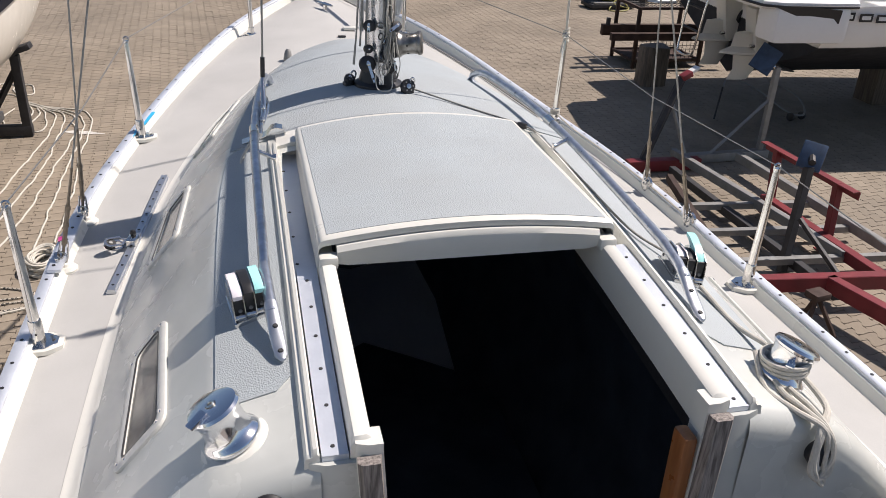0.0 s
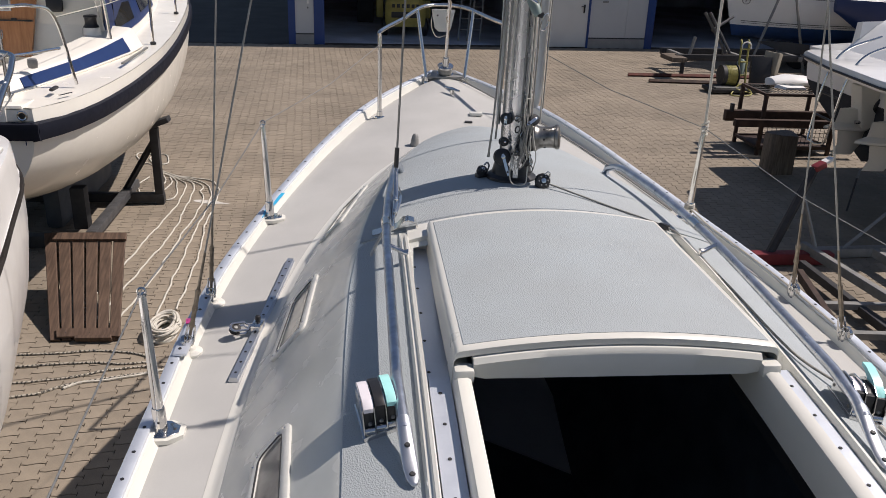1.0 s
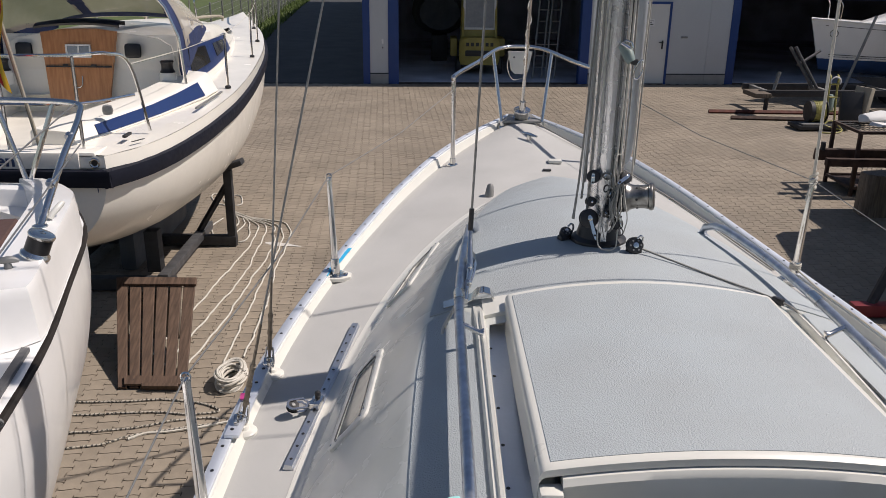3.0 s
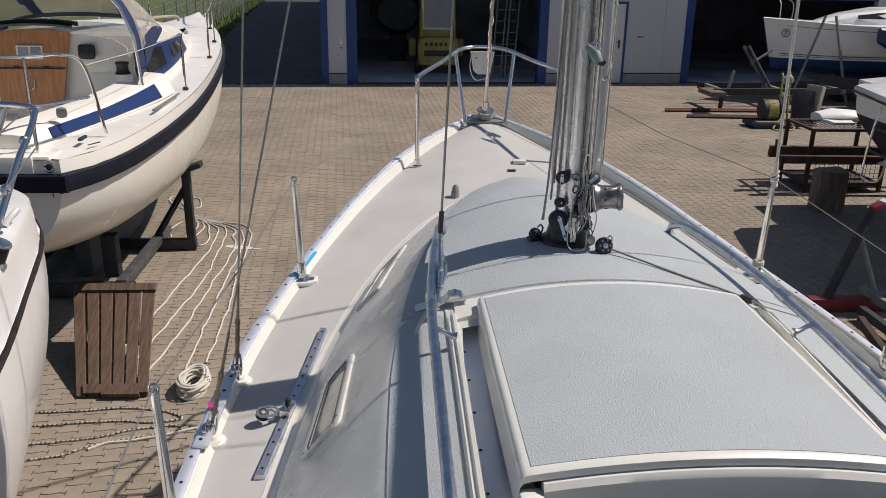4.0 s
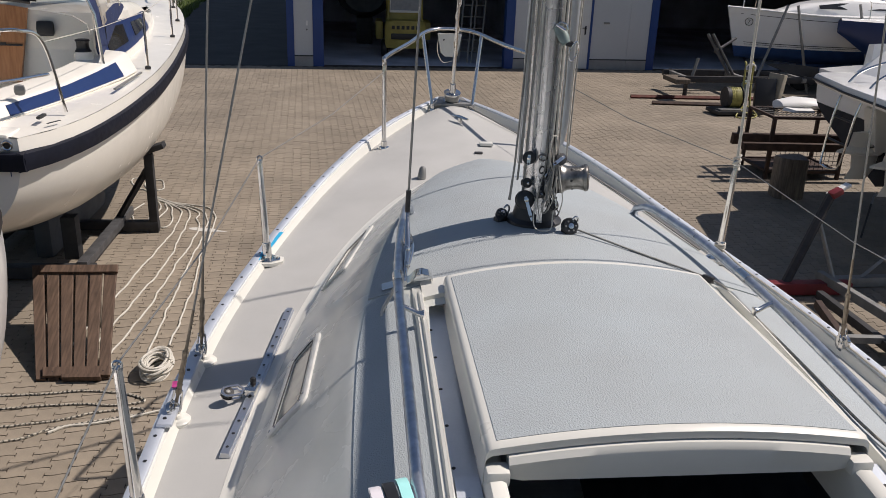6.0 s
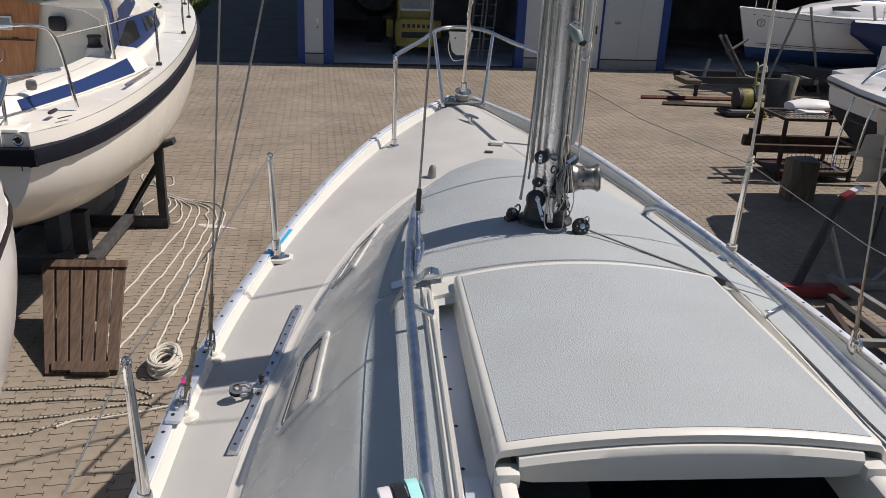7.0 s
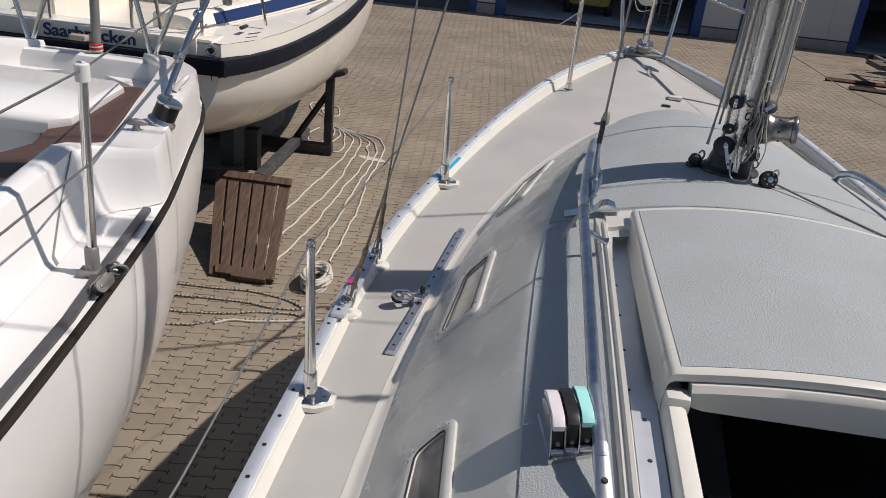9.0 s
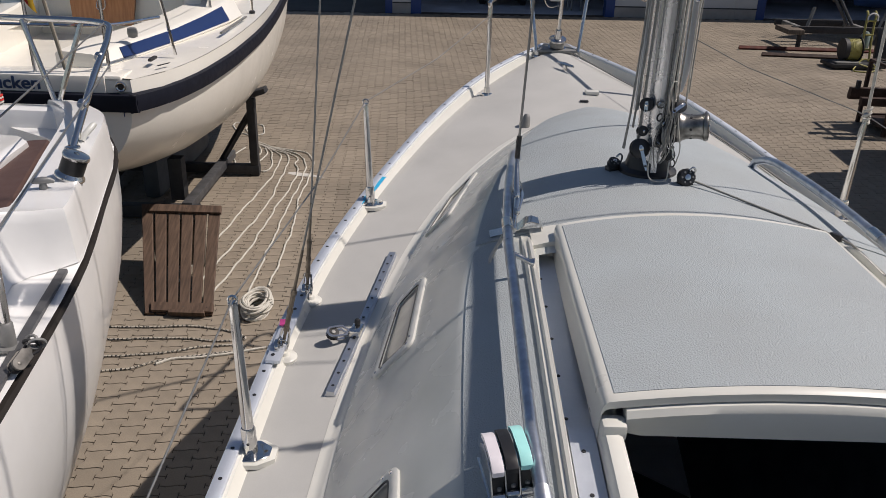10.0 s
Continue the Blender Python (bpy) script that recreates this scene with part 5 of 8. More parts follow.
# asphalt lane beside the hall and grass verge
bm = bmesh.new()
for pts in ([(-6.0, 22.2), (-2.3, 22.33), (-3.9, 60), (-3, 95), (-11.5, 95), (-9.0, 55), (-7.4, 36)],):
    bm.faces.new([bm.verts.new((x, y, 0.003)) for x, y in pts])
g = bmesh.ops.extrude_face_region(bm, geom=bm.faces[:])
bmesh.ops.translate(bm, vec=(0, 0, -0.012), verts=[v for v in g["geom"] if isinstance(v, bmesh.types.BMVert)])
single("asphalt_lane", bm, ASPHALT, "dark asphalt lane beside the hall", "road", kind="structure", smooth=False)
# verge with rough grass and a wire fence
bm = bmesh.new()
pts = [(-6.0, 22.0), (-7.4, 36), (-9.0, 55), (-11.5, 95), (-60, 95), (-60, 20)]
bm.faces.new([bm.verts.new((x, y, 0.0)) for x, y in pts])
single("verge", bm, GRASS, "grass verge along the lane", "ground", kind="structure", smooth=False)
rnd = random.Random(11)
bm = bmesh.new()
for i in range(5200):
    t = rnd.random()
    y = 22.5 + 40 * t ** 1.3
    edge = float(np.interp(y, [22, 36, 55, 95], [-6.0, -7.4, -9.0, -11.5]))
    x = edge - abs(rnd.gauss(0, 1.1)) + 0.08
    h = rnd.uniform(0.05, 0.28) * (0.5 + rnd.random())
    a = rnd.uniform(0, 3.14)
    d = Vector((math.cos(a), math.sin(a), 0)) * rnd.uniform(0.012, 0.03)
    p = Vector((x, y, 0))
    tip = p + Vector((rnd.uniform(-0.08, 0.08), rnd.uniform(-0.08, 0.08), h))
    bm.faces.new([bm.verts.new(q) for q in (p - d, p + d, tip)])
single("verge_grass", bm, material("grass_blades", (0.13, 0.19, 0.04), 0.8, vary=0.3, scale=1.5, island=0.35), "tufts of long grass and weeds", "grass", kind="stuff", smooth=False)
fence = thing("wire_fence", (-7.6, 40, 0), "grey wire mesh fence behind the verge", "fence")
fx = lambda y: float(np.interp(y, [22, 36, 55, 95], [-6.9, -8.3, -9.9, -12.4]))
for i in range(16):
    y = 24 + i * 2.5
    part("fence_post", T([(fx(y), y, 0), (fx(y), y, 1.75)], 0.03, 8), GREYSTEEL, fence)
for i in range(15):
    y0, y1 = 24 + i * 2.5, 26.5 + i * 2.5
    b = bmesh.new()
    for k in range(9):
        z = 0.08 + k * 0.2
        tube(b, [(fx(y0), y0, z), (fx(y1), y1, z)], 0.006, 4)
    for k in range(14):
        y = y0 + (y1 - y0) * k / 14
        tube(b, [(fx(y), y, 0.05), (fx(y), y, 1.72)], 0.004, 4)
    part("fence_mesh", b, GREYSTEEL, fence)

# ---- hall ----
hall = thing("boat_hall", tuple(hall_m @ Vector((0, 0, 0))), "pale grey metal boat hall with blue door frames", "hall")
def hp(name, u0, u1, z0, z1, mat, v=0.0, t=0.22, label="", parent=None, bevel=0.004):
    return part(name, hbox((u0 + u1) / 2, v + t / 2, (z0 + z1) / 2, (u1 - u0, t, z1 - z0), bevel), mat, parent or hall, label, smooth=False)
H_TOP = 5.8
for u0, u1, nm, mt in ((-0.05, 0.13, "door_column", BLUE), (0.60, 0.87, "door_column", BLUE), (5.62, 5.86, "door_column", BLUE), (9.60, 9.82, "door_column", BLUE)):
    hp(nm, u0, u1, 0, H_TOP, mt, -0.02, 0.26, "blue steel door column")
for u0, u1 in ((0.13, 0.60), (5.86, 6.80), (7.98, 9.02), (9.025, 9.60)):
    hp("wall_panel", u0, u1, 0.25, H_TOP, WALLP, 0.0, 0.2, "pale grey wall panel")
    hp("plinth", u0, u1, 0.0, 0.25, PLINTH, -0.01, 0.22, "concrete plinth")
    hp("plinth_rail", u0, u1, 0.25, 0.28, DARKSTEEL, -0.012, 0.02)
hp("wall_panel", 6.80, 7.98, 2.12, H_TOP, WALLP, 0.0, 0.2)
hp("lintel", 0.87, 5.62, 3.6, H_TOP, WALLP, 0.0, 0.2)
hp("lintel_beam", 9.82, 15.0, 2.20, 2.45, BLUE, -0.02, 0.24, "blue door beam")
hp("lintel", 9.82, 15.0, 2.45, H_TOP, WALLP, 0.0, 0.2)
hp("wall_panel", 15.0, 30.0, 0.0, H_TOP, WALLP, 0.0, 0.2)
hp("side_wall", 0.0, 0.2, 0.0, H_TOP, WALLP, 0.26, 37.7)
hp("side_wall", 29.8, 30.0, 0.0, H_TOP, WALLP, 0.26, 37.7)
hp("back_wall", 0.2, 29.8, 0.0, H_TOP, DARKWALL, 12.0, 0.2)
hp("inner_wall", 7.4, 7.6, 0.0, H_TOP, DARKWALL, 0.3, 11.6)
hp("back_wall", 0.0, 30.0, 0.0, H_TOP, WALLP, 37.96, 0.2)
hp("hall_floor", 0.2, 29.8, -0.005, 0.006, DARKWALL, 0.3, 11.7)
hp("hall_roof", -0.3, 30.3, H_TOP, H_TOP + 0.2, WALLP, -0.3, 38.8)
dr = hp("side_door", 6.86, 7.92, 0.02, 2.06, DOORW, -0.012, 0.06, "white steel door", bevel=0.006)
for u0, u1, z0, z1 in ((6.80, 6.86, 0, 2.12), (7.92, 7.98, 0, 2.12), (6.86, 7.92, 2.06, 2.12)):
    hp("door_frame", u0, u1, z0, z1, BLUE, -0.03, 0.1, "blue door frame", dr)
hp("door_handle", 7.78, 7.82, 0.92, 1.14, BLACK, -0.035, 0.025, "black handle", dr)
hp("door_lever", 7.70, 7.82, 1.08, 1.10, BLACK, -0.06, 0.02, "", dr)
hp("door_sign", 7.28, 7.54, 1.50, 1.68, WHITEPAINT, -0.018, 0.005, "small white sign", dr)
for k in range(3):
    hp("sign_bar", 7.31, 7.51 - 0.05 * (k % 2), 1.63 - k * 0.045, 1.645 - k * 0.045, BLACK, -0.0205, 0.002, "", dr)
hp("wall_socket", 8.30, 8.46, 1.20, 1.25, GREYSTEEL, -0.03, 0.03, "grey wall latch")
hp("bell_push", 0.43, 0.48, 1.02, 1.14, WHITEPAINT, -0.03, 0.03, "white bell push")
hp("bell_push", 0.44, 0.47, 0.90, 0.94, BLACK, -0.02, 0.02)

# forklift parked inside, seen from behind
fk = thing("forklift", (0.7, 24.2, 0), "yellow forklift truck parked inside the dark hall", "forklift")
fy = 24.0
bm = bmesh.new()
rings(bm, [[(0.70 + x * k, fy + y, z) for x, y in ((-0.56, 0), (-0.42, -0.10), (0.42, -0.10), (0.56, 0), (0.56, 0.5), (-0.56, 0.5))] for z, k in ((0.30, 0.93), (0.42, 1.0), (0.88, 1.0), (1.0, 0.94), (1.04, 0.8))])
part("counterweight", bm, YELLOW, fk, "yellow counterweight")
part("counterweight_recess", B((0.70, fy - 0.095, 0.62), (0.80, 0.06, 0.16), (0, 0, 0), 0.02), BLACK, fk)
for k, w in enumerate((0.10, 0.12, 0.10, 0.12, 0.10, 0.12)):
    part("maker_mark", B((0.36 + k * 0.135, fy - 0.102, 0.86), (0.085, 0.012, 0.10), (0, 0, 0), 0.004), BLACK, fk, "black bars of a maker's mark")
part("engine_hood", B((0.70, fy + 0.85, 1.0), (1.0, 0.9, 0.5), (0, 0, 0), 0.05), YELLOW, fk)
for x in (0.14, 1.26):
    part("rear_wheel", L([(0.2, 0), (0.25, 0.03), (0.25, 0.15), (0.2, 0.18)], (x - 0.09 if x < 0.7 else x - 0.09, fy + 0.35, 0.25), (1, 0, 0)), BLACK, fk)
    part("guard_post", T([(0.70 + (x - 0.70) * 0.84, fy + 0.25, 0.95), (0.70 + (x - 0.70) * 0.8, fy + 0.45, 2.15)], 0.035, 8), YELLOW, fk)
    part("guard_post", T([(0.70 + (x - 0.70) * 0.84, fy + 1.5, 0.9), (0.70 + (x - 0.70) * 0.8, fy + 1.3, 2.15)], 0.035, 8), YELLOW, fk)
    part("side_fender", B((x + (-0.14 if x < 0.7 else 0.1), fy + 1.1, 0.7), (0.2, 0.9, 0.5), (0, 0, 0), 0.05), YELLOW, fk)
part("guard_roof", B((0.70, fy + 0.9, 2.17), (1.0, 1.2, 0.05), (0, 0, 0), 0.02), YELLOW, fk)
for z in (1.25, 2.08):
    part("cab_frame", B((0.70, fy + 0.38, z), (0.9, 0.04, 0.06), (0, 0, 0), 0.01), WHITEPAINT, fk, "pale cab frame")
for x in (0.27, 1.13):
    part("cab_frame", B((x, fy + 0.38, 1.66), (0.06, 0.04, 0.82), (0, 0, 0), 0.01), WHITEPAINT, fk)
part("cab_pane", B((0.70, fy + 0.39, 1.66), (0.8, 0.008, 0.78)), SCREEN_G, fk, "dull cab window")
part("seat", B((0.72, fy + 0.55, 1.28), (0.45, 0.12, 0.28), (0, 0, 0), 0.04), RUST, fk)
# ladders leaning in the hall
for k, u in enumerate((4.75, 5.0)):
    ld = thing("ladder", tuple(hall_m @ Vector((u, 1.2, 0))), "aluminium ladder leaning inside the dark hall", "ladder", "ladders in the hall")
    a = [hall_m @ Vector((u - 0.18 + 0.36 * i, 1.0, 0.0)) for i in (0, 1)]
    c = [hall_m @ Vector((u + 0.35 - 0.18 + 0.36 * i, 1.9, 3.3)) for i in (0, 1)]
    for i in (0, 1):
        part("ladder_rail", T([a[i], c[i]], 0.025, 6), GREYSTEEL, ld)
    for j in range(1, 11):
        part("rung", T([a[0] + (c[0] - a[0]) * j / 11, a[1] + (c[1] - a[1]) * j / 11], 0.014, 6), GREYSTEEL, ld)
# a covered hull standing in the dark of the hall
bm = bmesh.new()
rings(bm, [[(-0.4 + math.cos(a) * 0.9 * k, 27.0 + y, 1.5 + math.sin(a) * 0.75 * k) for a in np.linspace(0, 6.0, 14)] for y, k in ((0, 0.7), (1, 1), (3, 1), (5, 0.5))])
dh = single("stored_hull", bm, ANTIFOUL, "dim hull stored inside the hall", "boat", loc=(-0.4, 27, 0))
bm = B((-0.4, 28.5, 0.4), (0.5, 2.5, 0.8), (0, 0, 0), 0.03)
single("hull_trestle", bm, DARKSTEEL, "dark trestle under the stored hull", "trestle", loc=(-0.4, 28.5, 0))


# ---- neighbouring boats ----
def hull_of(name, parent, m, L0, hb, sh, kz, mat, label, z_lo=0.0, z_hi=1.0, out=0.0, prof=((1, 0), (1.005, 0.14), (0.985, 0.32), (0.92, 0.52), (0.76, 0.72), (0.48, 0.88), (0.0, 1.0)), n=40):
    """A band of hull skin between two fractions of the depth, 0 at the sheer."""
    fa = smooth_fn([p[1] for p in prof], [p[0] for p in prof])
    b = bmesh.new()
    rs = []
    ks = np.linspace(z_lo, z_hi, 12)
    for y in np.linspace(0, L0, n):
        w, zt, zb = hb(y), sh(y), kz(y)
        port = [Vector((w * fa(k) + out, y, zt + (zb - zt) * k)) for k in ks]
        rs.append([m @ p for p in port] + [m @ Vector((-p.x, p.y, p.z)) for p in port[::-1]])
    rings(b, rs, closed=False)
    b.faces.new([v for v in b.verts[:24]])
    return part(name, b, mat, parent, label)


def deck_of(parent, m, hb, sh, y0, y1, mat, label, inner=None, crown=0.04, n=30, name="deck"):
    b = bmesh.new()
    for s in (-1, 1):
        rs = []
        for y in np.linspace(y0, y1, n):
            w = hb(y)
            i = min(inner(y), w - 0.01) if inner else 0.0
            rs.append([m @ Vector((s * (i + (w - i) * t), y, sh(y) + crown * (1 - ((i + (w - i) * t) / max(w, 0.01)) ** 2))) for t in np.linspace(0, 1, 6)])
        rings(b, rs, closed=False)
    return part(name, b, mat, parent, label)


def block(m, c, size, rot=(0, 0, 0), bevel=0.0):
    b = box(bmesh.new(), c, size, rot, bevel)
    b.transform(m)
    return b


# cruiser with the wooden companionway, next berth but one
cm = pose(-3.78, 6.0, 0, 0, 0, 0)
cb = thing("cruising_yacht", (-3.78, 9, 0), "white cruising yacht with dark rubbing strake, on a steel cradle", "sailboat")
c_hb = smooth_fn([0, 0.13, 0.4, 0.88, 1.67, 2.4, 3.4, 4.7, 5.8, 7.0, 8.2, 8.9], [0.955, 1.04, 1.135, 1.215, 1.253, 1.245, 1.185, 1.06, 0.92, 0.68, 0.28, 0.02])
c_sh = smooth_fn([0, 3, 6, 8.9], [1.88, 1.90, 2.0, 2.22])
c_kz = smooth_fn([0, 1.5, 4, 7, 8.9], [1.05, 0.72, 0.52, 0.85, 2.0])
hull_of("hull", cb, cm, 8.9, c_hb, c_sh, c_kz, HULLCREAM, "white hull", 0.10, 0.86)
hull_of("hull_bottom", cb, cm, 8.9, c_hb, c_sh, c_kz, ANTIFOUL, "dark grey bottom paint", 0.855, 1.0)
hull_of("gunwale", cb, cm, 8.9, c_hb, c_sh, c_kz, HULLCREAM, "white gunwale moulding", 0.0, 0.105, 0.006)
b = bmesh.new()
for s in (-1, 1):
    rs = []
    for y in np.linspace(-0.03, 8.88, 50):
        w, z = c_hb(max(y, 0)) + 0.006, c_sh(y) - 0.10
        rs.append([cm @ Vector((s * (w + a), y, z + h)) for a, h in ((-0.01, -0.125), (0.03, -0.115), (0.045, -0.045), (0.035, 0.0), (-0.01, 0.01))])
    rings(b, rs)
rings(b, [[cm @ Vector((x, -0.006 - a, c_sh(0) - 0.10 + h)) for a, h in ((-0.01, -0.125), (0.03, -0.115), (0.045, -0.045), (0.035, 0.0), (-0.01, 0.01))] for x in np.linspace(-1.0, 1.0, 9)])
part("rubbing_strake", b, NAVYRUB, cb, "black-blue rubber rubbing strake")
part("keel", block(cm, (0, 3.6, 0.42), (0.18, 1.9, 0.84), (0, 0, 0), 0.06), ANTIFOUL, cb)
def cpt(x, y, z):
    return cm @ Vector((x, y, z))


deck_of(cb, cm, c_hb, c_sh, 0.02, 8.85, HULLCREAM, "white deck", lambda y: 0.62 if y < 2.35 else 0.0)
part("cockpit_floor", block(cm, (0, 1.15, 1.45), (1.3, 2.3, 0.04)), HULLCREAM, cb)
part("transom_deck", block(cm, (0, 0.12, 1.88), (1.8, 0.24, 0.05), (0, 0, 0), 0.02), HULLCREAM, cb)
for s in (-1, 1):
    part("cockpit_bench", block(cm, (s * 0.50, 1.25, 1.66), (0.34, 2.1, 0.06), (0, 0, 0), 0.02), HULLCREAM, cb)
    b = bmesh.new()
    rings(b, [[cm @ Vector((s * (x0 + a), y, z + h)) for a, h in ((-0.30, -0.55), (-0.285, 0.012), (-0.265, 0.030), (-0.03, 0.010), (-0.008, 0.0), (0.004, -0.01), (0.018 + 0.022 * y, zd - z + 0.004), (0.032 + 0.022 * y, zd - z - 0.004))] for y, x0, z, zd in ((0.24, 0.655, 1.985, 1.915), (0.49, 0.715, 2.008, 1.918), (1.3, 0.875, 2.018, 1.922), (1.8, 0.945, 2.038, 1.926), (2.23, 1.000, 2.065, 1.930), (2.62, 1.010, 2.09, 1.935))])
    part("cockpit_coaming", b, HULLCREAM, cb, "cream cockpit coaming")
    b = bmesh.new()
    rows = []
    for y, x0, z, zd in ((0.49, 0.715, 2.008, 1.918), (0.9, 0.798, 2.013, 1.920), (1.3, 0.875, 2.018, 1.922), (1.8, 0.945, 2.038, 1.926), (2.23, 1.000, 2.065, 1.930)):
        p0, p1 = Vector((x0 + 0.005, y, z - 0.009)), Vector((x0 + 0.019 + 0.022 * y, y, zd + 0.005))
        rows.append([cm @ Vector((s * p.x, p.y, p.z)) for p in (p0, p1, p1 + Vector((0.006, 0, 0.002)), p0 + Vector((0.006, 0, 0.002)))])
    rings(b, rows)
    part("blue_stripe", b, NAVY, cb, "dark blue stripe along the coaming", smooth=False)
# coachroof of the cruiser
c_rw = smooth_fn([2.35, 3.5, 5, 6.2, 6.6], [0.76, 0.72, 0.57, 0.36, 0.22])
c_rz = smooth_fn([2.35, 3.5, 5, 6.2, 6.6], [2.50, 2.50, 2.42, 2.25, 2.10])
b = bmesh.new()
rs = []
for y in np.linspace(2.35, 6.6, 24):
    w, z, zd = c_rw(y), c_rz(y), c_sh(y)
    half = [(0, z), (0.5 * w, z - 0.02), (0.85 * w, z - 0.06), (w, z - 0.13), (w + 0.07, zd + 0.15), (w + 0.10, zd)]
    rs.append([cm @ Vector((x, y, zz)) for x, zz in half[::-1]] + [cm @ Vector((-x, y, zz)) for x, zz in half[1:]])
rings(b, rs, closed=False)
b.faces.new(b.verts[:11])
b.faces.new(b.verts[-11:])
part("coachroof", b, HULLCREAM, cb, "white coachroof")
for s in (-1, 1):
    b = bmesh.new()
    rings(b, [[cm @ Vector((s * (c_rw(y) + a), y, c_sh(y) + h)) for a, h in ((0.078, 0.10), (0.090, 0.10), (0.020, 0.46 - 0.17 * (y - 2.5) / 2.6), (0.005, 0.46 - 0.17 * (y - 2.5) / 2.6))] for y in np.linspace(2.4, 5.1, 12)])
    part("window_band", b, NAVY, cb, "dark blue window band")
    for y0 in (2.75, 4.0):
        b = bmesh.new()
        rings(b, [[cm @ Vector((s * (c_rw(y) + a), y, c_sh(y) + h)) for a, h in ((0.072, 0.175), (0.082, 0.175), (0.036, 0.42 - 0.07 * (y - 2.5)), (0.026, 0.42 - 0.07 * (y - 2.5)))] for y in np.linspace(y0, y0 + 0.8, 6)])
        part("cabin_window", b, SMOKE, cb, "smoked cabin window")
# wooden companionway of the cruiser
b = bmesh.new()
rings(b, [[cm @ Vector((x, 2.27 + (z - 2.2) * 0.10 + dy, z)) for x, z in ((-0.37, 1.86), (0.175, 1.86), (0.285, 2.50), (0.10, 2.525), (-0.20, 2.520), (-0.41, 2.49))] for dy in (0.0, 0.035)])
door = part("companionway_door", b, DOORWOOD, cb, "varnished wooden companionway door", smooth=False)
part("door_light", block(cm, (-0.07, 2.282, 2.325), (0.215, 0.02, 0.085), (-6, 0, 0), 0.005), SCREEN_G, door, "small framed window")
for x in (-0.178, -0.07, 0.038):
    part("light_frame", block(cm, (x, 2.272, 2.325), (0.014, 0.02, 0.105), (-6, 0, 0), 0.002), WHITEPAINT, door)
for z in (2.273, 2.377):
    part("light_frame", block(cm, (-0.07, 2.272 + (z - 2.325) * 0.1, z), (0.23, 0.02, 0.014), (-6, 0, 0), 0.002), WHITEPAINT, door)
part("door_gap", block(cm, (-0.08, 2.262, 2.185), (0.60, 0.014, 0.014), (-6, 0, 0)), BLACK, door)
for x in (-0.20, 0.06):
    part("door_hasp", block(cm, (x, 2.258, 2.195), (0.05, 0.012, 0.022), (-6, 0, 0), 0.003), DARKSTEEL, door)
part("door_pull", T(curve_pts([cpt(-0.12, 2.25, 2.10), cpt(-0.135, 2.235, 2.02), cpt(-0.10, 2.23, 1.995), cpt(-0.06, 2.235, 2.02), cpt(-0.055, 2.25, 2.10)], 4), 0.005, 6), STEEL, door)
part("cabin_bulkhead", block(cm, (0, 2.36, 2.0), (1.62, 0.05, 0.94), (-6, 0, 0), 0.02), HULLCREAM, cb)
b = bmesh.new()
rings(b, [[cm @ Vector((x, 2.30 + dy, 2.545 + 0.035 * (1 - (x / 0.42) ** 2) + h)) for x in np.linspace(-0.44, 0.34, 11)] for dy, h in ((-0.05, -0.02), (-0.06, 0.0), (0.0, 0.028), (0.10, 0.03), (0.10, -0.01))], closed=False)
part("hatch_cover", b, BLACK, cb, "black canvas edge over the hatch")
for x in (0.42, -0.58):
    part("bulkhead_dial", block(cm, (x, 2.30, 2.33), (0.15, 0.05, 0.13), (-6, 0, 0), 0.03), BLACK, cb)
# spray hood with clear windows
def hood_arc(y, w, z0, z1, n=13):
    return [cm @ Vector((w * math.cos(a), y, z0 + (z1 - z0) * math.sin(a) ** 0.7)) for a in np.linspace(0, math.pi, n)]
H_Y = ((3.55, 0.78, 2.42, 2.55), (3.30, 0.82, 2.39, 2.74), (2.95, 0.86, 2.34, 2.95), (2.45, 0.92, 2.22, 3.12), (2.10, 0.94, 2.12, 3.15))


def hood_pt(u, a, lift=0.0):
    """A point on the hood: u = 0 at the roof, 4 at the after bow; a the angle round it."""
    i = min(int(u), 3)
    f = u - i
    y, w, z0, z1 = [H_Y[i][k] * (1 - f) + H_Y[i + 1][k] * f for k in range(4)]
    return cm @ Vector(((w + lift) * math.cos(a), y, z0 + (z1 - z0 + lift) * math.sin(a) ** 0.7))


def hood_patch(u0, u1, a0, a1, mat, name, parent, label="", lift=0.0):
    b2 = bmesh.new()
    rings(b2, [[hood_pt(u, a, lift) for a in np.linspace(a0, a1, 14)] for u in np.linspace(u0, u1, 9)], closed=False)
    return part(name, b2, mat, parent, label)


hood = hood_patch(3.3, 4.0, 0, math.pi, NAVY_CLOTH, "spray_hood", cb, "navy canvas spray hood with clear windows")
for a0, a1 in ((0, 0.16), (0.88, 1.08), (math.pi - 1.08, math.pi - 0.88), (math.pi - 0.16, math.pi)):
    hood_patch(0, 3.3, a0, a1, NAVY_CLOTH, "hood_strip", hood)
hood_patch(0, 0.25, 0.10, math.pi - 0.10, NAVY_CLOTH, "hood_hem", hood)
hood_patch(2.1, 3.55, 1.06, math.pi - 1.06, NAVY_CLOTH, "hood_top", hood)
for a0, a1, u1 in ((0.10, 0.92, 3.55), (1.06, math.pi - 1.06, 2.1), (math.pi - 0.92, math.pi - 0.10, 3.55)):
    hood_patch(0.25, u1, a0, a1, VINYL, "hood_window", hood, "clear vinyl window")
part("hood_bow", T(hood_arc(2.09, 0.945, 2.05, 3.155), 0.014, 8), STEEL, hood)
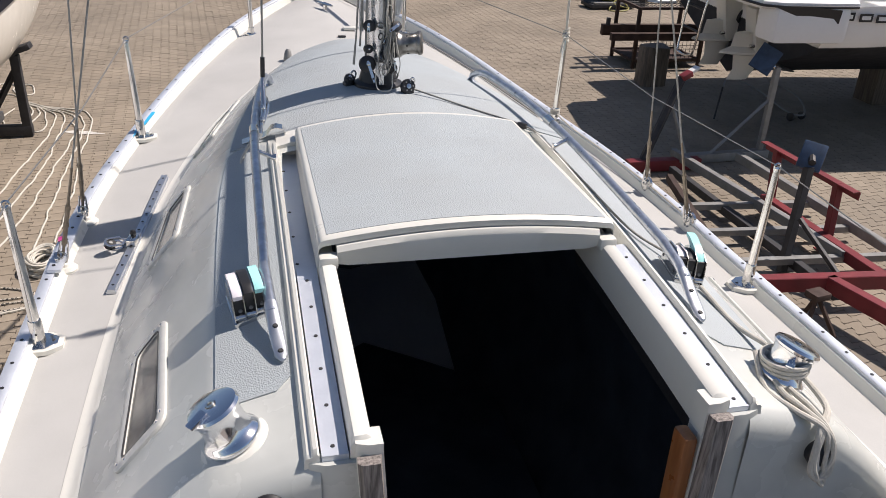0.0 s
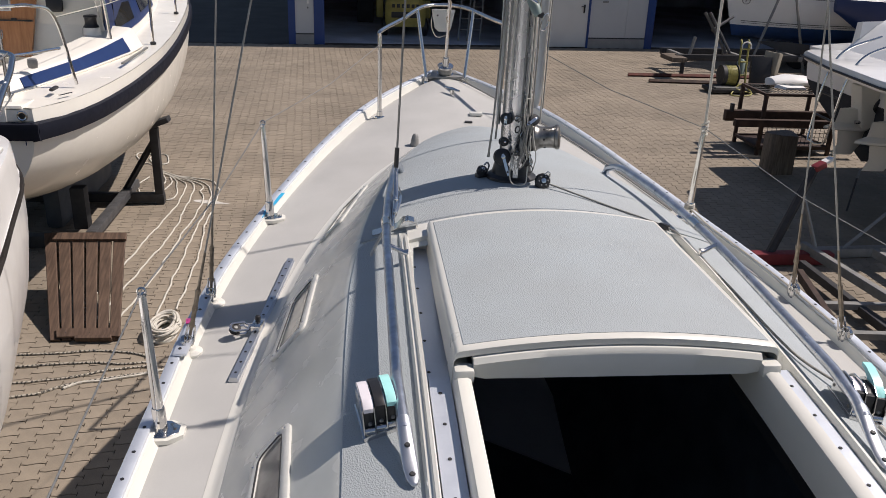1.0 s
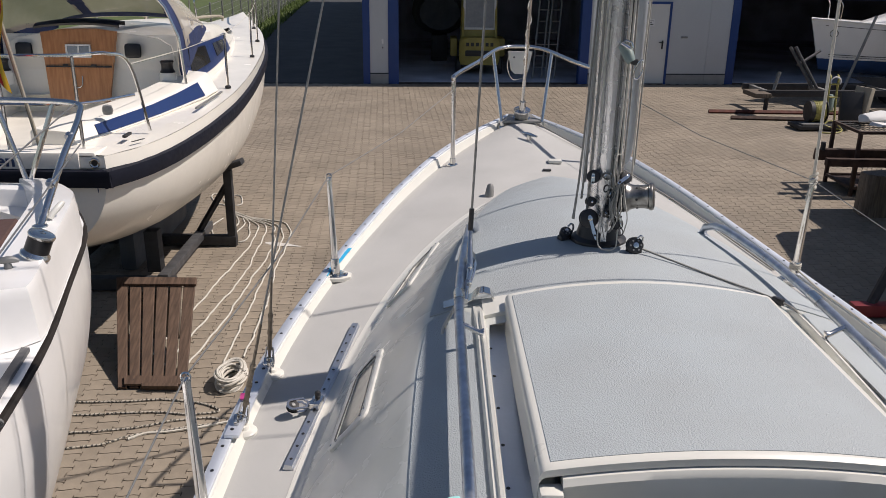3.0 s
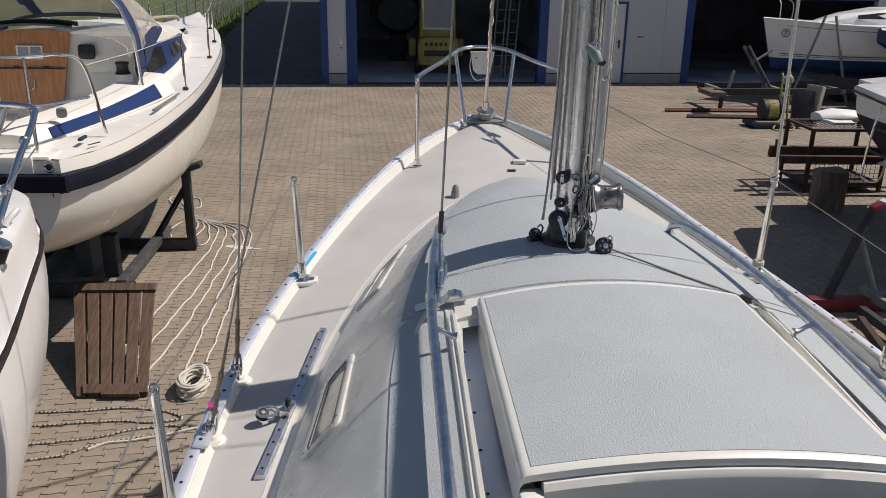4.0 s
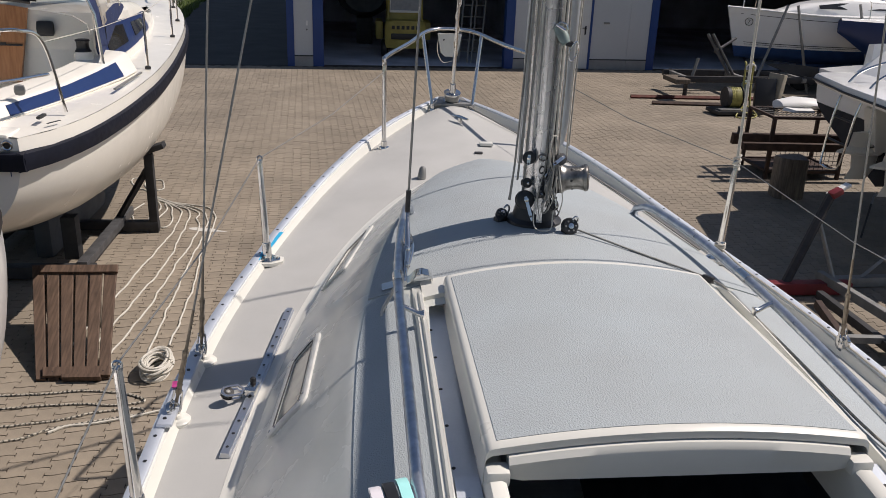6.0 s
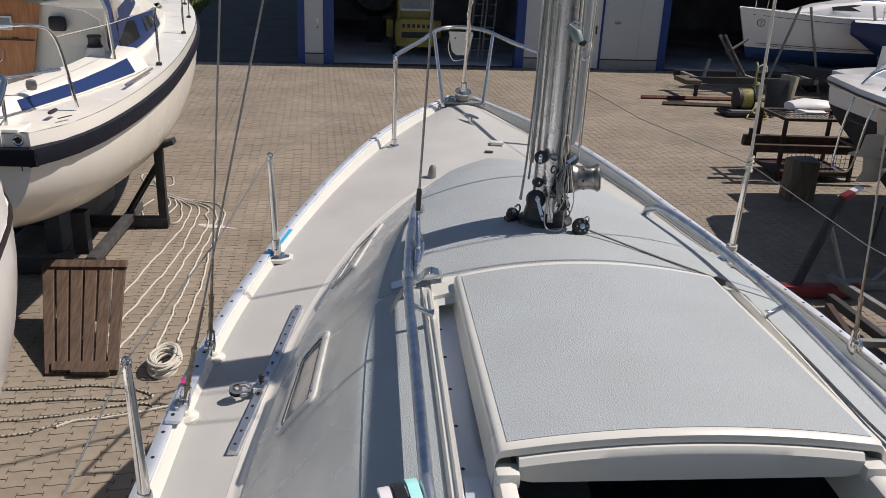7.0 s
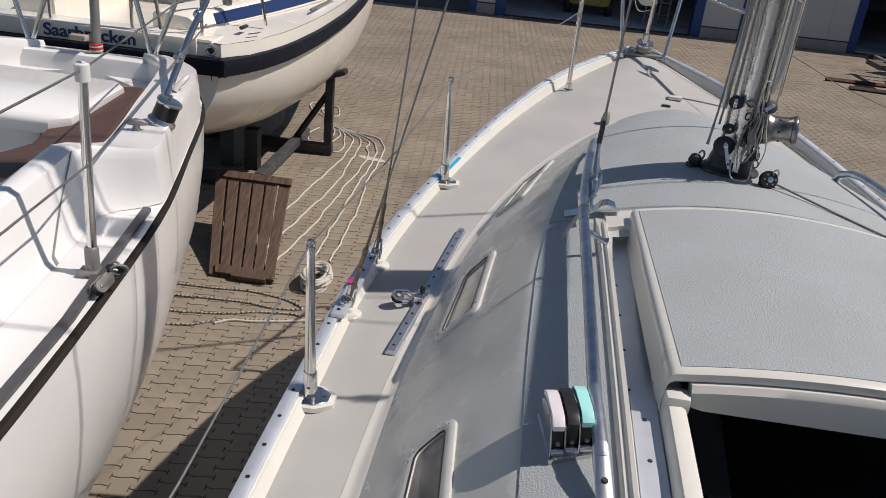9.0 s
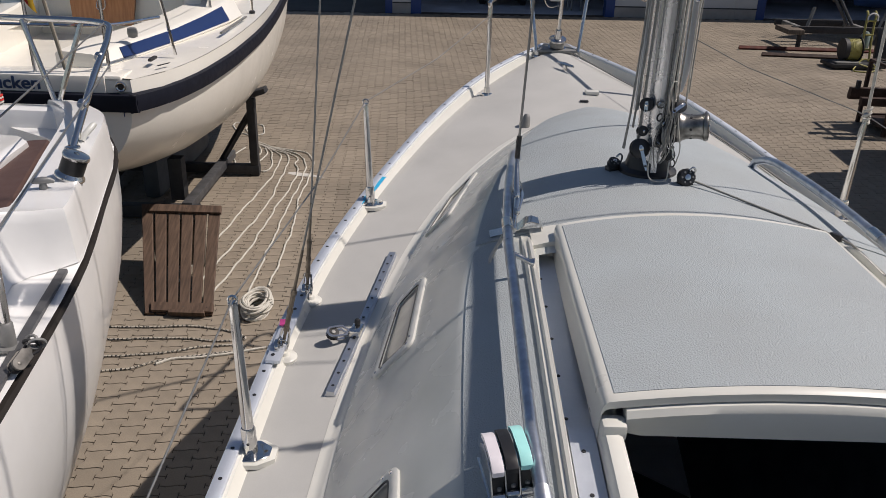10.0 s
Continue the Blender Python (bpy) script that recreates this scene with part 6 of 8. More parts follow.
# pushpit, stanchions, winches
pp = part("pushpit", T(curve_pts([cpt(1.055, 0.69, 1.92), cpt(0.99, 0.6, 2.42), cpt(0.90, 0.42, 2.52), cpt(0.78, 0.12, 2.54), cpt(0.3, 0.05, 2.54), cpt(-0.3, 0.05, 2.54), cpt(-0.78, 0.12, 2.54), cpt(-0.90, 0.42, 2.52), cpt(-0.97, 0.6, 2.42), cpt(-1.055, 0.69, 1.92)], 6), 0.0125, 8), STEEL, cb, "polished stainless pushpit rail")
part("pushpit_mid", T(curve_pts([cpt(0.99, 0.62, 2.2), cpt(0.80, 0.1, 2.22), cpt(0.3, 0.05, 2.22), cpt(-0.3, 0.05, 2.22), cpt(-0.80, 0.1, 2.22), cpt(-0.99, 0.62, 2.2)], 6), 0.011, 8), STEEL, pp)
for x, y in ((0.78, 0.12), (-0.78, 0.12), (0.3, 0.06), (-0.3, 0.06)):
    part("pushpit_leg", T([cpt(x, y, 1.88), cpt(x, y, 2.53)], 0.0125, 8), STEEL, pp)
for s in (-1, 1):
    prev = cpt(s * 0.97, 0.6, 2.42)
    for y in (2.86, 5.0, 6.3, 7.4):
        w = c_hb(y) - 0.09
        st = part("stanchion", T([cpt(s * w, y, c_sh(y)), cpt(s * w, y, c_sh(y) + 0.55)], 0.0125, 8), STEEL, cb, "stainless stanchion")
        part("stanchion_foot", L([(0.03, 0), (0.03, 0.02), (0.015, 0.03)], cpt(s * w, y, c_sh(y) + 0.01), seg=10), BLACK, st)
        top = cpt(s * w, y, c_sh(y) + 0.54)
        part("guard_line", T([prev, (prev + top) / 2 + Vector((0, 0, -0.02)), top], 0.003, 5), ROPE_W, cb)
        prev = top
    winch("winch", cpt(s * 0.753, 2.2, 2.148), 0.052, 0.11, cb, mat=BLACK)
    part("winch_pad", L([(0.085, -0.12), (0.078, -0.01), (0.070, 0.002)], cpt(s * 0.753, 2.2, 2.148), seg=24), HULLCREAM, cb)
    part("coachroof_rail", T(curve_pts([cpt(s * 0.62, 3.6, 2.46), cpt(s * 0.62, 3.7, 2.52), cpt(s * 0.55, 4.8, 2.47), cpt(s * 0.5, 5.4, 2.42), cpt(s * 0.49, 5.45, 2.37)], 6), 0.016, 8), CORK, cb, "wooden grab rail")
    part("stern_cleat", block(cm, (s * 0.985, 0.40, 1.945), (0.030, 0.13, 0.022), (0, 0, 0), 0.01), DARKSTEEL, cb)
    part("deck_track", block(cm, (s * 1.17, 2.0, 1.937), (0.02, 0.9, 0.015), (0, 0, 0), 0.002), GREYSTEEL, cb)
part("bow_pulpit", T(curve_pts([cpt(0.42, 7.6, 2.1), cpt(0.42, 7.62, 2.62), cpt(0.2, 8.6, 2.75), cpt(0, 8.85, 2.76), cpt(-0.2, 8.6, 2.75), cpt(-0.42, 7.62, 2.62), cpt(-0.42, 7.6, 2.1)], 6), 0.0125, 8), STEEL, cb, "stainless bow pulpit")
port = part("stern_outlet", L([(0.036, -0.01), (0.036, 0.012), (0.030, 0.016), (0.022, 0.012), (0.020, 0.0)], cpt(0.895, 0.0, 1.835), (0, -1, 0), 20), STEEL, cb, "round steel outlet in the transom")
part("outlet_bore", L([(0.021, 0.0), (0.021, 0.009), (0.001, 0.0095)], cpt(0.895, 0.0, 1.835), (0, -1, 0), 16), BLACK, port)
part("stern_lamp", block(cm, (0.78, 0.62, 2.085), (0.075, 0.06, 0.08), (0, 0, 20), 0.03), GREYSTEEL, cb)
text_mesh("port_name", "Saarbrücken", 0.118, 0.003, cm @ pose(0.02, -0.014, 1.808, 90, 0, 0) @ Matrix.Diagonal((1.15, 1, 1, 1)), material("blue_lettering", (0.03, 0.06, 0.14), 0.5), cb, "dark blue port name on the transom", bold=0.0022)
part("transom_panel", block(cm, (-0.02, 0.004, 1.845), (1.62, 0.03, 0.115), (0, 0, 0), 0.008), HULLCREAM, cb)
part("maker_bar", block(cm, (1.075, 0.36, 1.916), (0.016, 0.12, 0.003), (0, 0, -24)), BLACK, cb)
part("plate_bars", block(cm, (0.93, 0.15, 1.66), (0.004, 0.32, 0.07), (0, 0, -14)), NAVY, cb)
fl = part("ensign_staff", T([cpt(0.56, -0.05, 1.95), cpt(0.46, -0.25, 3.25)], 0.013, 8), CORK, cb, "ensign staff")
for i, (mt, w0, w1) in enumerate(((NAVY_CLOTH, 0.0, 0.06), (FLAGRED, 0.06, 0.10), (FLAGGOLD, 0.10, 0.125))):
    b = bmesh.new()
    rings(b, [[cpt(0.425 + w + 0.02 * math.sin(k * 0.9 + w * 9) - 0.008 * k * (1 - w * 4), -0.22 + 0.06 * math.sin(w * 30 + k * 0.25), 3.10 - k * 0.080 - w * 1.6) for w in np.linspace(w0, w1, 4)] for k in range(8)], closed=False)
    part("ensign_cloth", b, mt, fl, "hanging ensign cloth")

# cradle under the cruiser
cr = thing("yacht_cradle", (-3.3, 9.4, 0), "dark steel yacht cradle on the paving", "cradle")
for s in (-1, 1):
    x = -3.78 + s * 0.90
    part("cradle_post", B((x, 9.5, 0.45), (0.09, 0.09, 0.90), (0, 0, 0), 0.006), DARKSTEEL, cr)
    part("cradle_brace", T([(x - s * 0.42, 9.5, 0.10), (x - s * 0.03, 9.5, 0.72)], 0.035, 4), DARKSTEEL, cr)
    part("cradle_pad", B((x - s * 0.02, 9.5, 0.93), (0.42, 0.16, 0.06), (0, -s * 20, 0), 0.01), DARKSTEEL, cr)
    part("cradle_runner", B((x - s * 0.36, 8.98, 0.14), (0.10, 1.75, 0.09), (0, 0, 0), 0.006), DARKGALV, cr)
part("cradle_cross", B((-3.78, 9.5, 0.08), (1.9, 0.10, 0.10), (0, 0, 0), 0.006), DARKSTEEL, cr)
part("cradle_cross", B((-3.78, 8.14, 0.08), (1.3, 0.12, 0.12), (0, 0, 0), 0.006), DARKSTEEL, cr)
part("cradle_stub", B((-3.42, 8.45, 0.32), (0.14, 0.14, 0.44), (0, 0, 0), 0.01), DARKSTEEL, cr)

# white boat alongside, seen from its quarter
bmx = pose(-3.02, 4.95, 0, 0, 0, 180)
bb = thing("white_yacht", (-3.0, 2.0, 0), "white yacht with brown strake and open cockpit, close alongside", "sailboat")
w_hb = smooth_fn([0, 0.35, 0.735, 1.36, 1.93, 2.46, 3.2, 4.0, 6.0, 7.6, 9.0], [0.36, 0.59, 0.785, 0.965, 1.115, 1.205, 1.305, 1.38, 1.30, 0.85, 0.03])
w_sh = smooth_fn([0, 3, 6], [1.95, 1.93, 1.93])
w_kz = smooth_fn([0, 1, 3, 6, 9], [1.2, 0.75, 0.5, 0.5, 1.6])
hull_of("hull", bb, bmx, 9.0, w_hb, w_sh, w_kz, WHITE, "white hull", 0.02, 1.0)
b = bmesh.new()
for s in (-1, 1):
    rs = []
    for y in np.linspace(0.0, 6.0, 40):
        w = w_hb(y)
        rs.append([bmx @ Vector((s * (w + a), y, w_sh(y) - 0.02 + h)) for a, h in ((-0.02, -0.011), (0.010, -0.011), (0.015, 0), (0.008, 0.011), (-0.02, 0.011))])
    rings(b, rs)
part("rubbing_strake", b, RUBBER, bb, "black-brown rubber strip")
deck_of(bb, bmx, w_hb, w_sh, 0.0, 8.95, WHITE, "white side deck", lambda y: 0.5 if 0.45 < y < 6.0 else 0.0, 0.01)
# moulded coaming, stepping out to a winch pod on the quarter
pod = smooth_fn([0.26, 0.5, 0.75, 1.88, 2.08, 6.0], [0.55, 0.80, 1.0, 1.0, 0.0, 0.0])
b = bmesh.new()
for s in (-1, 1):
    rs = []
    for y in np.linspace(0.27, 6.0, 96):
        k, zd = pod(y), w_sh(y)
        w = w_hb(y) - 0.20 + 0.192 * k
        f = 1 - 0.8 * k
        zt = 2.17 - 0.075 * max(0, (0.95 - y) / 0.68) ** 2 - 0.035 * k
        ti = 0.04 + 0.14 * k
        rs.append([bmx @ Vector((s * x, y, z)) for x, z in ((w + 0.02 * f, zd + 0.004), (w + 0.003 * f, zd + 0.02), (w - 0.03 * f, zd + 0.12), (w - 0.05 * f, zt - 0.045), (w - 0.06 * f, zt - 0.015), (w - 0.085 * f, zt), (w - 0.085 * f - ti, zt), (w - 0.10 * f - ti, zt - 0.012), (w - 0.105 * f - ti, zt - 0.05), (w - 0.11 * f - ti, 1.55))])
    rows = rings(b, rs, closed=False)
    b.faces.new(rows[0])
part("cockpit_coaming", b, WHITE, bb, "white moulded cockpit coaming")
b = bmesh.new()
prof = [(0.20, 1.93), (0.22, 2.02), (0.25, 2.045), (0.33, 2.05), (0.36, 2.04), (0.375, 2.0), (0.40, 1.6)]
rings(b, [[bmx @ Vector((x, y + 0.05 * x * x, z)) for x in np.linspace(-0.46, 0.46, 13)] for y, z in prof], closed=False)
part("stern_coaming", b, WHITE, bb, "white stern coaming")
part("cockpit_floor", block(bmx, (0, 3.3, 1.58), (1.3, 5.6, 0.04)), WHITE, bb)
b = bmesh.new()
OUTL = [(-0.60, 1.14), (-0.55, 1.08), (0.53, 1.02), (0.60, 1.10), (0.62, 1.66), (0.55, 1.74), (-0.58, 1.70), (-0.64, 1.64)]
rings(b, [[bmx @ Vector((x * k, 1.38 + (y - 1.38) * k, z)) for x, y in OUTL] for z, k in ((2.065, 0.98), (2.10, 1.0), (2.12, 0.995), (2.13, 0.97))])
part("stern_seat", b, WHITE, bb, "white stern seat lid")
part("seat_bench", block(bmx, (0.0, 1.30, 1.82), (1.04, 0.72, 0.50), (0, 0, 0), 0.02), WHITE, bb)
for s in (-1, 1):
    b = bmesh.new()
    rings(b, [[bmx @ Vector((s * (w_hb(y) - 0.345 + 0.12 * pod(y) - a), y, z)) for a, z in ((0.0, 1.80), (0.0, 2.08), (0.02, 2.105), (0.26, 2.085), (0.28, 2.06), (0.28, 1.80))] for y in np.linspace(1.05, 3.4, 24)])
    if s < 0:
        part("side_cushion", b, BROWNCUSH, bb, "brown side cushion")
    else:
        b.free()
    part("side_bench", block(bmx, (s * 0.55, 3.3, 1.69), (0.46, 3.4, 0.12), (0, 0, 0), 0.02), WHITE, bb)
wch = winch("sheet_winch", bmx @ Vector((-0.972, 1.60, 2.135)), 0.041, 0.098, bb, axis=(0.42, 0.12, 1), mat=STEEL)
part("winch_drum", L([(0.0445, 0.022), (0.0442, 0.073), (0.0455, 0.077)], bmx @ Vector((-0.972, 1.60, 2.135)), (0.42, 0.12, 1), 28), BLACK, wch, "black drum")
cl = part("side_cleat", T([bmx @ Vector(p) for p in ((-0.902, 1.735, 2.162), (-0.914, 1.731, 2.166), (-0.935, 1.722, 2.166), (-0.956, 1.713, 2.164), (-0.970, 1.708, 2.158))], [0.006, 0.012, 0.014, 0.012, 0.006], 10), GREYSTEEL, bb, "small grey cleat")
part("cleat_foot", T([bmx @ Vector((-0.934, 1.722, 2.130)), bmx @ Vector((-0.934, 1.722, 2.160))], [0.016, 0.011], 10), GREYSTEEL, cl)
part("rope_lead", T([bmx @ Vector((-0.838, 1.165, 2.140)), bmx @ Vector((-0.846, 1.150, 2.160)), bmx @ Vector((-0.868, 1.105, 2.190)), bmx @ Vector((-0.872, 1.095, 2.193))], [0.012, 0.013, 0.013, 0.009], 12), PALEFRAME, bb, "pale plastic rope lead")
st = part("stanchion", T([bmx @ Vector((-1.144, 2.46, 1.93)), bmx @ Vector((-1.155, 2.45, 2.55))], 0.0135, 12), STEEL, bb, "grey stanchion with a white cap")
part("stanchion_socket", L([(0.021, 0), (0.020, 0.085), (0.016, 0.09)], bmx @ Vector((-1.144, 2.46, 1.93)), seg=14), GREYSTEEL, st)
part("stanchion_foot", block(bmx, (-1.140, 2.47, 1.945), (0.060, 0.055, 0.010), (0, 0, 10), 0.004), GREYSTEEL, st)
part("stanchion_cap", L([(0.020, 0), (0.020, 0.045), (0.012, 0.05)], bmx @ Vector((-1.155, 2.45, 2.50)), seg=12), WHITEPAINT, st)
for z0, z1 in ((2.53, 2.50), (2.27, 2.30)):
    part("guard_line", T([bmx @ Vector((-0.70, 0.45, z1)), bmx @ Vector((-1.155, 2.45, z0)), bmx @ Vector((-1.40, 4.6, z0))], 0.0035, 5), WIRE, bb, "steel guard line")
ps = part("pushpit", T(curve_pts([bmx @ Vector((-0.835, 1.25, 2.13)), bmx @ Vector((-0.76, 0.80, 2.31)), bmx @ Vector((-0.69, 0.40, 2.43)), bmx @ Vector((-0.60, 0.26, 2.47)), bmx @ Vector((-0.2, 0.22, 2.475)), bmx @ Vector((0.2, 0.22, 2.475)), bmx @ Vector((0.60, 0.26, 2.47)), bmx @ Vector((0.69, 0.40, 2.43)), bmx @ Vector((0.835, 1.25, 2.16))], 6), 0.0155, 10), STEEL, bb, "galvanised pushpit")
part("pushpit_foot", L([(0.032, 0), (0.030, 0.008), (0.018, 0.012)], bmx @ Vector((-0.835, 1.25, 2.133)), seg=14), STEEL, ps)
for x0, x1 in ((-0.34, -0.50), (-0.34, -0.20), (0.34, 0.50), (0.34, 0.20)):
    part("pushpit_leg", T([bmx @ Vector((x0, 0.30, 2.045)), bmx @ Vector((x1, 0.235, 2.47))], 0.013, 8), STEEL, ps)
part("stern_post", T([bmx @ Vector((-0.03, 0.30, 2.05)), bmx @ Vector((-0.03, 0.26, 2.9))], 0.024, 12), GREYSTEEL, ps, "grey stern post")
for k in range(4):
    part("post_lashing", T([bmx @ Vector((-0.03 + 0.030 * math.cos(t), 0.30 + 0.030 * math.sin(t), 2.062 + 0.011 * k + 0.001 * t)) for t in np.linspace(0, 6.2, 14)], 0.006, 6), FLAGRED if k % 2 else ROPE_W, ps, "red and white lashing")
part("post_bracket", block(bmx, (0.04, 0.34, 2.13), (0.09, 0.05, 0.03), (0, 0, 0), 0.006), CORK, ps)
for p in ((-0.79, 1.0, 2.25), (-0.72, 0.6, 2.37)):
    part("rail_shackle", L([(0.022, -0.012), (0.024, 0), (0.022, 0.012)], bmx @ Vector(p), (0.1, 0.6, 0.4), 12), STEEL, ps)
# track with its snatch block, seam of the locker
b = bmesh.new()
rings(b, [[bmx @ Vector((x + a, y, w_sh(y) + h)) for a, h in ((-0.014, 0.004), (-0.014, 0.018), (0.014, 0.018), (0.014, 0.004))] for x, y in ((-1.085, 1.98), (-1.15, 2.36), (-1.22, 2.73), (-1.30, 3.4))])
part("genoa_track", b, DARKGALV, bb, "dark genoa track")
q, ax = bmx @ Vector((-1.228, 2.585, 1.962)), Vector((0.75, -0.25, 0.62)).normalized()
lay = Vector((0.1, 0.8, 0.2))
lay = (lay - ax * lay.dot(ax)).normalized()
wide = ax.cross(lay)
sb = part("snatch_block", L([(0.017, -0.008), (0.013, 0.0), (0.017, 0.008), (0.007, 0.0085)], q, ax, 20), BLACK, bb, "dark snatch block hanging from the track")
for k in (-1, 1):
    b = bmesh.new()
    shell = [(0.0195 * math.cos(t) + (0.038 if math.cos(t) > 0 else 0), 0.0195 * math.sin(t) * (0.6 if math.cos(t) > 0.4 else 1)) for t in np.linspace(0, 2 * math.pi, 24, endpoint=False)]
    rings(b, [[q + lay * (u * kk) + wide * (v * kk) + ax * (k * h) for u, v in shell] for h, kk in ((0.010, 1.0), (0.014, 1.0), (0.0155, 0.93))])
    part("block_shell", b, ALLOY, sb)
    part("block_pin", L([(0.006, 0), (0.005, 0.003), (0.001, 0.004)], q + ax * 0.0145 * k, ax * k, 14), ALLOY, sb)
rd = random.Random(8)
for k in range(4):
    c = q + lay * 0.075 + Vector((rd.uniform(-0.02, 0.02), rd.uniform(-0.015, 0.02), rd.uniform(-0.005, 0.02)))
    part("block_shackle", T([c + Vector((0.018 * math.cos(t), 0.012 * math.sin(t + k), 0.016 * math.sin(t))) for t in np.linspace(0, 6.283, 14)], 0.0045, 7), (GREYSTEEL, DARKSTEEL)[k % 2], sb)
b = bmesh.new()
rings(b, [[bmx @ Vector((-(w_hb(y) - 0.20) + o, y + e, z)) for e in (-0.006, 0.006)] for y, o, z in ((2.085, 0.0575, 2.158), (2.11, 0.052, 2.145), (2.28, 0.026, 2.05), (2.43, -0.006, 1.955), (2.445, -0.025, 1.938))], closed=False)
part("locker_seam", b, GREYSTEEL, bb)
part("keel", block(bmx, (0, 4.0, 0.3), (0.3, 2.0, 0.6), (0, 0, 0), 0.06), ANTIFOUL, bb)

# slatted grating lying aslant under the quarter, its head propped on a wooden block
gr = thing("slatted_grating", (-2.86, 6.6, 0), "dark brown slatted wooden grating lying aslant, its head propped up", "grating")
gm = pose(-2.725, 6.13, 0.0, -64.8, 0, 0)


def grating_x(u, z):
    """The grating widens upwards and lies askew: u runs from 0 at one edge to 1 at the other, z up the slope."""
    return (-0.270 - 0.335 * z / 1.18) * (1 - u) + (0.262 - 0.165 * z / 1.18) * u


def grating_bar(name, u0, u1, z0, z1, y0, y1, mat=CRATEW):
    b = bmesh.new()
    e = 0.004
    rings(b, [[gm @ Vector(p) for p in ((grating_x(u0, z) + du, y0, z), (grating_x(u1, z) - du, y0, z), (grating_x(u1, z), y0 + e, z), (grating_x(u1, z), y1, z), (grating_x(u0, z), y1, z), (grating_x(u0, z), y0 + e, z))] for z, du in ((z0, e), (z0 + e, e), (z1 - e, e), (z1, e))])
    return part(name, b, mat, gr, smooth=False)


for i in range(5):
    u = 0.165 + i * 0.168
    grating_bar("slat", u, u + 0.142, 0.026, 1.140 - 0.010 * (i % 2), -0.014, 0.012)
grating_bar("edge_board", 0.0, 0.135, 0.022, 1.180, -0.016, 0.040)
for z0, z1 in ((0.035, 0.115), (1.085, 1.165)):
    grating_bar("batten", 0.10, 1.0, z0, z1, -0.040, -0.014)
grating_bar("foot_batten", 0.36, 0.88, 0.004, 0.034, -0.060, -0.006)
for u in (0.235, 0.57, 0.91):
    for z in (0.075, 1.125):
        part("nail", L([(0.005, 0), (0.004, 0.002)], gm @ Vector((grating_x(u, z), -0.0395, z)), gm.to_3x3() @ Vector((0, -1, 0)), 8), DARKSTEEL, gr)
single("timber_prop", B((-3.00, 7.10, 0.205), (0.42, 0.12, 0.41), (0, 0, 4), 0.008), STUMP, "weathered timber block under the grating's head", "timber block", loc=(-3.0, 7.1, 0))


# ---- ropes lying on the paving ----
def ground_rope(name, ctrl, r, mat, label, n=14, seed=1, wob=0.003, kink=0.008):
    rd = random.Random(seed)
    pts = curve_pts([(x, y, r) for x, y in ctrl], n)
    ph, run = [rd.uniform(0, 6.28) for _ in range(3)], 0.0
    bent = []
    for i, p in enumerate(pts):
        d = (pts[min(i + 1, len(pts) - 1)] - pts[max(i - 1, 0)]).normalized()
        run += (p - pts[max(i - 1, 0)]).length
        k = kink * (0.6 * math.sin(run * 9.0 + ph[0]) + 0.5 * math.sin(run * 17.0 + ph[1]) + 0.4 * math.sin(run * 4.1 + ph[2]))
        bent.append(p + Vector((-d.y, d.x, 0)) * k + Vector((rd.uniform(-wob, wob), rd.uniform(-wob, wob), 0)))
    pts = bent
    line = curve_pts(pts, 2)
    b = T(line, r, 6)
    ob = single(name, b, mat, label, "rope", loc=(ctrl[0][0], ctrl[0][1], 0))
    return ob


W_LABEL = "white braided rope laid out on the paving"
ROPES_W = (
    [(-2.15, 6.69), (-2.16, 7.5), (-2.20, 8.2), (-2.25, 8.66), (-2.26, 9.35), (-2.28, 9.79), (-2.34, 10.16), (-2.47, 10.39), (-2.71, 10.48), (-2.96, 10.61), (-3.24, 10.88)],
    [(-2.28, 6.5), (-2.31, 7.4), (-2.32, 8.1), (-2.33, 8.63), (-2.33, 9.12), (-2.34, 9.61), (-2.39, 9.97), (-2.50, 10.25), (-2.66, 10.39), (-2.89, 10.55), (-3.22, 10.85)],
    [(-2.60, 6.4), (-2.48, 7.5), (-2.45, 8.58), (-2.42, 8.88), (-2.41, 9.29), (-2.43, 9.68), (-2.50, 9.92), (-2.51, 10.1), (-2.62, 10.28), (-2.83, 10.49), (-3.20, 10.81)],
    [(-2.78, 6.4), (-2.62, 7.8), (-2.56, 8.54), (-2.56, 9.02), (-2.58, 9.58), (-2.60, 10.0), (-2.67, 10.26), (-2.82, 10.43), (-3.18, 10.76)],
    [(-2.94, 6.5), (-2.84, 7.6), (-2.77, 8.44), (-2.72, 8.95), (-2.69, 9.49), (-2.70, 9.91), (-2.74, 10.23), (-2.87, 10.44), (-3.16, 10.73)],
    [(-3.18, 10.70), (-3.0, 10.56), (-2.87, 10.34), (-2.79, 9.95), (-2.77, 9.72), (-2.82, 9.62), (-2.95, 9.65), (-3.12, 9.72), (-3.25, 9.99), (-3.31, 10.22), (-3.23, 10.5)],
    [(-3.2, 10.68), (-3.06, 10.56), (-3.0, 10.27), (-3.06, 9.98), (-3.0, 9.86), (-2.93, 10.05), (-2.92, 10.31), (-2.99, 10.51)],
    [(-3.18, 10.92), (-3.24, 11.04), (-3.15, 11.16), (-3.23, 11.52), (-3.35, 11.56), (-3.42, 11.40), (-3.34, 11.12)],
    [(-3.24, 10.93), (-3.39, 11.12), (-3.48, 11.17), (-3.62, 11.47), (-3.64, 11.63), (-3.52, 11.64), (-3.40, 11.5)],
)
for i, c in enumerate(ROPES_W):
    ground_rope("ground_rope", c, 0.009, ROPE_W, W_LABEL, seed=i + 1)
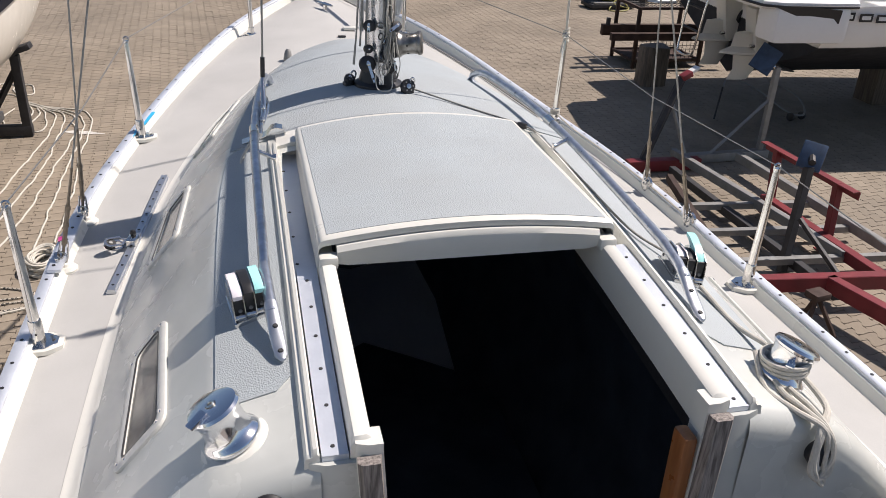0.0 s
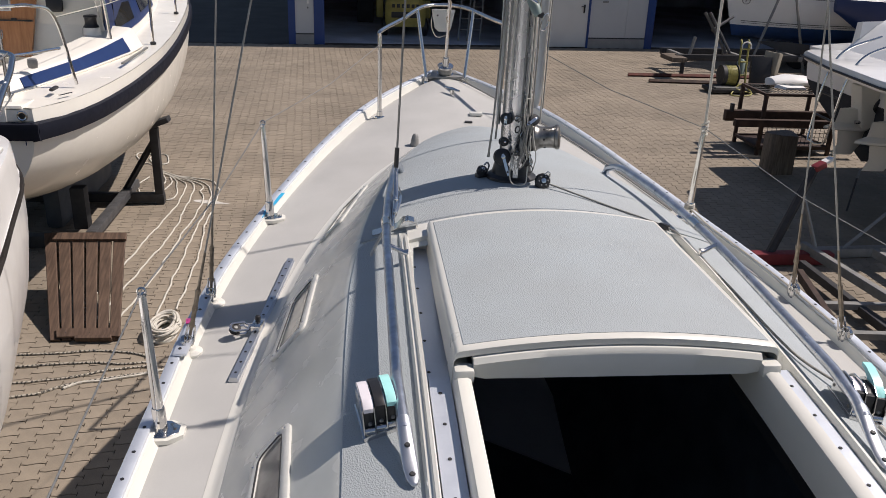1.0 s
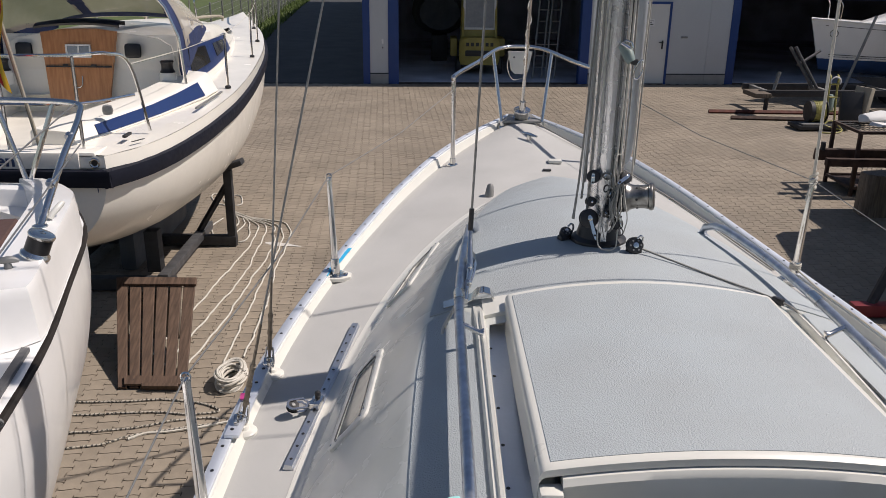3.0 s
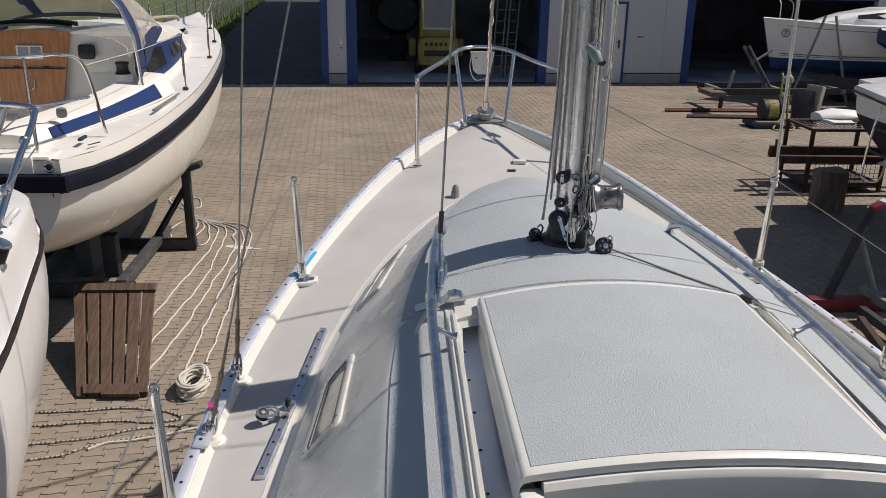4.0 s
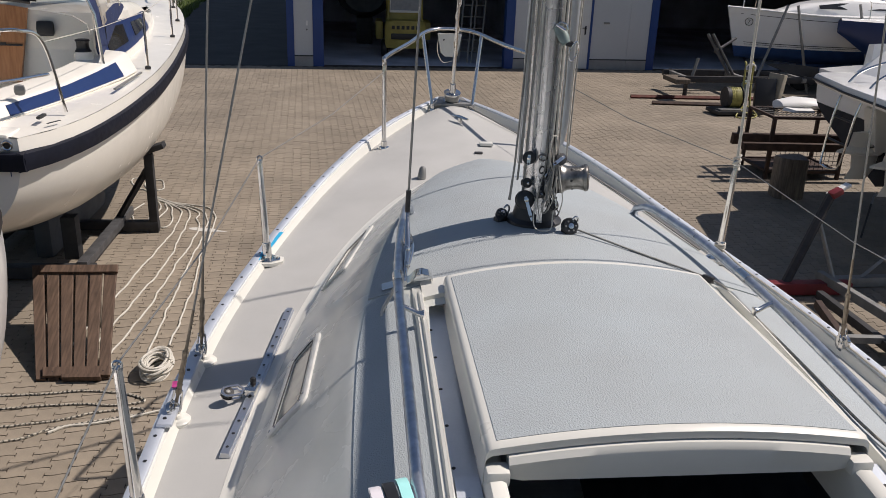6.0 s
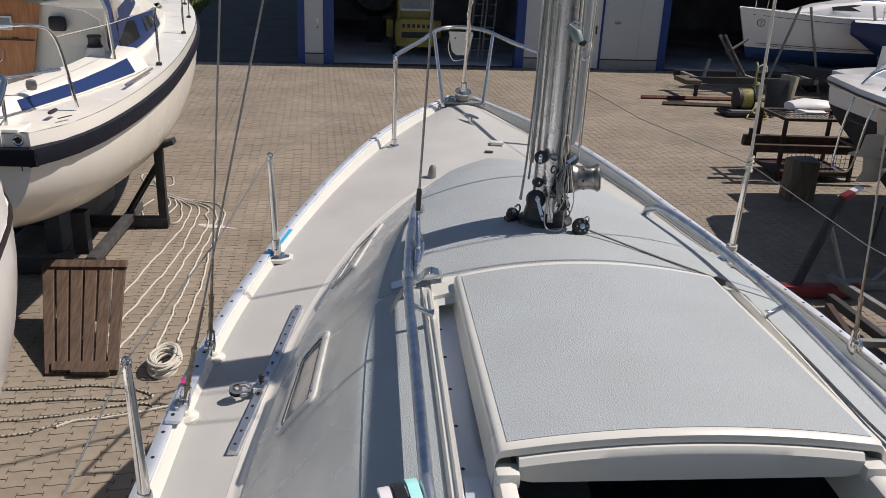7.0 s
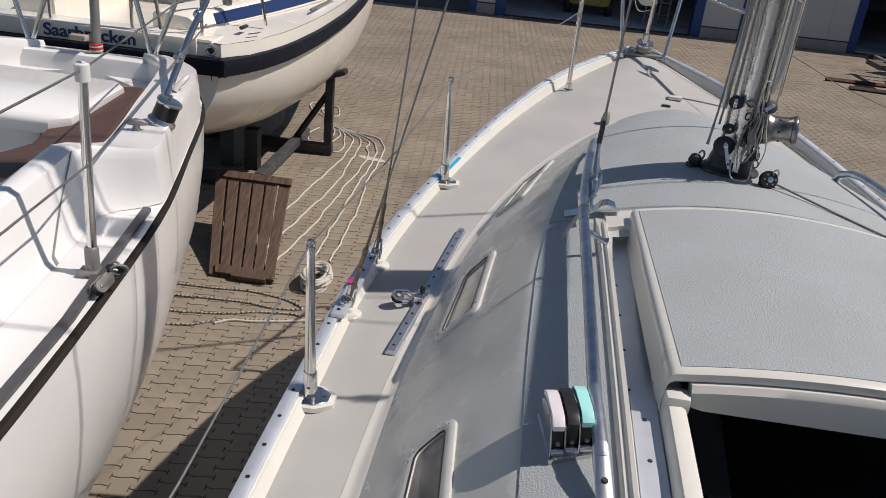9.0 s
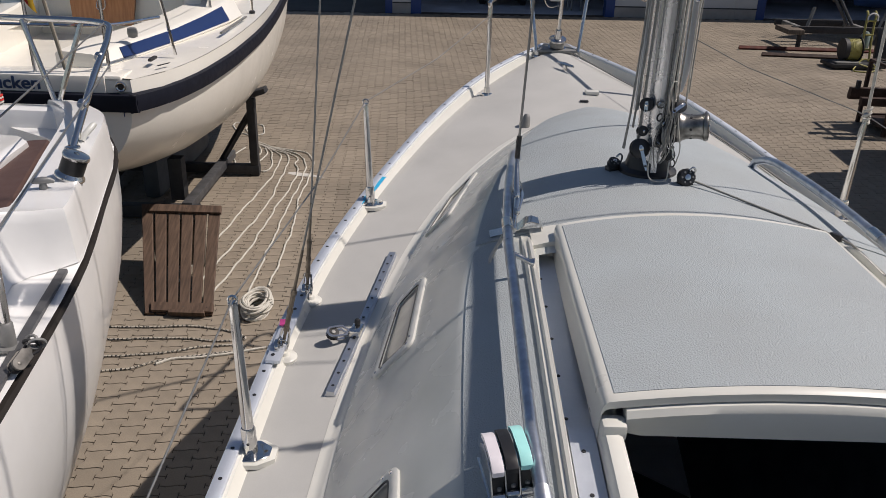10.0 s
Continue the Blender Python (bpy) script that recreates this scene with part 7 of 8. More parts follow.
for i, c in enumerate(([(-3.6, 5.93), (-2.95, 5.95), (-2.55, 5.98), (-2.28, 5.93), (-2.14, 5.82), (-2.38, 5.78), (-2.72, 5.80), (-3.5, 5.72)],
                       [(-3.4, 5.5), (-2.75, 5.57), (-2.42, 5.69), (-2.2, 5.73), (-2.12, 5.70), (-2.15, 5.65), (-2.32, 5.60), (-2.68, 5.48), (-2.9, 5.36), (-3.4, 5.28)])):
    ground_rope("ground_rope", c, 0.009, ROPE_F, "black and white flecked rope laid in bights on the paving", seed=20 + i, wob=0.002, kink=0.006)
ground_rope("ground_rope", [(-2.68, 5.44), (-2.58, 5.52), (-2.42, 5.54), (-2.22, 5.60), (-2.03, 5.68), (-1.93, 5.72)], 0.010, ROPE_W, "white spliced rope end on the paving", seed=30, wob=0.002, kink=0.004)
rd = random.Random(9)
b = bmesh.new()
for k in range(14):
    r0, z = rd.uniform(0.09, 0.155), 0.012 + 0.008 * k
    ox, oy = rd.uniform(-0.03, 0.03), rd.uniform(-0.03, 0.03)
    tube(b, [(-2.14 + 0.7 * ox + 0.74 * r0 * math.cos(t), 6.27 + oy + 1.25 * r0 * math.sin(t), z + 0.01 * math.sin(t * 2 + k)) for t in np.linspace(0, 6.2, 22)], 0.010, 6)
single("rope_coil", b, ROPE_W, "coil of white rope heaped on the paving", "rope coil", loc=(-2.15, 6.28, 0))
b = bmesh.new()
rd = random.Random(2)
splash = [(0.0, 0.25), (0.15, 0.6), (0.3, 1.0), (0.45, 0.9), (0.6, 0.75), (0.75, 0.35), (0.9, 0.22), (1.0, 0.1)]
up = [(-2.53 + 0.44 * u, 9.60 - 0.12 * u + 0.075 * w * rd.uniform(0.75, 1.2)) for u, w in splash]
low = [(-2.53 + 0.44 * u, 9.60 - 0.12 * u - 0.065 * w * rd.uniform(0.75, 1.2)) for u, w in splash[::-1]]
b.faces.new([b.verts.new((x, y, 0.0045)) for x, y in up + low])
single("paint_stain", b, material("white_spill", (0.62, 0.60, 0.56), 0.8, vary=0.15, scale=9), "whitish paint stain on the paving", "stain", smooth=False, loc=(-2.25, 9.68, 0))

# ---- motor boat on the starboard side, stern towards the yard ----
mb = thing("motor_boat", (7.5, 8.9, 0), "white motor boat with twin stern drives, chocked up on blocks", "motorboat")
dm = pose(4.95, 9.2, 0, 0, 0, -90 - 2)     # local y runs from the stern towards +x
dh = pose(4.95, 9.5, 0, 0, 0, -90 - 2)     # the hull itself is wider than its platform
# beam widened and bottom deepened to darken the ground beyond
d_hb = smooth_fn([0, 0.5, 3, 6, 8], [1.82, 1.90, 1.96, 1.7, 0.3])
d_sh = smooth_fn([0, 2, 8], [1.72, 1.86, 2.25])
d_kz = smooth_fn([0, 5, 8], [0.58, 0.60, 1.4])
DP = ((1.0, 0), (0.99, 0.2), (0.96, 0.36), (0.94, 0.40), (0.48, 0.72), (0.0, 1.0))
hull_of("hull", mb, dh @ pose(0, 0.62, 0), 7.4, d_hb, d_sh, d_kz, WHITE, "white hull with a dark stripe", 0.0, 0.385, prof=DP)
# the bottom is coloured black where deep shade lies under the hull
hull_of("hull_bottom", mb, dh @ pose(0, 0.62, 0), 7.4, d_hb, d_sh, d_kz, UNDERHULL_SHADE, "hull bottom, black for the shade beneath the boat", 0.38, 1.0, prof=DP)
for s in (-1, 1):
    b = bmesh.new()
    rings(b, [[dh @ Vector((s * (d_hb(max(y - 0.62, 0)) * (1 - 0.012 * h / 0.2) + (0.015 if y > 0.7 else 0.10)), y, d_sh(max(y - 0.62, 0)) + 0.03 - 0.10 * min(1, max(0, y - 0.3)) - h)) for h in (0.0, 0.14 * min(1, (y + 0.12) / 0.4))] for y in np.linspace(-0.10, 0.66, 12)], closed=False)
    part("hull_stripe", b, BLACK, mb, "dark stripe on the stern quarter")
for k in range(7):
    y = 0.78 + k * 0.19
    zc = d_sh(max(y - 0.62, 0)) + 0.03 - 0.10 * min(1, y - 0.3) - 0.07
    part("maker_bar", block(dh, (d_hb(max(y - 0.62, 0)) + 0.022, y, zc), (0.006, 0.155, 0.085)), BLACK, mb)
    part("maker_bar", block(dh, (d_hb(max(y - 0.62, 0)) + 0.026, y, zc), (0.004, 0.105, 0.040)), WHITEPAINT, mb)
part("quarter_moulding", block(dm, (1.41, 0.36, 1.55), (0.40, 0.86, 0.38), (0, 0, 0), 0.07), WHITE, mb, "white stern quarter moulding")
b = bmesh.new()
OUT = [(-1.20, 0.85), (-1.12, 0.10), (-0.98, -0.04), (0, -0.18), (1.10, -0.24), (1.48, -0.18), (1.58, 0.0), (1.60, 0.85)]
rings(b, [[dm @ Vector((x * k, y + (1 - k) * 0.4, z)) for x, y in OUT] for z, k in ((1.70, 0.965), (1.735, 1.0), (1.78, 1.0), (1.81, 0.97))])
part("swim_platform", b, WHITE, mb, "white swim platform")
part("platform_strip", T([dm @ Vector((x * 1.004, y - 0.006, 1.742)) for x, y in OUT], 0.014, 8), BLACK, mb, "black rubber strip round the platform")
b = bmesh.new()
rings(b, [[dm @ Vector((x, y, z)) for x in np.linspace(-1.2, 1.2, 9)] for y, z in ((0.55, 1.76), (0.95, 2.12), (1.05, 2.18), (2.2, 2.22), (3.4, 2.35))], closed=False)
g = bmesh.ops.extrude_face_region(b, geom=b.faces[:])
bmesh.ops.translate(b, vec=(0, 0, -0.12), verts=[v for v in g["geom"] if isinstance(v, bmesh.types.BMVert)])
part("after_deck", b, WHITE, mb, "white moulded after deck")
for s in (-1, 1):
    b = bmesh.new()
    rings(b, [[dm @ Vector((s * x, y, z)) for x, z in ((1.34, 1.76), (1.30, 2.10 + 0.05 * y), (1.18, 2.12 + 0.05 * y), (1.16, 1.78))] for y in (0.75, 1.2, 3.0, 5.0)])
    part("side_coaming", b, WHITE, mb)
part("engine_lid", block(dm, (0, 1.55, 2.24), (1.7, 0.9, 0.05), (4, 0, 0), 0.03), SCREEN_G, mb, "grey engine lid")
b = bmesh.new()
rings(b, [[dm @ Vector((x, y - 0.12 * x * x, z)) for x in np.linspace(-1.1, 1.1, 9)] for y, z in ((4.2, 2.3), (4.7, 2.75))], closed=False)
part("windscreen", b, SMOKE, mb, "smoked windscreen")
dv = dm @ pose(0, 0.36, 0.30) @ Matrix.Diagonal((0.86, 0.9, 0.88, 1))
for s in (-0.42, 0.42):
    sd = part("stern_drive", block(dv, (s, 0.28, 1.12), (0.30, 0.44, 0.62), (12, 0, 0), 0.05), CREAM, mb, "white stern drive leg")
    b = bmesh.new()
    rings(b, [[dv @ Vector((s + x * k, y0 + y * k2, z)) for x, y in ((0, -0.30), (0.07, -0.12), (0.08, 0.12), (0, 0.24), (-0.08, 0.12), (-0.07, -0.12))] for z, k, k2, y0 in ((1.05, 1.0, 1.0, 0.16), (0.86, 0.9, 0.9, 0.10), (0.80, 1.8, 1.25, 0.06), (0.77, 1.8, 1.25, 0.05), (0.74, 0.6, 0.7, 0.10), (0.55, 0.6, 0.6, 0.10), (0.40, 0.15, 0.55, 0.02))])
    part("drive_gearcase", b, CREAM, sd)
    for k in (-1, 1):
        part("drive_hose", T(curve_pts([dv @ Vector((s + 0.10 * k, 0.58, 1.35)), dv @ Vector((s + 0.17 * k, 0.36, 1.28)), dv @ Vector((s + 0.15 * k, 0.25, 1.08)), dv @ Vector((s + 0.10 * k, 0.45, 0.98))], 5), 0.022, 8), BLACK, sd)
    part("drive_ram", T([dv @ Vector((s + 0.12, 0.60, 0.92)), dv @ Vector((s + 0.10, 0.05, 0.88))], 0.025, 8), STEEL, sd)
part("trim_tab", block(dm, (1.0, 0.42, 0.98), (0.35, 0.3, 0.015), (-8, 0, 0), 0.004), DARKSTEEL, mb)
lm = dm @ pose(0.60, 0.22, 0.06)
ld = part("boarding_ladder", T(curve_pts([lm @ Vector((-0.50, 0.32, 2.02)), lm @ Vector((-0.50, -0.10, 1.84)), lm @ Vector((-0.50, -0.26, 1.5)), lm @ Vector((-0.50, -0.34, 0.92)), lm @ Vector((-0.58, -0.36, 0.81)), lm @ Vector((-0.80, -0.36, 0.79)), lm @ Vector((-0.90, -0.35, 0.88)), lm @ Vector((-0.94, -0.26, 1.5)), lm @ Vector((-0.94, -0.10, 1.84)), lm @ Vector((-0.94, 0.32, 2.02))], 6), 0.014, 8), STEEL, mb, "folded-down stainless boarding ladder")
for z in (1.1, 1.36, 1.62):
    part("ladder_rung", T([lm @ Vector((-0.50, -0.26 - (1.5 - z) * 0.12, z)), lm @ Vector((-0.94, -0.26 - (1.5 - z) * 0.12, z))], 0.016, 8), BLACK, ld)
for y in (3.3, 6.0):
    single("keel_block", block(dm, (-0.75, y, 0.42), (0.42, 0.42, 0.84), (0, 0, 0), 0.02), STUMP, "weathered wooden keel block under the motor boat", "timber block", "blocks under the motor boat", loc=tuple(dm @ Vector((-0.75, y, 0))))

# chopping-block of timber beside the stern
b = bmesh.new()
rd = random.Random(4)
rings(b, [[(5.30 + 0.20 * k * math.copysign(abs(math.cos(a)) ** 0.45, math.cos(a)) + 0.008 * math.sin(5 * a), 10.98 + 0.17 * k * math.copysign(abs(math.sin(a)) ** 0.45, math.sin(a)), z + 0.012 * math.sin(2 * a) * (z > 0.3)) for a in np.linspace(0, 6.05, 28)] for z, k in ((0, 1.02), (0.2, 1.0), (0.545, 0.99), (0.56, 0.95))])
single("timber_block", b, STUMP, "upright weathered timber block", "timber block", loc=(5.3, 10.95, 0))

# support stands near the motor boat
st = thing("boat_stand", (3.9, 7.85, 0), "dark slanting boat stand with a red clamp head", "boat stand")
part("stand_foot", B((3.83, 7.62, 0.08), (0.85, 0.12, 0.12), (0, 0, 0), 0.008), RED, st, "red steel foot")
part("stand_post", T([(3.60, 7.65, 0.12), (4.02, 7.86, 0.96)], 0.045, 6), DARKSTEEL, st)
part("stand_brace", T([(4.10, 7.64, 0.12), (3.92, 7.80, 0.70)], 0.022, 6), GREYSTEEL, st)
part("stand_head", B((4.10, 7.88, 1.01), (0.24, 0.08, 0.03), (0, -25, 10), 0.006), WHITEPAINT, st, "worn white pad")
part("stand_clamp", B((4.05, 7.84, 0.99), (0.12, 0.09, 0.06), (0, -25, 10), 0.01), RED, st, "red clamp")
s2 = thing("boat_stand", (5.1, 7.9, 0), "grey steel boat stand with a tilted pad", "boat stand")
part("stand_foot", B((4.72, 7.83, 0.06), (1.05, 0.10, 0.10), (0, 0, 3), 0.008), GREYSTEEL, s2)
part("stand_post", B((5.14, 7.85, 0.53), (0.06, 0.06, 1.06), (0, 0, 0), 0.006), GREYSTEEL, s2)
part("stand_brace", T([(4.50, 7.82, 0.10), (5.12, 7.86, 0.68)], 0.022, 4), GREYSTEEL, s2)
part("stand_pad", B((5.02, 7.92, 1.13), (0.30, 0.24, 0.03), (38, -48, 20), 0.006), PADBLUE, s2, "dull grey pad")
part("stand_screw", T([(5.14, 7.86, 1.03), (5.06, 7.90, 1.11)], 0.02, 8), STEEL, s2)
# creeper trolley lying in the shade
tr = thing("folding_trolley", (6.0, 9.2, 0), "folded tube trolley lying in the shade", "trolley")
part("trolley_frame", T(curve_pts([(5.45, 9.3, 0.42), (5.65, 9.5, 0.48), (6.0, 9.4, 0.36), (6.35, 9.15, 0.12), (6.55, 9.05, 0.10), (6.6, 9.3, 0.25), (6.3, 9.6, 0.42)], 6), 0.012, 7), GREYSTEEL, tr)
for x, y in ((6.40, 9.1), (6.60, 9.15)):
    part("trolley_wheel", L([(0.03, -0.02), (0.055, -0.012), (0.055, 0.012), (0.03, 0.02)], (x, y, 0.055), (1, 0.3, 0), 16), BLACK, tr)
part("trolley_leg", T([(5.45, 9.3, 0.42), (5.40, 9.28, 0.0)], 0.012, 7), DARKSTEEL, tr)

# empty red cradle and its rails alongside
rc = thing("red_cradle", (3.9, 5.6, 0), "empty red and grey steel boat cradle on the paving", "cradle")
def bar(name, a, c, w, h, mat, label=""):
    a, c = Vector(a), Vector(c)
    d = (c - a).normalized()
    n = d.cross(Vector((0, 0, 1))).normalized() if abs(d.z) < 0.9 else Vector((1, 0, 0))
    u = n.cross(d).normalized()
    bm2 = bmesh.new()
    rings(bm2, [[p + n * x * w / 2 + u * z * h / 2 for x, z in ((-1, -0.9), (-0.9, -1), (0.9, -1), (1, -0.9), (1, 0.9), (0.9, 1), (-0.9, 1), (-1, 0.9))] for p in (a, c)])
    return part(name, bm2, mat, rc, label, smooth=False)
bar("long_rail", (4.00, 7.75, 0.16), (4.27, 5.2, 0.16), 0.07, 0.09, GREYSTEEL, "grey long rail")
bar("long_rail", (3.60, 7.05, 0.16), (3.05, 4.75, 0.16), 0.06, 0.08, RUST, "rusty long rail")
bar("long_rail", (4.68, 7.55, 0.16), (4.80, 4.0, 0.16), 0.07, 0.09, GREYSTEEL)
bar("long_rail", (3.82, 7.4, 0.10), (3.85, 4.7, 0.10), 0.07, 0.08, DARKSTEEL)
for y in (6.42, 5.86, 5.30):
    bar("cross_rail", (3.36 - (6.42 - y) * 0.18, y, 0.13), (4.82, y - 0.12, 0.13), 0.06, 0.06, GREYSTEEL)
bar("red_beam", (3.05, 4.76, 0.24), (4.75, 4.60, 0.24), 0.09, 0.12, RED, "red beam")
bar("red_beam", (3.72, 4.68, 0.24), (4.05, 3.30, 0.24), 0.09, 0.12, RED)
bar("red_beam", (4.28, 6.42, 0.16), (4.32, 4.7, 0.16), 0.09, 0.10, RED)
bar("red_beam", (4.24, 6.55, 0.695), (4.33, 5.33, 0.675), 0.075, 0.012, RED, "red top beam of angle steel")
bar("red_beam", (4.275, 6.55, 0.66), (4.365, 5.33, 0.64), 0.010, 0.07, RED)
for y, x in ((6.36, 4.27), (5.55, 4.32)):
    bar("red_post", (x + 0.05, y, 0.02), (x, y, 0.685), 0.065, 0.065, RED)
    bar("post_flange", (x + 0.05, y - 0.07, 0.03), (x + 0.05, y + 0.07, 0.03), 0.14, 0.012, RED)
bar("prop_pole", (3.76, 5.28, 0.02), (3.90, 5.44, 0.88), 0.065, 0.065, DARKSTEEL, "dark prop pole")
bar("prop_brace", (3.95, 4.75, 0.15), (3.80, 5.27, 0.5), 0.035, 0.035, DARKSTEEL)
part("prop_pad", B((3.95, 5.50, 0.95), (0.19, 0.05, 0.23), (-30, 8, -38), 0.01), PADBLUE, rc, "blue rubber-faced pad")
part("prop_bolt", T([(3.95, 5.50, 0.95), (3.91, 5.43, 0.92)], 0.03, 8), DARKSTEEL, rc)
for dx, dy in ((-0.14, -0.1), (0.14, -0.1), (0.0, 0.15)):
    part("tripod_leg", T([(3.42 + dx, 4.40 + dy, 0.0), (3.42, 4.42, 0.30)], 0.018, 6), RUST, rc, "rusty tripod leg")
part("tripod_head", B((3.42, 4.42, 0.31), (0.14, 0.12, 0.05), (0, 0, 10), 0.008), RUST, rc)

# steel cage pallet with the old rails, white float on top
cg = thing("cage_pallet", (5.9, 12.2, 0), "rusty wire cage pallet loaded with steel rails", "pallet cage")
for x in (5.42, 6.55):
    for y in (11.85, 12.65):
        part("cage_post", B((x, y, 0.46), (0.05, 0.05, 0.92), (0, 0, 0), 0.004), RUST, cg)
for z in (0.12, 0.92):
    for y in (11.85, 12.65):
        part("cage_rail", B((5.985, y, z), (1.18, 0.04, 0.04), (0, 0, 0), 0.004), RUST, cg)
    for x in (5.42, 6.55):
        part("cage_rail", B((x, 12.25, z), (0.04, 0.8, 0.04), (0, 0, 0), 0.004), RUST, cg)
b = bmesh.new()
for k in range(16):
    x = 5.46 + k * 0.07
    tube(b, [(x, 11.85, 0.12), (x, 11.85, 0.5)], 0.004, 4)
    tube(b, [(x, 11.85, 0.93), (x, 12.65, 0.93)], 0.004, 4)
for k in range(6):
    tube(b, [(5.44, 11.85, 0.14 + k * 0.07), (6.53, 11.85, 0.14 + k * 0.07)], 0.004, 4)
    tube(b, [(5.44, 11.9 + k * 0.14, 0.935), (6.53, 11.9 + k * 0.14, 0.935)], 0.004, 4)
part("cage_mesh", b, DARKSTEEL, cg, "wire mesh")
part("cage_floor", B((5.985, 12.25, 0.10), (1.1, 0.78, 0.03)), RUST, cg)
for y, z, x0 in ((11.72, 0.52, 4.95), (11.98, 0.60, 4.90), (12.2, 0.50, 5.0)):
    part("stored_rail", B((x0 + 1.1, y, z), (2.2, 0.10, 0.11), (0, 0, -2), 0.006), RUST, cg, "rusty steel rail")
part("rail_lug", B((4.98, 11.98, 0.70), (0.05, 0.06, 0.12), (0, 0, 0), 0.006), DARKSTEEL, cg)
b = bmesh.new()
rings(b, [[(5.66 + t * 1.02, 12.40 + w * math.cos(a) - 0.05 * t, 0.968 + h * (0.5 + 0.5 * math.sin(a))) for a in np.linspace(0, 5.9, 16)] for t, w, h in ((0, 0.05, 0.03), (0.05, 0.17, 0.11), (0.3, 0.22, 0.17), (0.6, 0.20, 0.15), (0.85, 0.13, 0.09), (1.0, 0.06, 0.05))])
rings(b, [[(5.70 + u, 12.22 - 0.16 * k, 0.962 + h) for u, h in ((0.0 + 0.10 * k, 0.0), (0.46 - 0.02 * k, 0.0), (0.44 - 0.02 * k, 0.05 - 0.02 * k), (0.03 + 0.10 * k, 0.05 - 0.02 * k))] for k in (0.0, 0.5, 1.0)])
single("white_float", b, WHITEPAINT, "white moulded float lying on the cage", "float", loc=(6.1, 12.35, 0.95))

# hose cart with yellow hose, boards and old beams in front of the hall
hc = thing("hose_cart", (7.3, 17.0, 0), "hose cart with coiled yellow hose on a pallet", "hose cart")
part("cart_base", B((7.15, 16.80, 0.07), (1.05, 0.55, 0.08), (0, 0, 4), 0.02), DARKSTEEL, hc)
part("cart_tray", B((6.95, 16.62, 0.13), (0.5, 0.18, 0.03), (0, 0, 4), 0.01), GREYSTEEL, hc)
b = T([(6.98 + 0.0035 * t, 16.85 + 0.20 * math.cos(t), 0.34 + 0.20 * math.sin(t)) for t in np.linspace(0, 63, 210)], 0.014, 6)
part("hose_coil", b, HOSE, hc, "coiled yellow hose")
part("reel_core", T([(6.90, 16.85, 0.34), (7.0, 16.85, 0.34)], 0.21, 16), DARKSTEEL, hc)
part("reel_flange", L([(0.02, 0), (0.235, 0.004), (0.235, 0.016), (0.02, 0.02)], (7.21, 16.85, 0.34), (1, 0, 0), 20), DARKSTEEL, hc)
for x in (7.29, 7.45):
    part("cart_upright", T(curve_pts([(x, 16.80, 0.12), (x - 0.02, 16.84, 0.45), (x - 0.01, 16.90, 0.80), (x + 0.01, 16.94, 0.98), (x + 0.02, 17.02, 1.04)], 5), 0.022, 8), HOSE, hc, "yellow-green bent tube frame")
for z in (0.34, 0.62, 0.88):
    part("cart_rung", T([(7.28, 16.86, z), (7.45, 16.86, z)], 0.018, 8), HOSE, hc)
part("cart_tank", L([(0.05, 0), (0.085, 0.03), (0.085, 0.30), (0.04, 0.36)], (7.37, 16.98, 0.30), (0, 0, 1), 16), SAGE, hc, "grey-green tank of the cart")
part("cart_handle", T(curve_pts([(7.30, 16.86, 0.86), (7.28, 16.86, 0.96), (7.36, 16.86, 1.02), (7.46, 16.86, 0.98), (7.47, 16.86, 0.88)], 6), 0.014, 8), WHITEPAINT, hc, "white bent handle")
part("loose_hose", T(curve_pts([(7.2, 16.65, 0.12), (7.0, 16.4, 0.02), (7.25, 16.3, 0.02), (7.45, 16.45, 0.05), (7.3, 16.6, 0.2), (7.15, 16.55, 0.12), (7.5, 16.5, 0.03)], 6), 0.014, 6), HOSE, hc, "loose end of yellow hose")
bd = thing("board_stack", (7.9, 16.95, 0), "dark and pale boards leaning together", "boards")
part("dark_board", B((7.78, 16.9, 0.36), (0.42, 0.10, 0.72), (-12, 0, -8), 0.01), BLACK, bd)
part("pale_board", B((8.02, 17.0, 0.40), (0.10, 0.40, 0.82), (0, 8, 20), 0.01), CORK, bd)
for i, (a, c, mt) in enumerate((((5.45, 18.44, 0.035), (8.3, 18.40, 0.035), REDRUST), ((5.70, 17.73, 0.035), (7.3, 17.60, 0.035), RUST))):
    b = bmesh.new()
    tube(b, [a, c], 0.048, 4)
    single("steel_beam", b, mt, "old steel beam lying on the paving", "beam", "beams in front of the hall", loc=a)
# flat trailer
fx2 = thing("flat_trailer", (9.3, 19.2, 0), "dark steel boat trailer in front of the hall", "trailer")
for y in (18.65, 19.65):
    part("trailer_rail", B((9.65, y + 0.1, 0.42), (6.2, 0.10, 0.14), (0, 0, 3), 0.008), DARKSTEEL, fx2)
for x in (7.0, 8.4, 9.8, 11.2, 12.6):
    part("trailer_cross", B((x - 0.25, 19.2, 0.42), (0.10, 1.1, 0.10), (0, 0, 3), 0.008), GREYSTEEL, fx2)
part("trailer_nose", B((6.5, 18.55, 0.42), (0.35, 0.7, 0.10), (0, 0, 3), 0.01), STUMP, fx2)
part("trailer_leg", T([(6.75, 18.6, 0.40), (6.75, 18.6, 0.0)], 0.05, 8), DARKSTEEL, fx2)
part("winch_post", T([(7.0, 18.9, 0.45), (7.08, 18.9, 0.85)], 0.04, 8), GREYSTEEL, fx2)
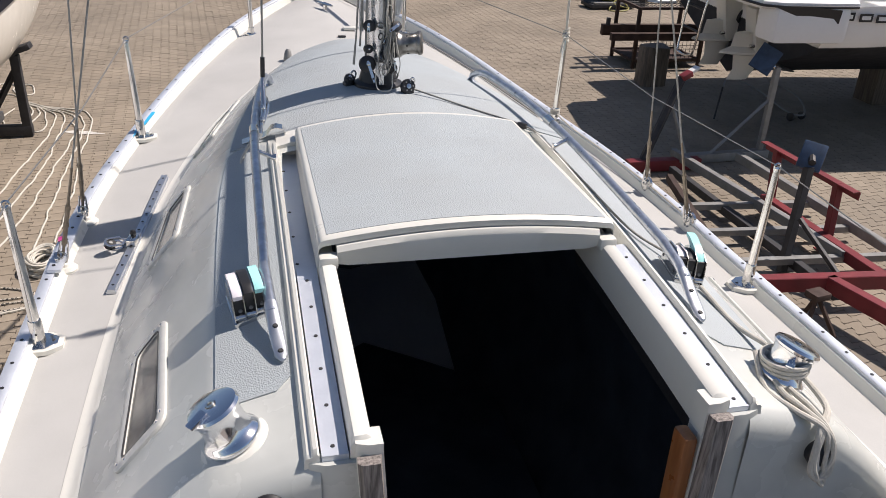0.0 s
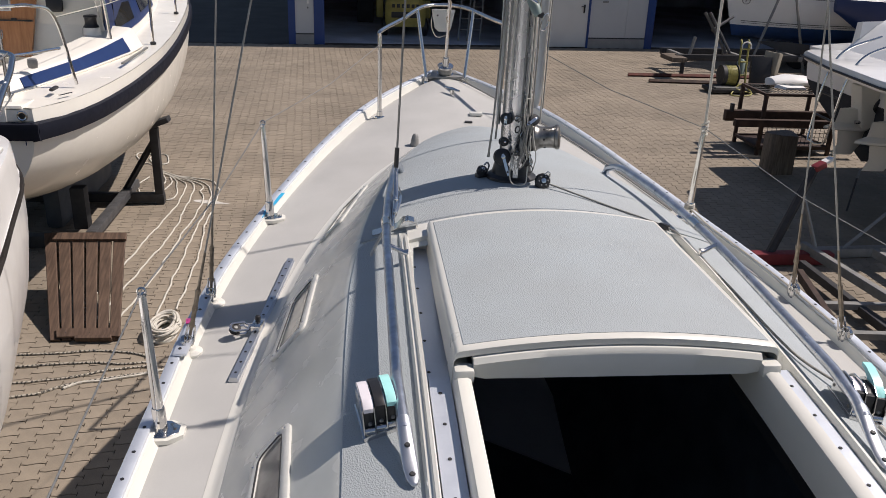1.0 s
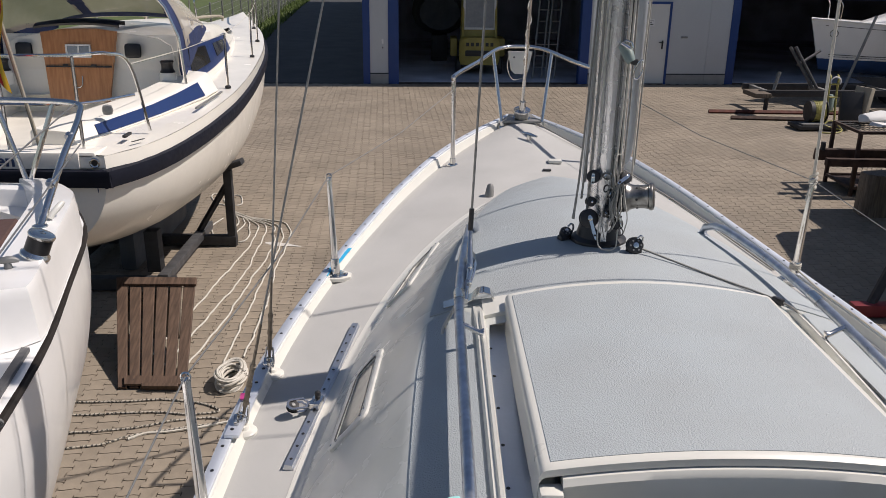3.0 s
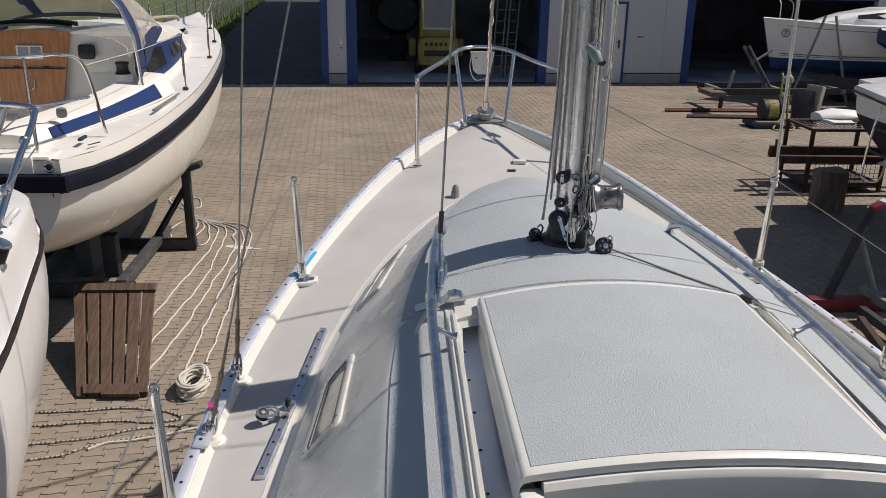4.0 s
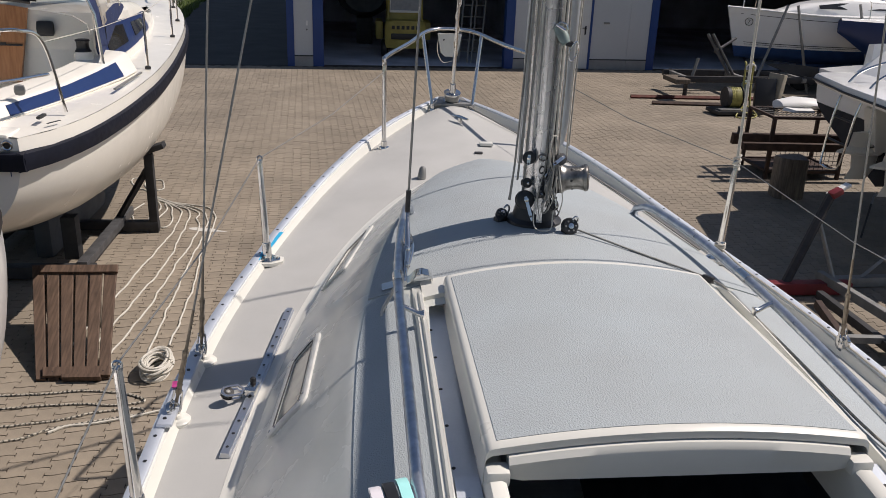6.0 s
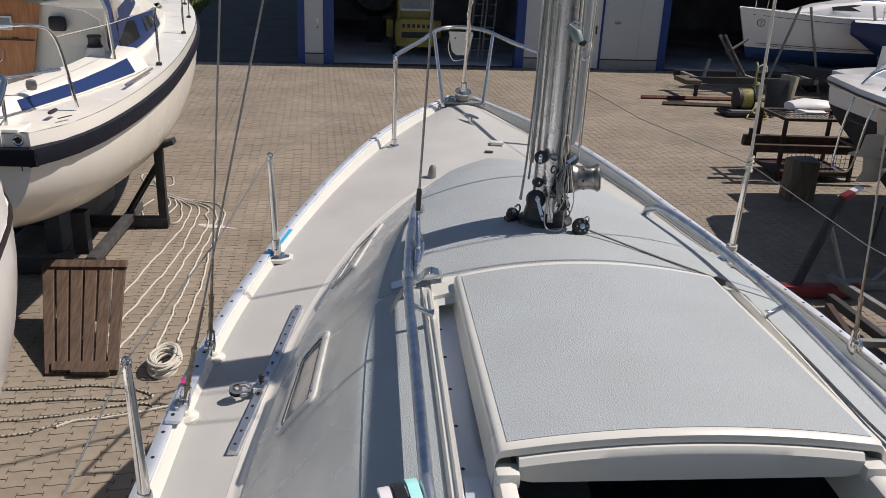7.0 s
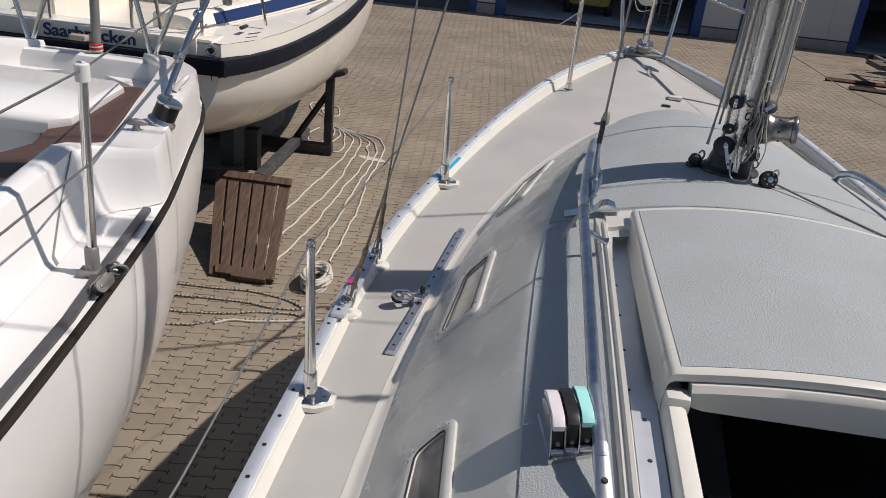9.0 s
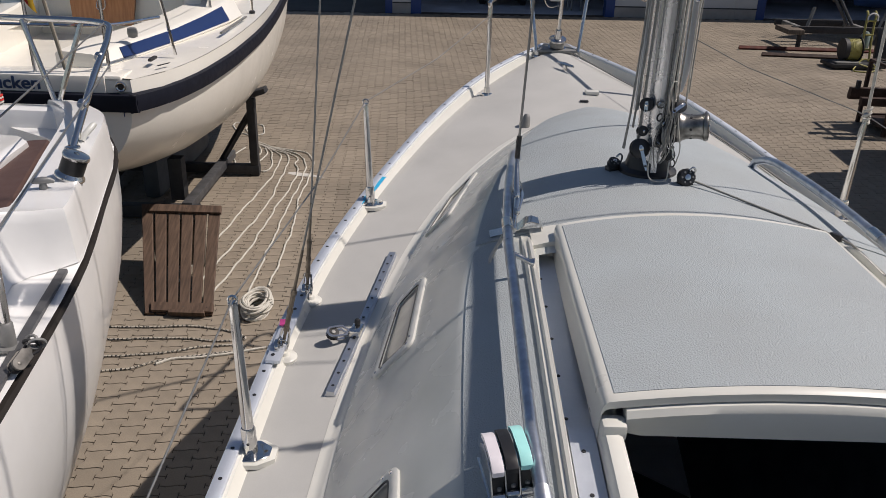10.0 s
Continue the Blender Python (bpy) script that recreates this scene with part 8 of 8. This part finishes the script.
for a, c in (((8.00, 19.2, 0.45), (7.40, 19.3, 1.35)), ((8.10, 19.2, 0.45), (7.52, 19.3, 1.35)), ((7.62, 19.3, 0.95), (8.18, 19.5, 1.25))):
    part("bow_support", T([a, c], 0.034, 6), DARKGALV, fx2)
for x in (10.2, 11.0):
    for y in (18.4, 19.95):
        part("trailer_wheel", L([(0.18, -0.08), (0.28, -0.06), (0.28, 0.06), (0.18, 0.08)], (x, y, 0.28), (0, 1, 0), 20), BLACK, fx2)
# white yacht with a number, its raked bow by the hall door
e = thing("racing_yacht", (10.5, 20.3, 0), "white yacht with blue bottom paint, numbered seven, on a trailer", "sailboat")
em = pose(8.22, 20.3, 0, 0, 0, -90 + 3)
e_hb = smooth_fn([0, 0.5, 1.2, 2.2, 4, 6.5], [0.015, 0.31, 0.64, 0.93, 1.15, 1.02])
e_sh = smooth_fn([0, 2.5, 6.5], [1.89, 1.77, 1.80])
e_kz = smooth_fn([0, 1.0, 2.5, 6.5], [0.74, 0.66, 0.56, 0.60])
E_WL = 1.0


def e_pt(y, k, side, z):
    """A point of the skin: k narrows the half-beam, the stem rakes aft towards the keel."""
    return em @ Vector((side * e_hb(y) * k, y + 0.30 * (e_sh(y) - z) * (1 - y / 6.5) ** 3, z))


for name, mat, label, steps in (("hull", WHITE, "white topsides", ((1.0, 0.0), (0.99, 0.3), (0.96, 0.65), (0.89, 1.0))), ("hull_bottom", BLUEHULL, "blue bottom paint", ((0.89, 0.0), (0.76, 0.4), (0.50, 0.75), (0.0, 1.0)))):
    b = bmesh.new()
    rs = []
    for y in np.linspace(0, 6.5, 40):
        z0, z1 = (e_sh(y), E_WL) if name == "hull" else (E_WL, e_kz(y))
        half = [(k, z0 + (z1 - z0) * t) for k, t in steps]
        rs.append([e_pt(y, k, 1, z) for k, z in half] + [e_pt(y, k, -1, z) for k, z in half[::-1]])
    rings(b, rs, closed=False)
    part(name, b, mat, e, label)
part("transom", block(em, (0, 6.48, 1.4), (1.9, 0.04, 0.80), (0, 0, 0), 0.01), WHITE, e)
deck_of(e, em, e_hb, e_sh, 0, 6.45, WHITE, "white deck")
for z, h in ((0.10, 0.012), (0.70, 0.014), (0.745, 0.008)):
    b = bmesh.new()
    for side in (-1, 1):
        rings(b, [[e_pt(y, (1.0 if z < 0.5 else 0.945) + 0.006, side, e_sh(y) - z * (e_sh(y) - E_WL) / 0.80 - d) for d in (0, h)] for y in np.linspace(0.25, 6.2, 20)], closed=False)
    part("cove_line", b, DARKSTEEL, e, "thin dark line along the topsides")
part("rubbing_rail", T([e_pt(y, 1.0, 1, e_sh(y) + 0.012) for y in np.linspace(0.02, 6.4, 24)], 0.022, 8), WHITEPAINT, e, "white gunwale moulding")
b = bmesh.new()
rings(b, [[em @ Vector((x * w, y, z0 + (z1 - z0) * h)) for x, h in ((-0.5, 0), (-0.46, 0.7), (-0.36, 1), (0.36, 1), (0.46, 0.7), (0.5, 0))] for y, w, z0, z1 in ((1.3, 0.5, 1.80, 1.84), (2.0, 0.95, 1.78, 2.02), (2.9, 1.15, 1.78, 2.16), (4.6, 1.2, 1.78, 2.18), (4.7, 1.2, 1.78, 2.10))])
part("coachroof", b, WHITE, e)
for x in (-1, 1):
    b = bmesh.new()
    rings(b, [[em @ Vector((x * w, y, z)) for w, z in ((0.47 * k + 0.012, 1.93), (0.42 * k + 0.012, 2.04 + d))] for y, k, d in ((2.1, 0.98, -0.03), (2.6, 1.10, 0.03), (3.6, 1.18, 0.05), (4.3, 1.2, 0.05))], closed=False)
    part("cabin_window", b, SMOKE, e)
part("keel", block(em, (0, 2.8, 0.42), (0.25, 1.4, 0.4), (0, 0, 0), 0.05), BLUEHULL, e)
ny = 0.40
nv_t = (em.to_3x3() @ Vector(((e_hb(ny + 0.1) - e_hb(ny - 0.1)) / 0.2, 1, 0))).normalized()
nv_n = nv_t.cross(Vector((0, 0, 1)))
nm = e_pt(ny, 0.985, 1, 1.585) + nv_n * 0.02
part("number_ring", T([nm + nv_t * (0.088 * math.cos(t)) + Vector((0, 0, 0.085 * math.sin(t))) for t in np.linspace(0, 6.28, 24)], 0.007, 6), BLACK, e, "black ring round the number")
text_mesh("sail_number", "7", 0.13, 0.003, Matrix.Translation(nm + Vector((0, 0, -0.045))) @ Matrix((nv_t, Vector((0, 0, 1)), nv_n)).transposed().to_4x4(), BLACK, e, "black figure seven")
for a, c in (((8.68, 19.40, 0.0), (9.36, 19.58, 2.02)), ((10.11, 19.40, 0.0), (9.58, 19.54, 2.02)), ((11.6, 19.2, 0.0), (10.95, 19.3, 2.1))):
    part("hull_prop", T([a, c], 0.032, 6), GREYSTEEL, e, "grey prop pole")
part("bow_rail", T(curve_pts([em @ Vector((0.28, 0.55, 1.86)), em @ Vector((0.28, 0.50, 2.30)), em @ Vector((0.0, 0.02, 2.36)), em @ Vector((-0.28, 0.50, 2.30)), em @ Vector((-0.28, 0.55, 1.86))], 6), 0.012, 7), STEEL, e, "stainless bow rail")
# navy hull beyond it
nv = thing("navy_yacht", (12.5, 19.0, 0), "dark navy yacht hull on a stand beside the hall", "sailboat")
vm = pose(10.20, 18.75, 0, 0, 0, -90 + 2)
v_hb = smooth_fn([0, 0.8, 3, 6], [0.05, 0.45, 0.95, 1.0])
v_sh = smooth_fn([0, 6], [1.78, 1.72])
v_kz = smooth_fn([0, 1.2, 6], [1.5, 0.9, 0.7])
hull_of("hull", nv, vm, 6.0, v_hb, v_sh, v_kz, NAVY, "navy hull", 0, 1.0)
deck_of(nv, vm, v_hb, v_sh, 0.02, 6.0, WHITE, "white deck")
part("keel", block(vm, (0, 3.2, 0.4), (0.3, 1.5, 0.8), (0, 0, 0), 0.05), ANTIFOUL, nv)
part("bow_rail", T(curve_pts([vm @ Vector((0.4, 1.0, 1.75)), vm @ Vector((0.4, 0.9, 2.2)), vm @ Vector((0.0, 0.1, 2.25)), vm @ Vector((-0.4, 0.9, 2.2)), vm @ Vector((-0.4, 1.0, 1.75))], 6), 0.013, 7), STEEL, nv)
for a, c in (((-1.0, 2.2, 0), (-0.5, 2.2, 1.1)), ((1.0, 2.2, 0), (0.5, 2.2, 1.1))):
    part("stand_leg", T([vm @ Vector(a), vm @ Vector(c)], 0.04, 6), DARKSTEEL, nv)


# ---- paving of bone-shaped stones, rows parallel to the hall ----
PA, PB = 0.128, 0.160


def stone(gap=0.0058, h=0.02):
    """One stone, centred: waisted sides that grip the next column, kinked ends."""
    side = [(-0.5, 0.0115), (-0.37, 0.0115), (-0.33, 0.0150), (-0.17, -0.0060), (-0.12, -0.0115), (0.12, -0.0115), (0.17, -0.0060), (0.33, 0.0150), (0.37, 0.0115)]
    ends = [(0.585, 0.0), (0.28, 0.007), (0.0, 0.0), (-0.28, -0.007)]
    right = [(PA / 2 + d, PB * t) for t, d in side]
    top = [(PA * t, PB / 2 + d) for t, d in ends]
    left = [(-PA / 2 - d, -PB * t) for t, d in side]
    bot = [(-PA * t, -PB / 2 - d) for t, d in ends]
    ring = right + top + left + bot
    def shrink(d):
        return [(x * (1 - 2 * d / PA), y * (1 - 2 * d / PB)) for x, y in ring]
    n = len(ring)
    vs = [(x, y, -h) for x, y in shrink(gap * 0.4)] + [(x, y, 0.0) for x, y in shrink(gap * 0.5 + 0.001)]
    fs = [tuple(range(n, 2 * n))] + [(i, (i + 1) % n, n + (i + 1) % n, n + i) for i in range(n)]
    return np.array(vs), fs


VS, FS = stone()
pav_m = np.array(pose(0, 0, 0, 0, 0, TURN_H).to_3x3())
rng = np.random.RandomState(7)
one = bpy.data.meshes.new("paving_stone")
one.from_pydata((VS @ pav_m.T).tolist(), [], FS)
one.materials.append(PAVER_ONE)
allv, allf, base, near = [], [], 0, []
for k in range(-36, 122):
    u = k * PA
    for r in range(0, 150):
        v = -0.10 - r * PB - (PB / 2 if k % 2 else 0)
        c = pav_m @ np.array([u, v, 0]) + np.array([HX, HYB, 0])
        if c[1] < -1.5 or (c[1] > 22.1 and c[0] < -2.4):
            continue
        z = rng.normal(0, 0.0005)
        if -3.2 < c[0] < -1.85 and 4.4 < c[1] < 9.0 and len(near) < 300:
            near.append((c, z))
            continue
        tilt = rng.normal(0, 0.002, 2)
        w = VS.copy()
        w[:, 2] += z + VS[:, 0] * tilt[0] + VS[:, 1] * tilt[1]
        allv.append(w @ pav_m.T + c)
        allf += [tuple(i + base for i in f) for f in FS]
        base += len(VS)
me = bpy.data.meshes.new("paving")
me.from_pydata(np.concatenate(allv).tolist(), [], allf)
me.materials.append(PAVER)
paving = new("paving", me)
tagged(paving, "beige-grey interlocking concrete paving of the yard", "paving", kind="stuff")
yard = thing("pavement", (-2.5, 7, 0), "beige interlocking concrete paving stones between the boats", "pavement", kind="structure")
for c, z in near:
    ob = new("paving_stone", one)
    ob.location = (c[0] + 2.5, c[1] - 7, z)
    ob.parent = yard
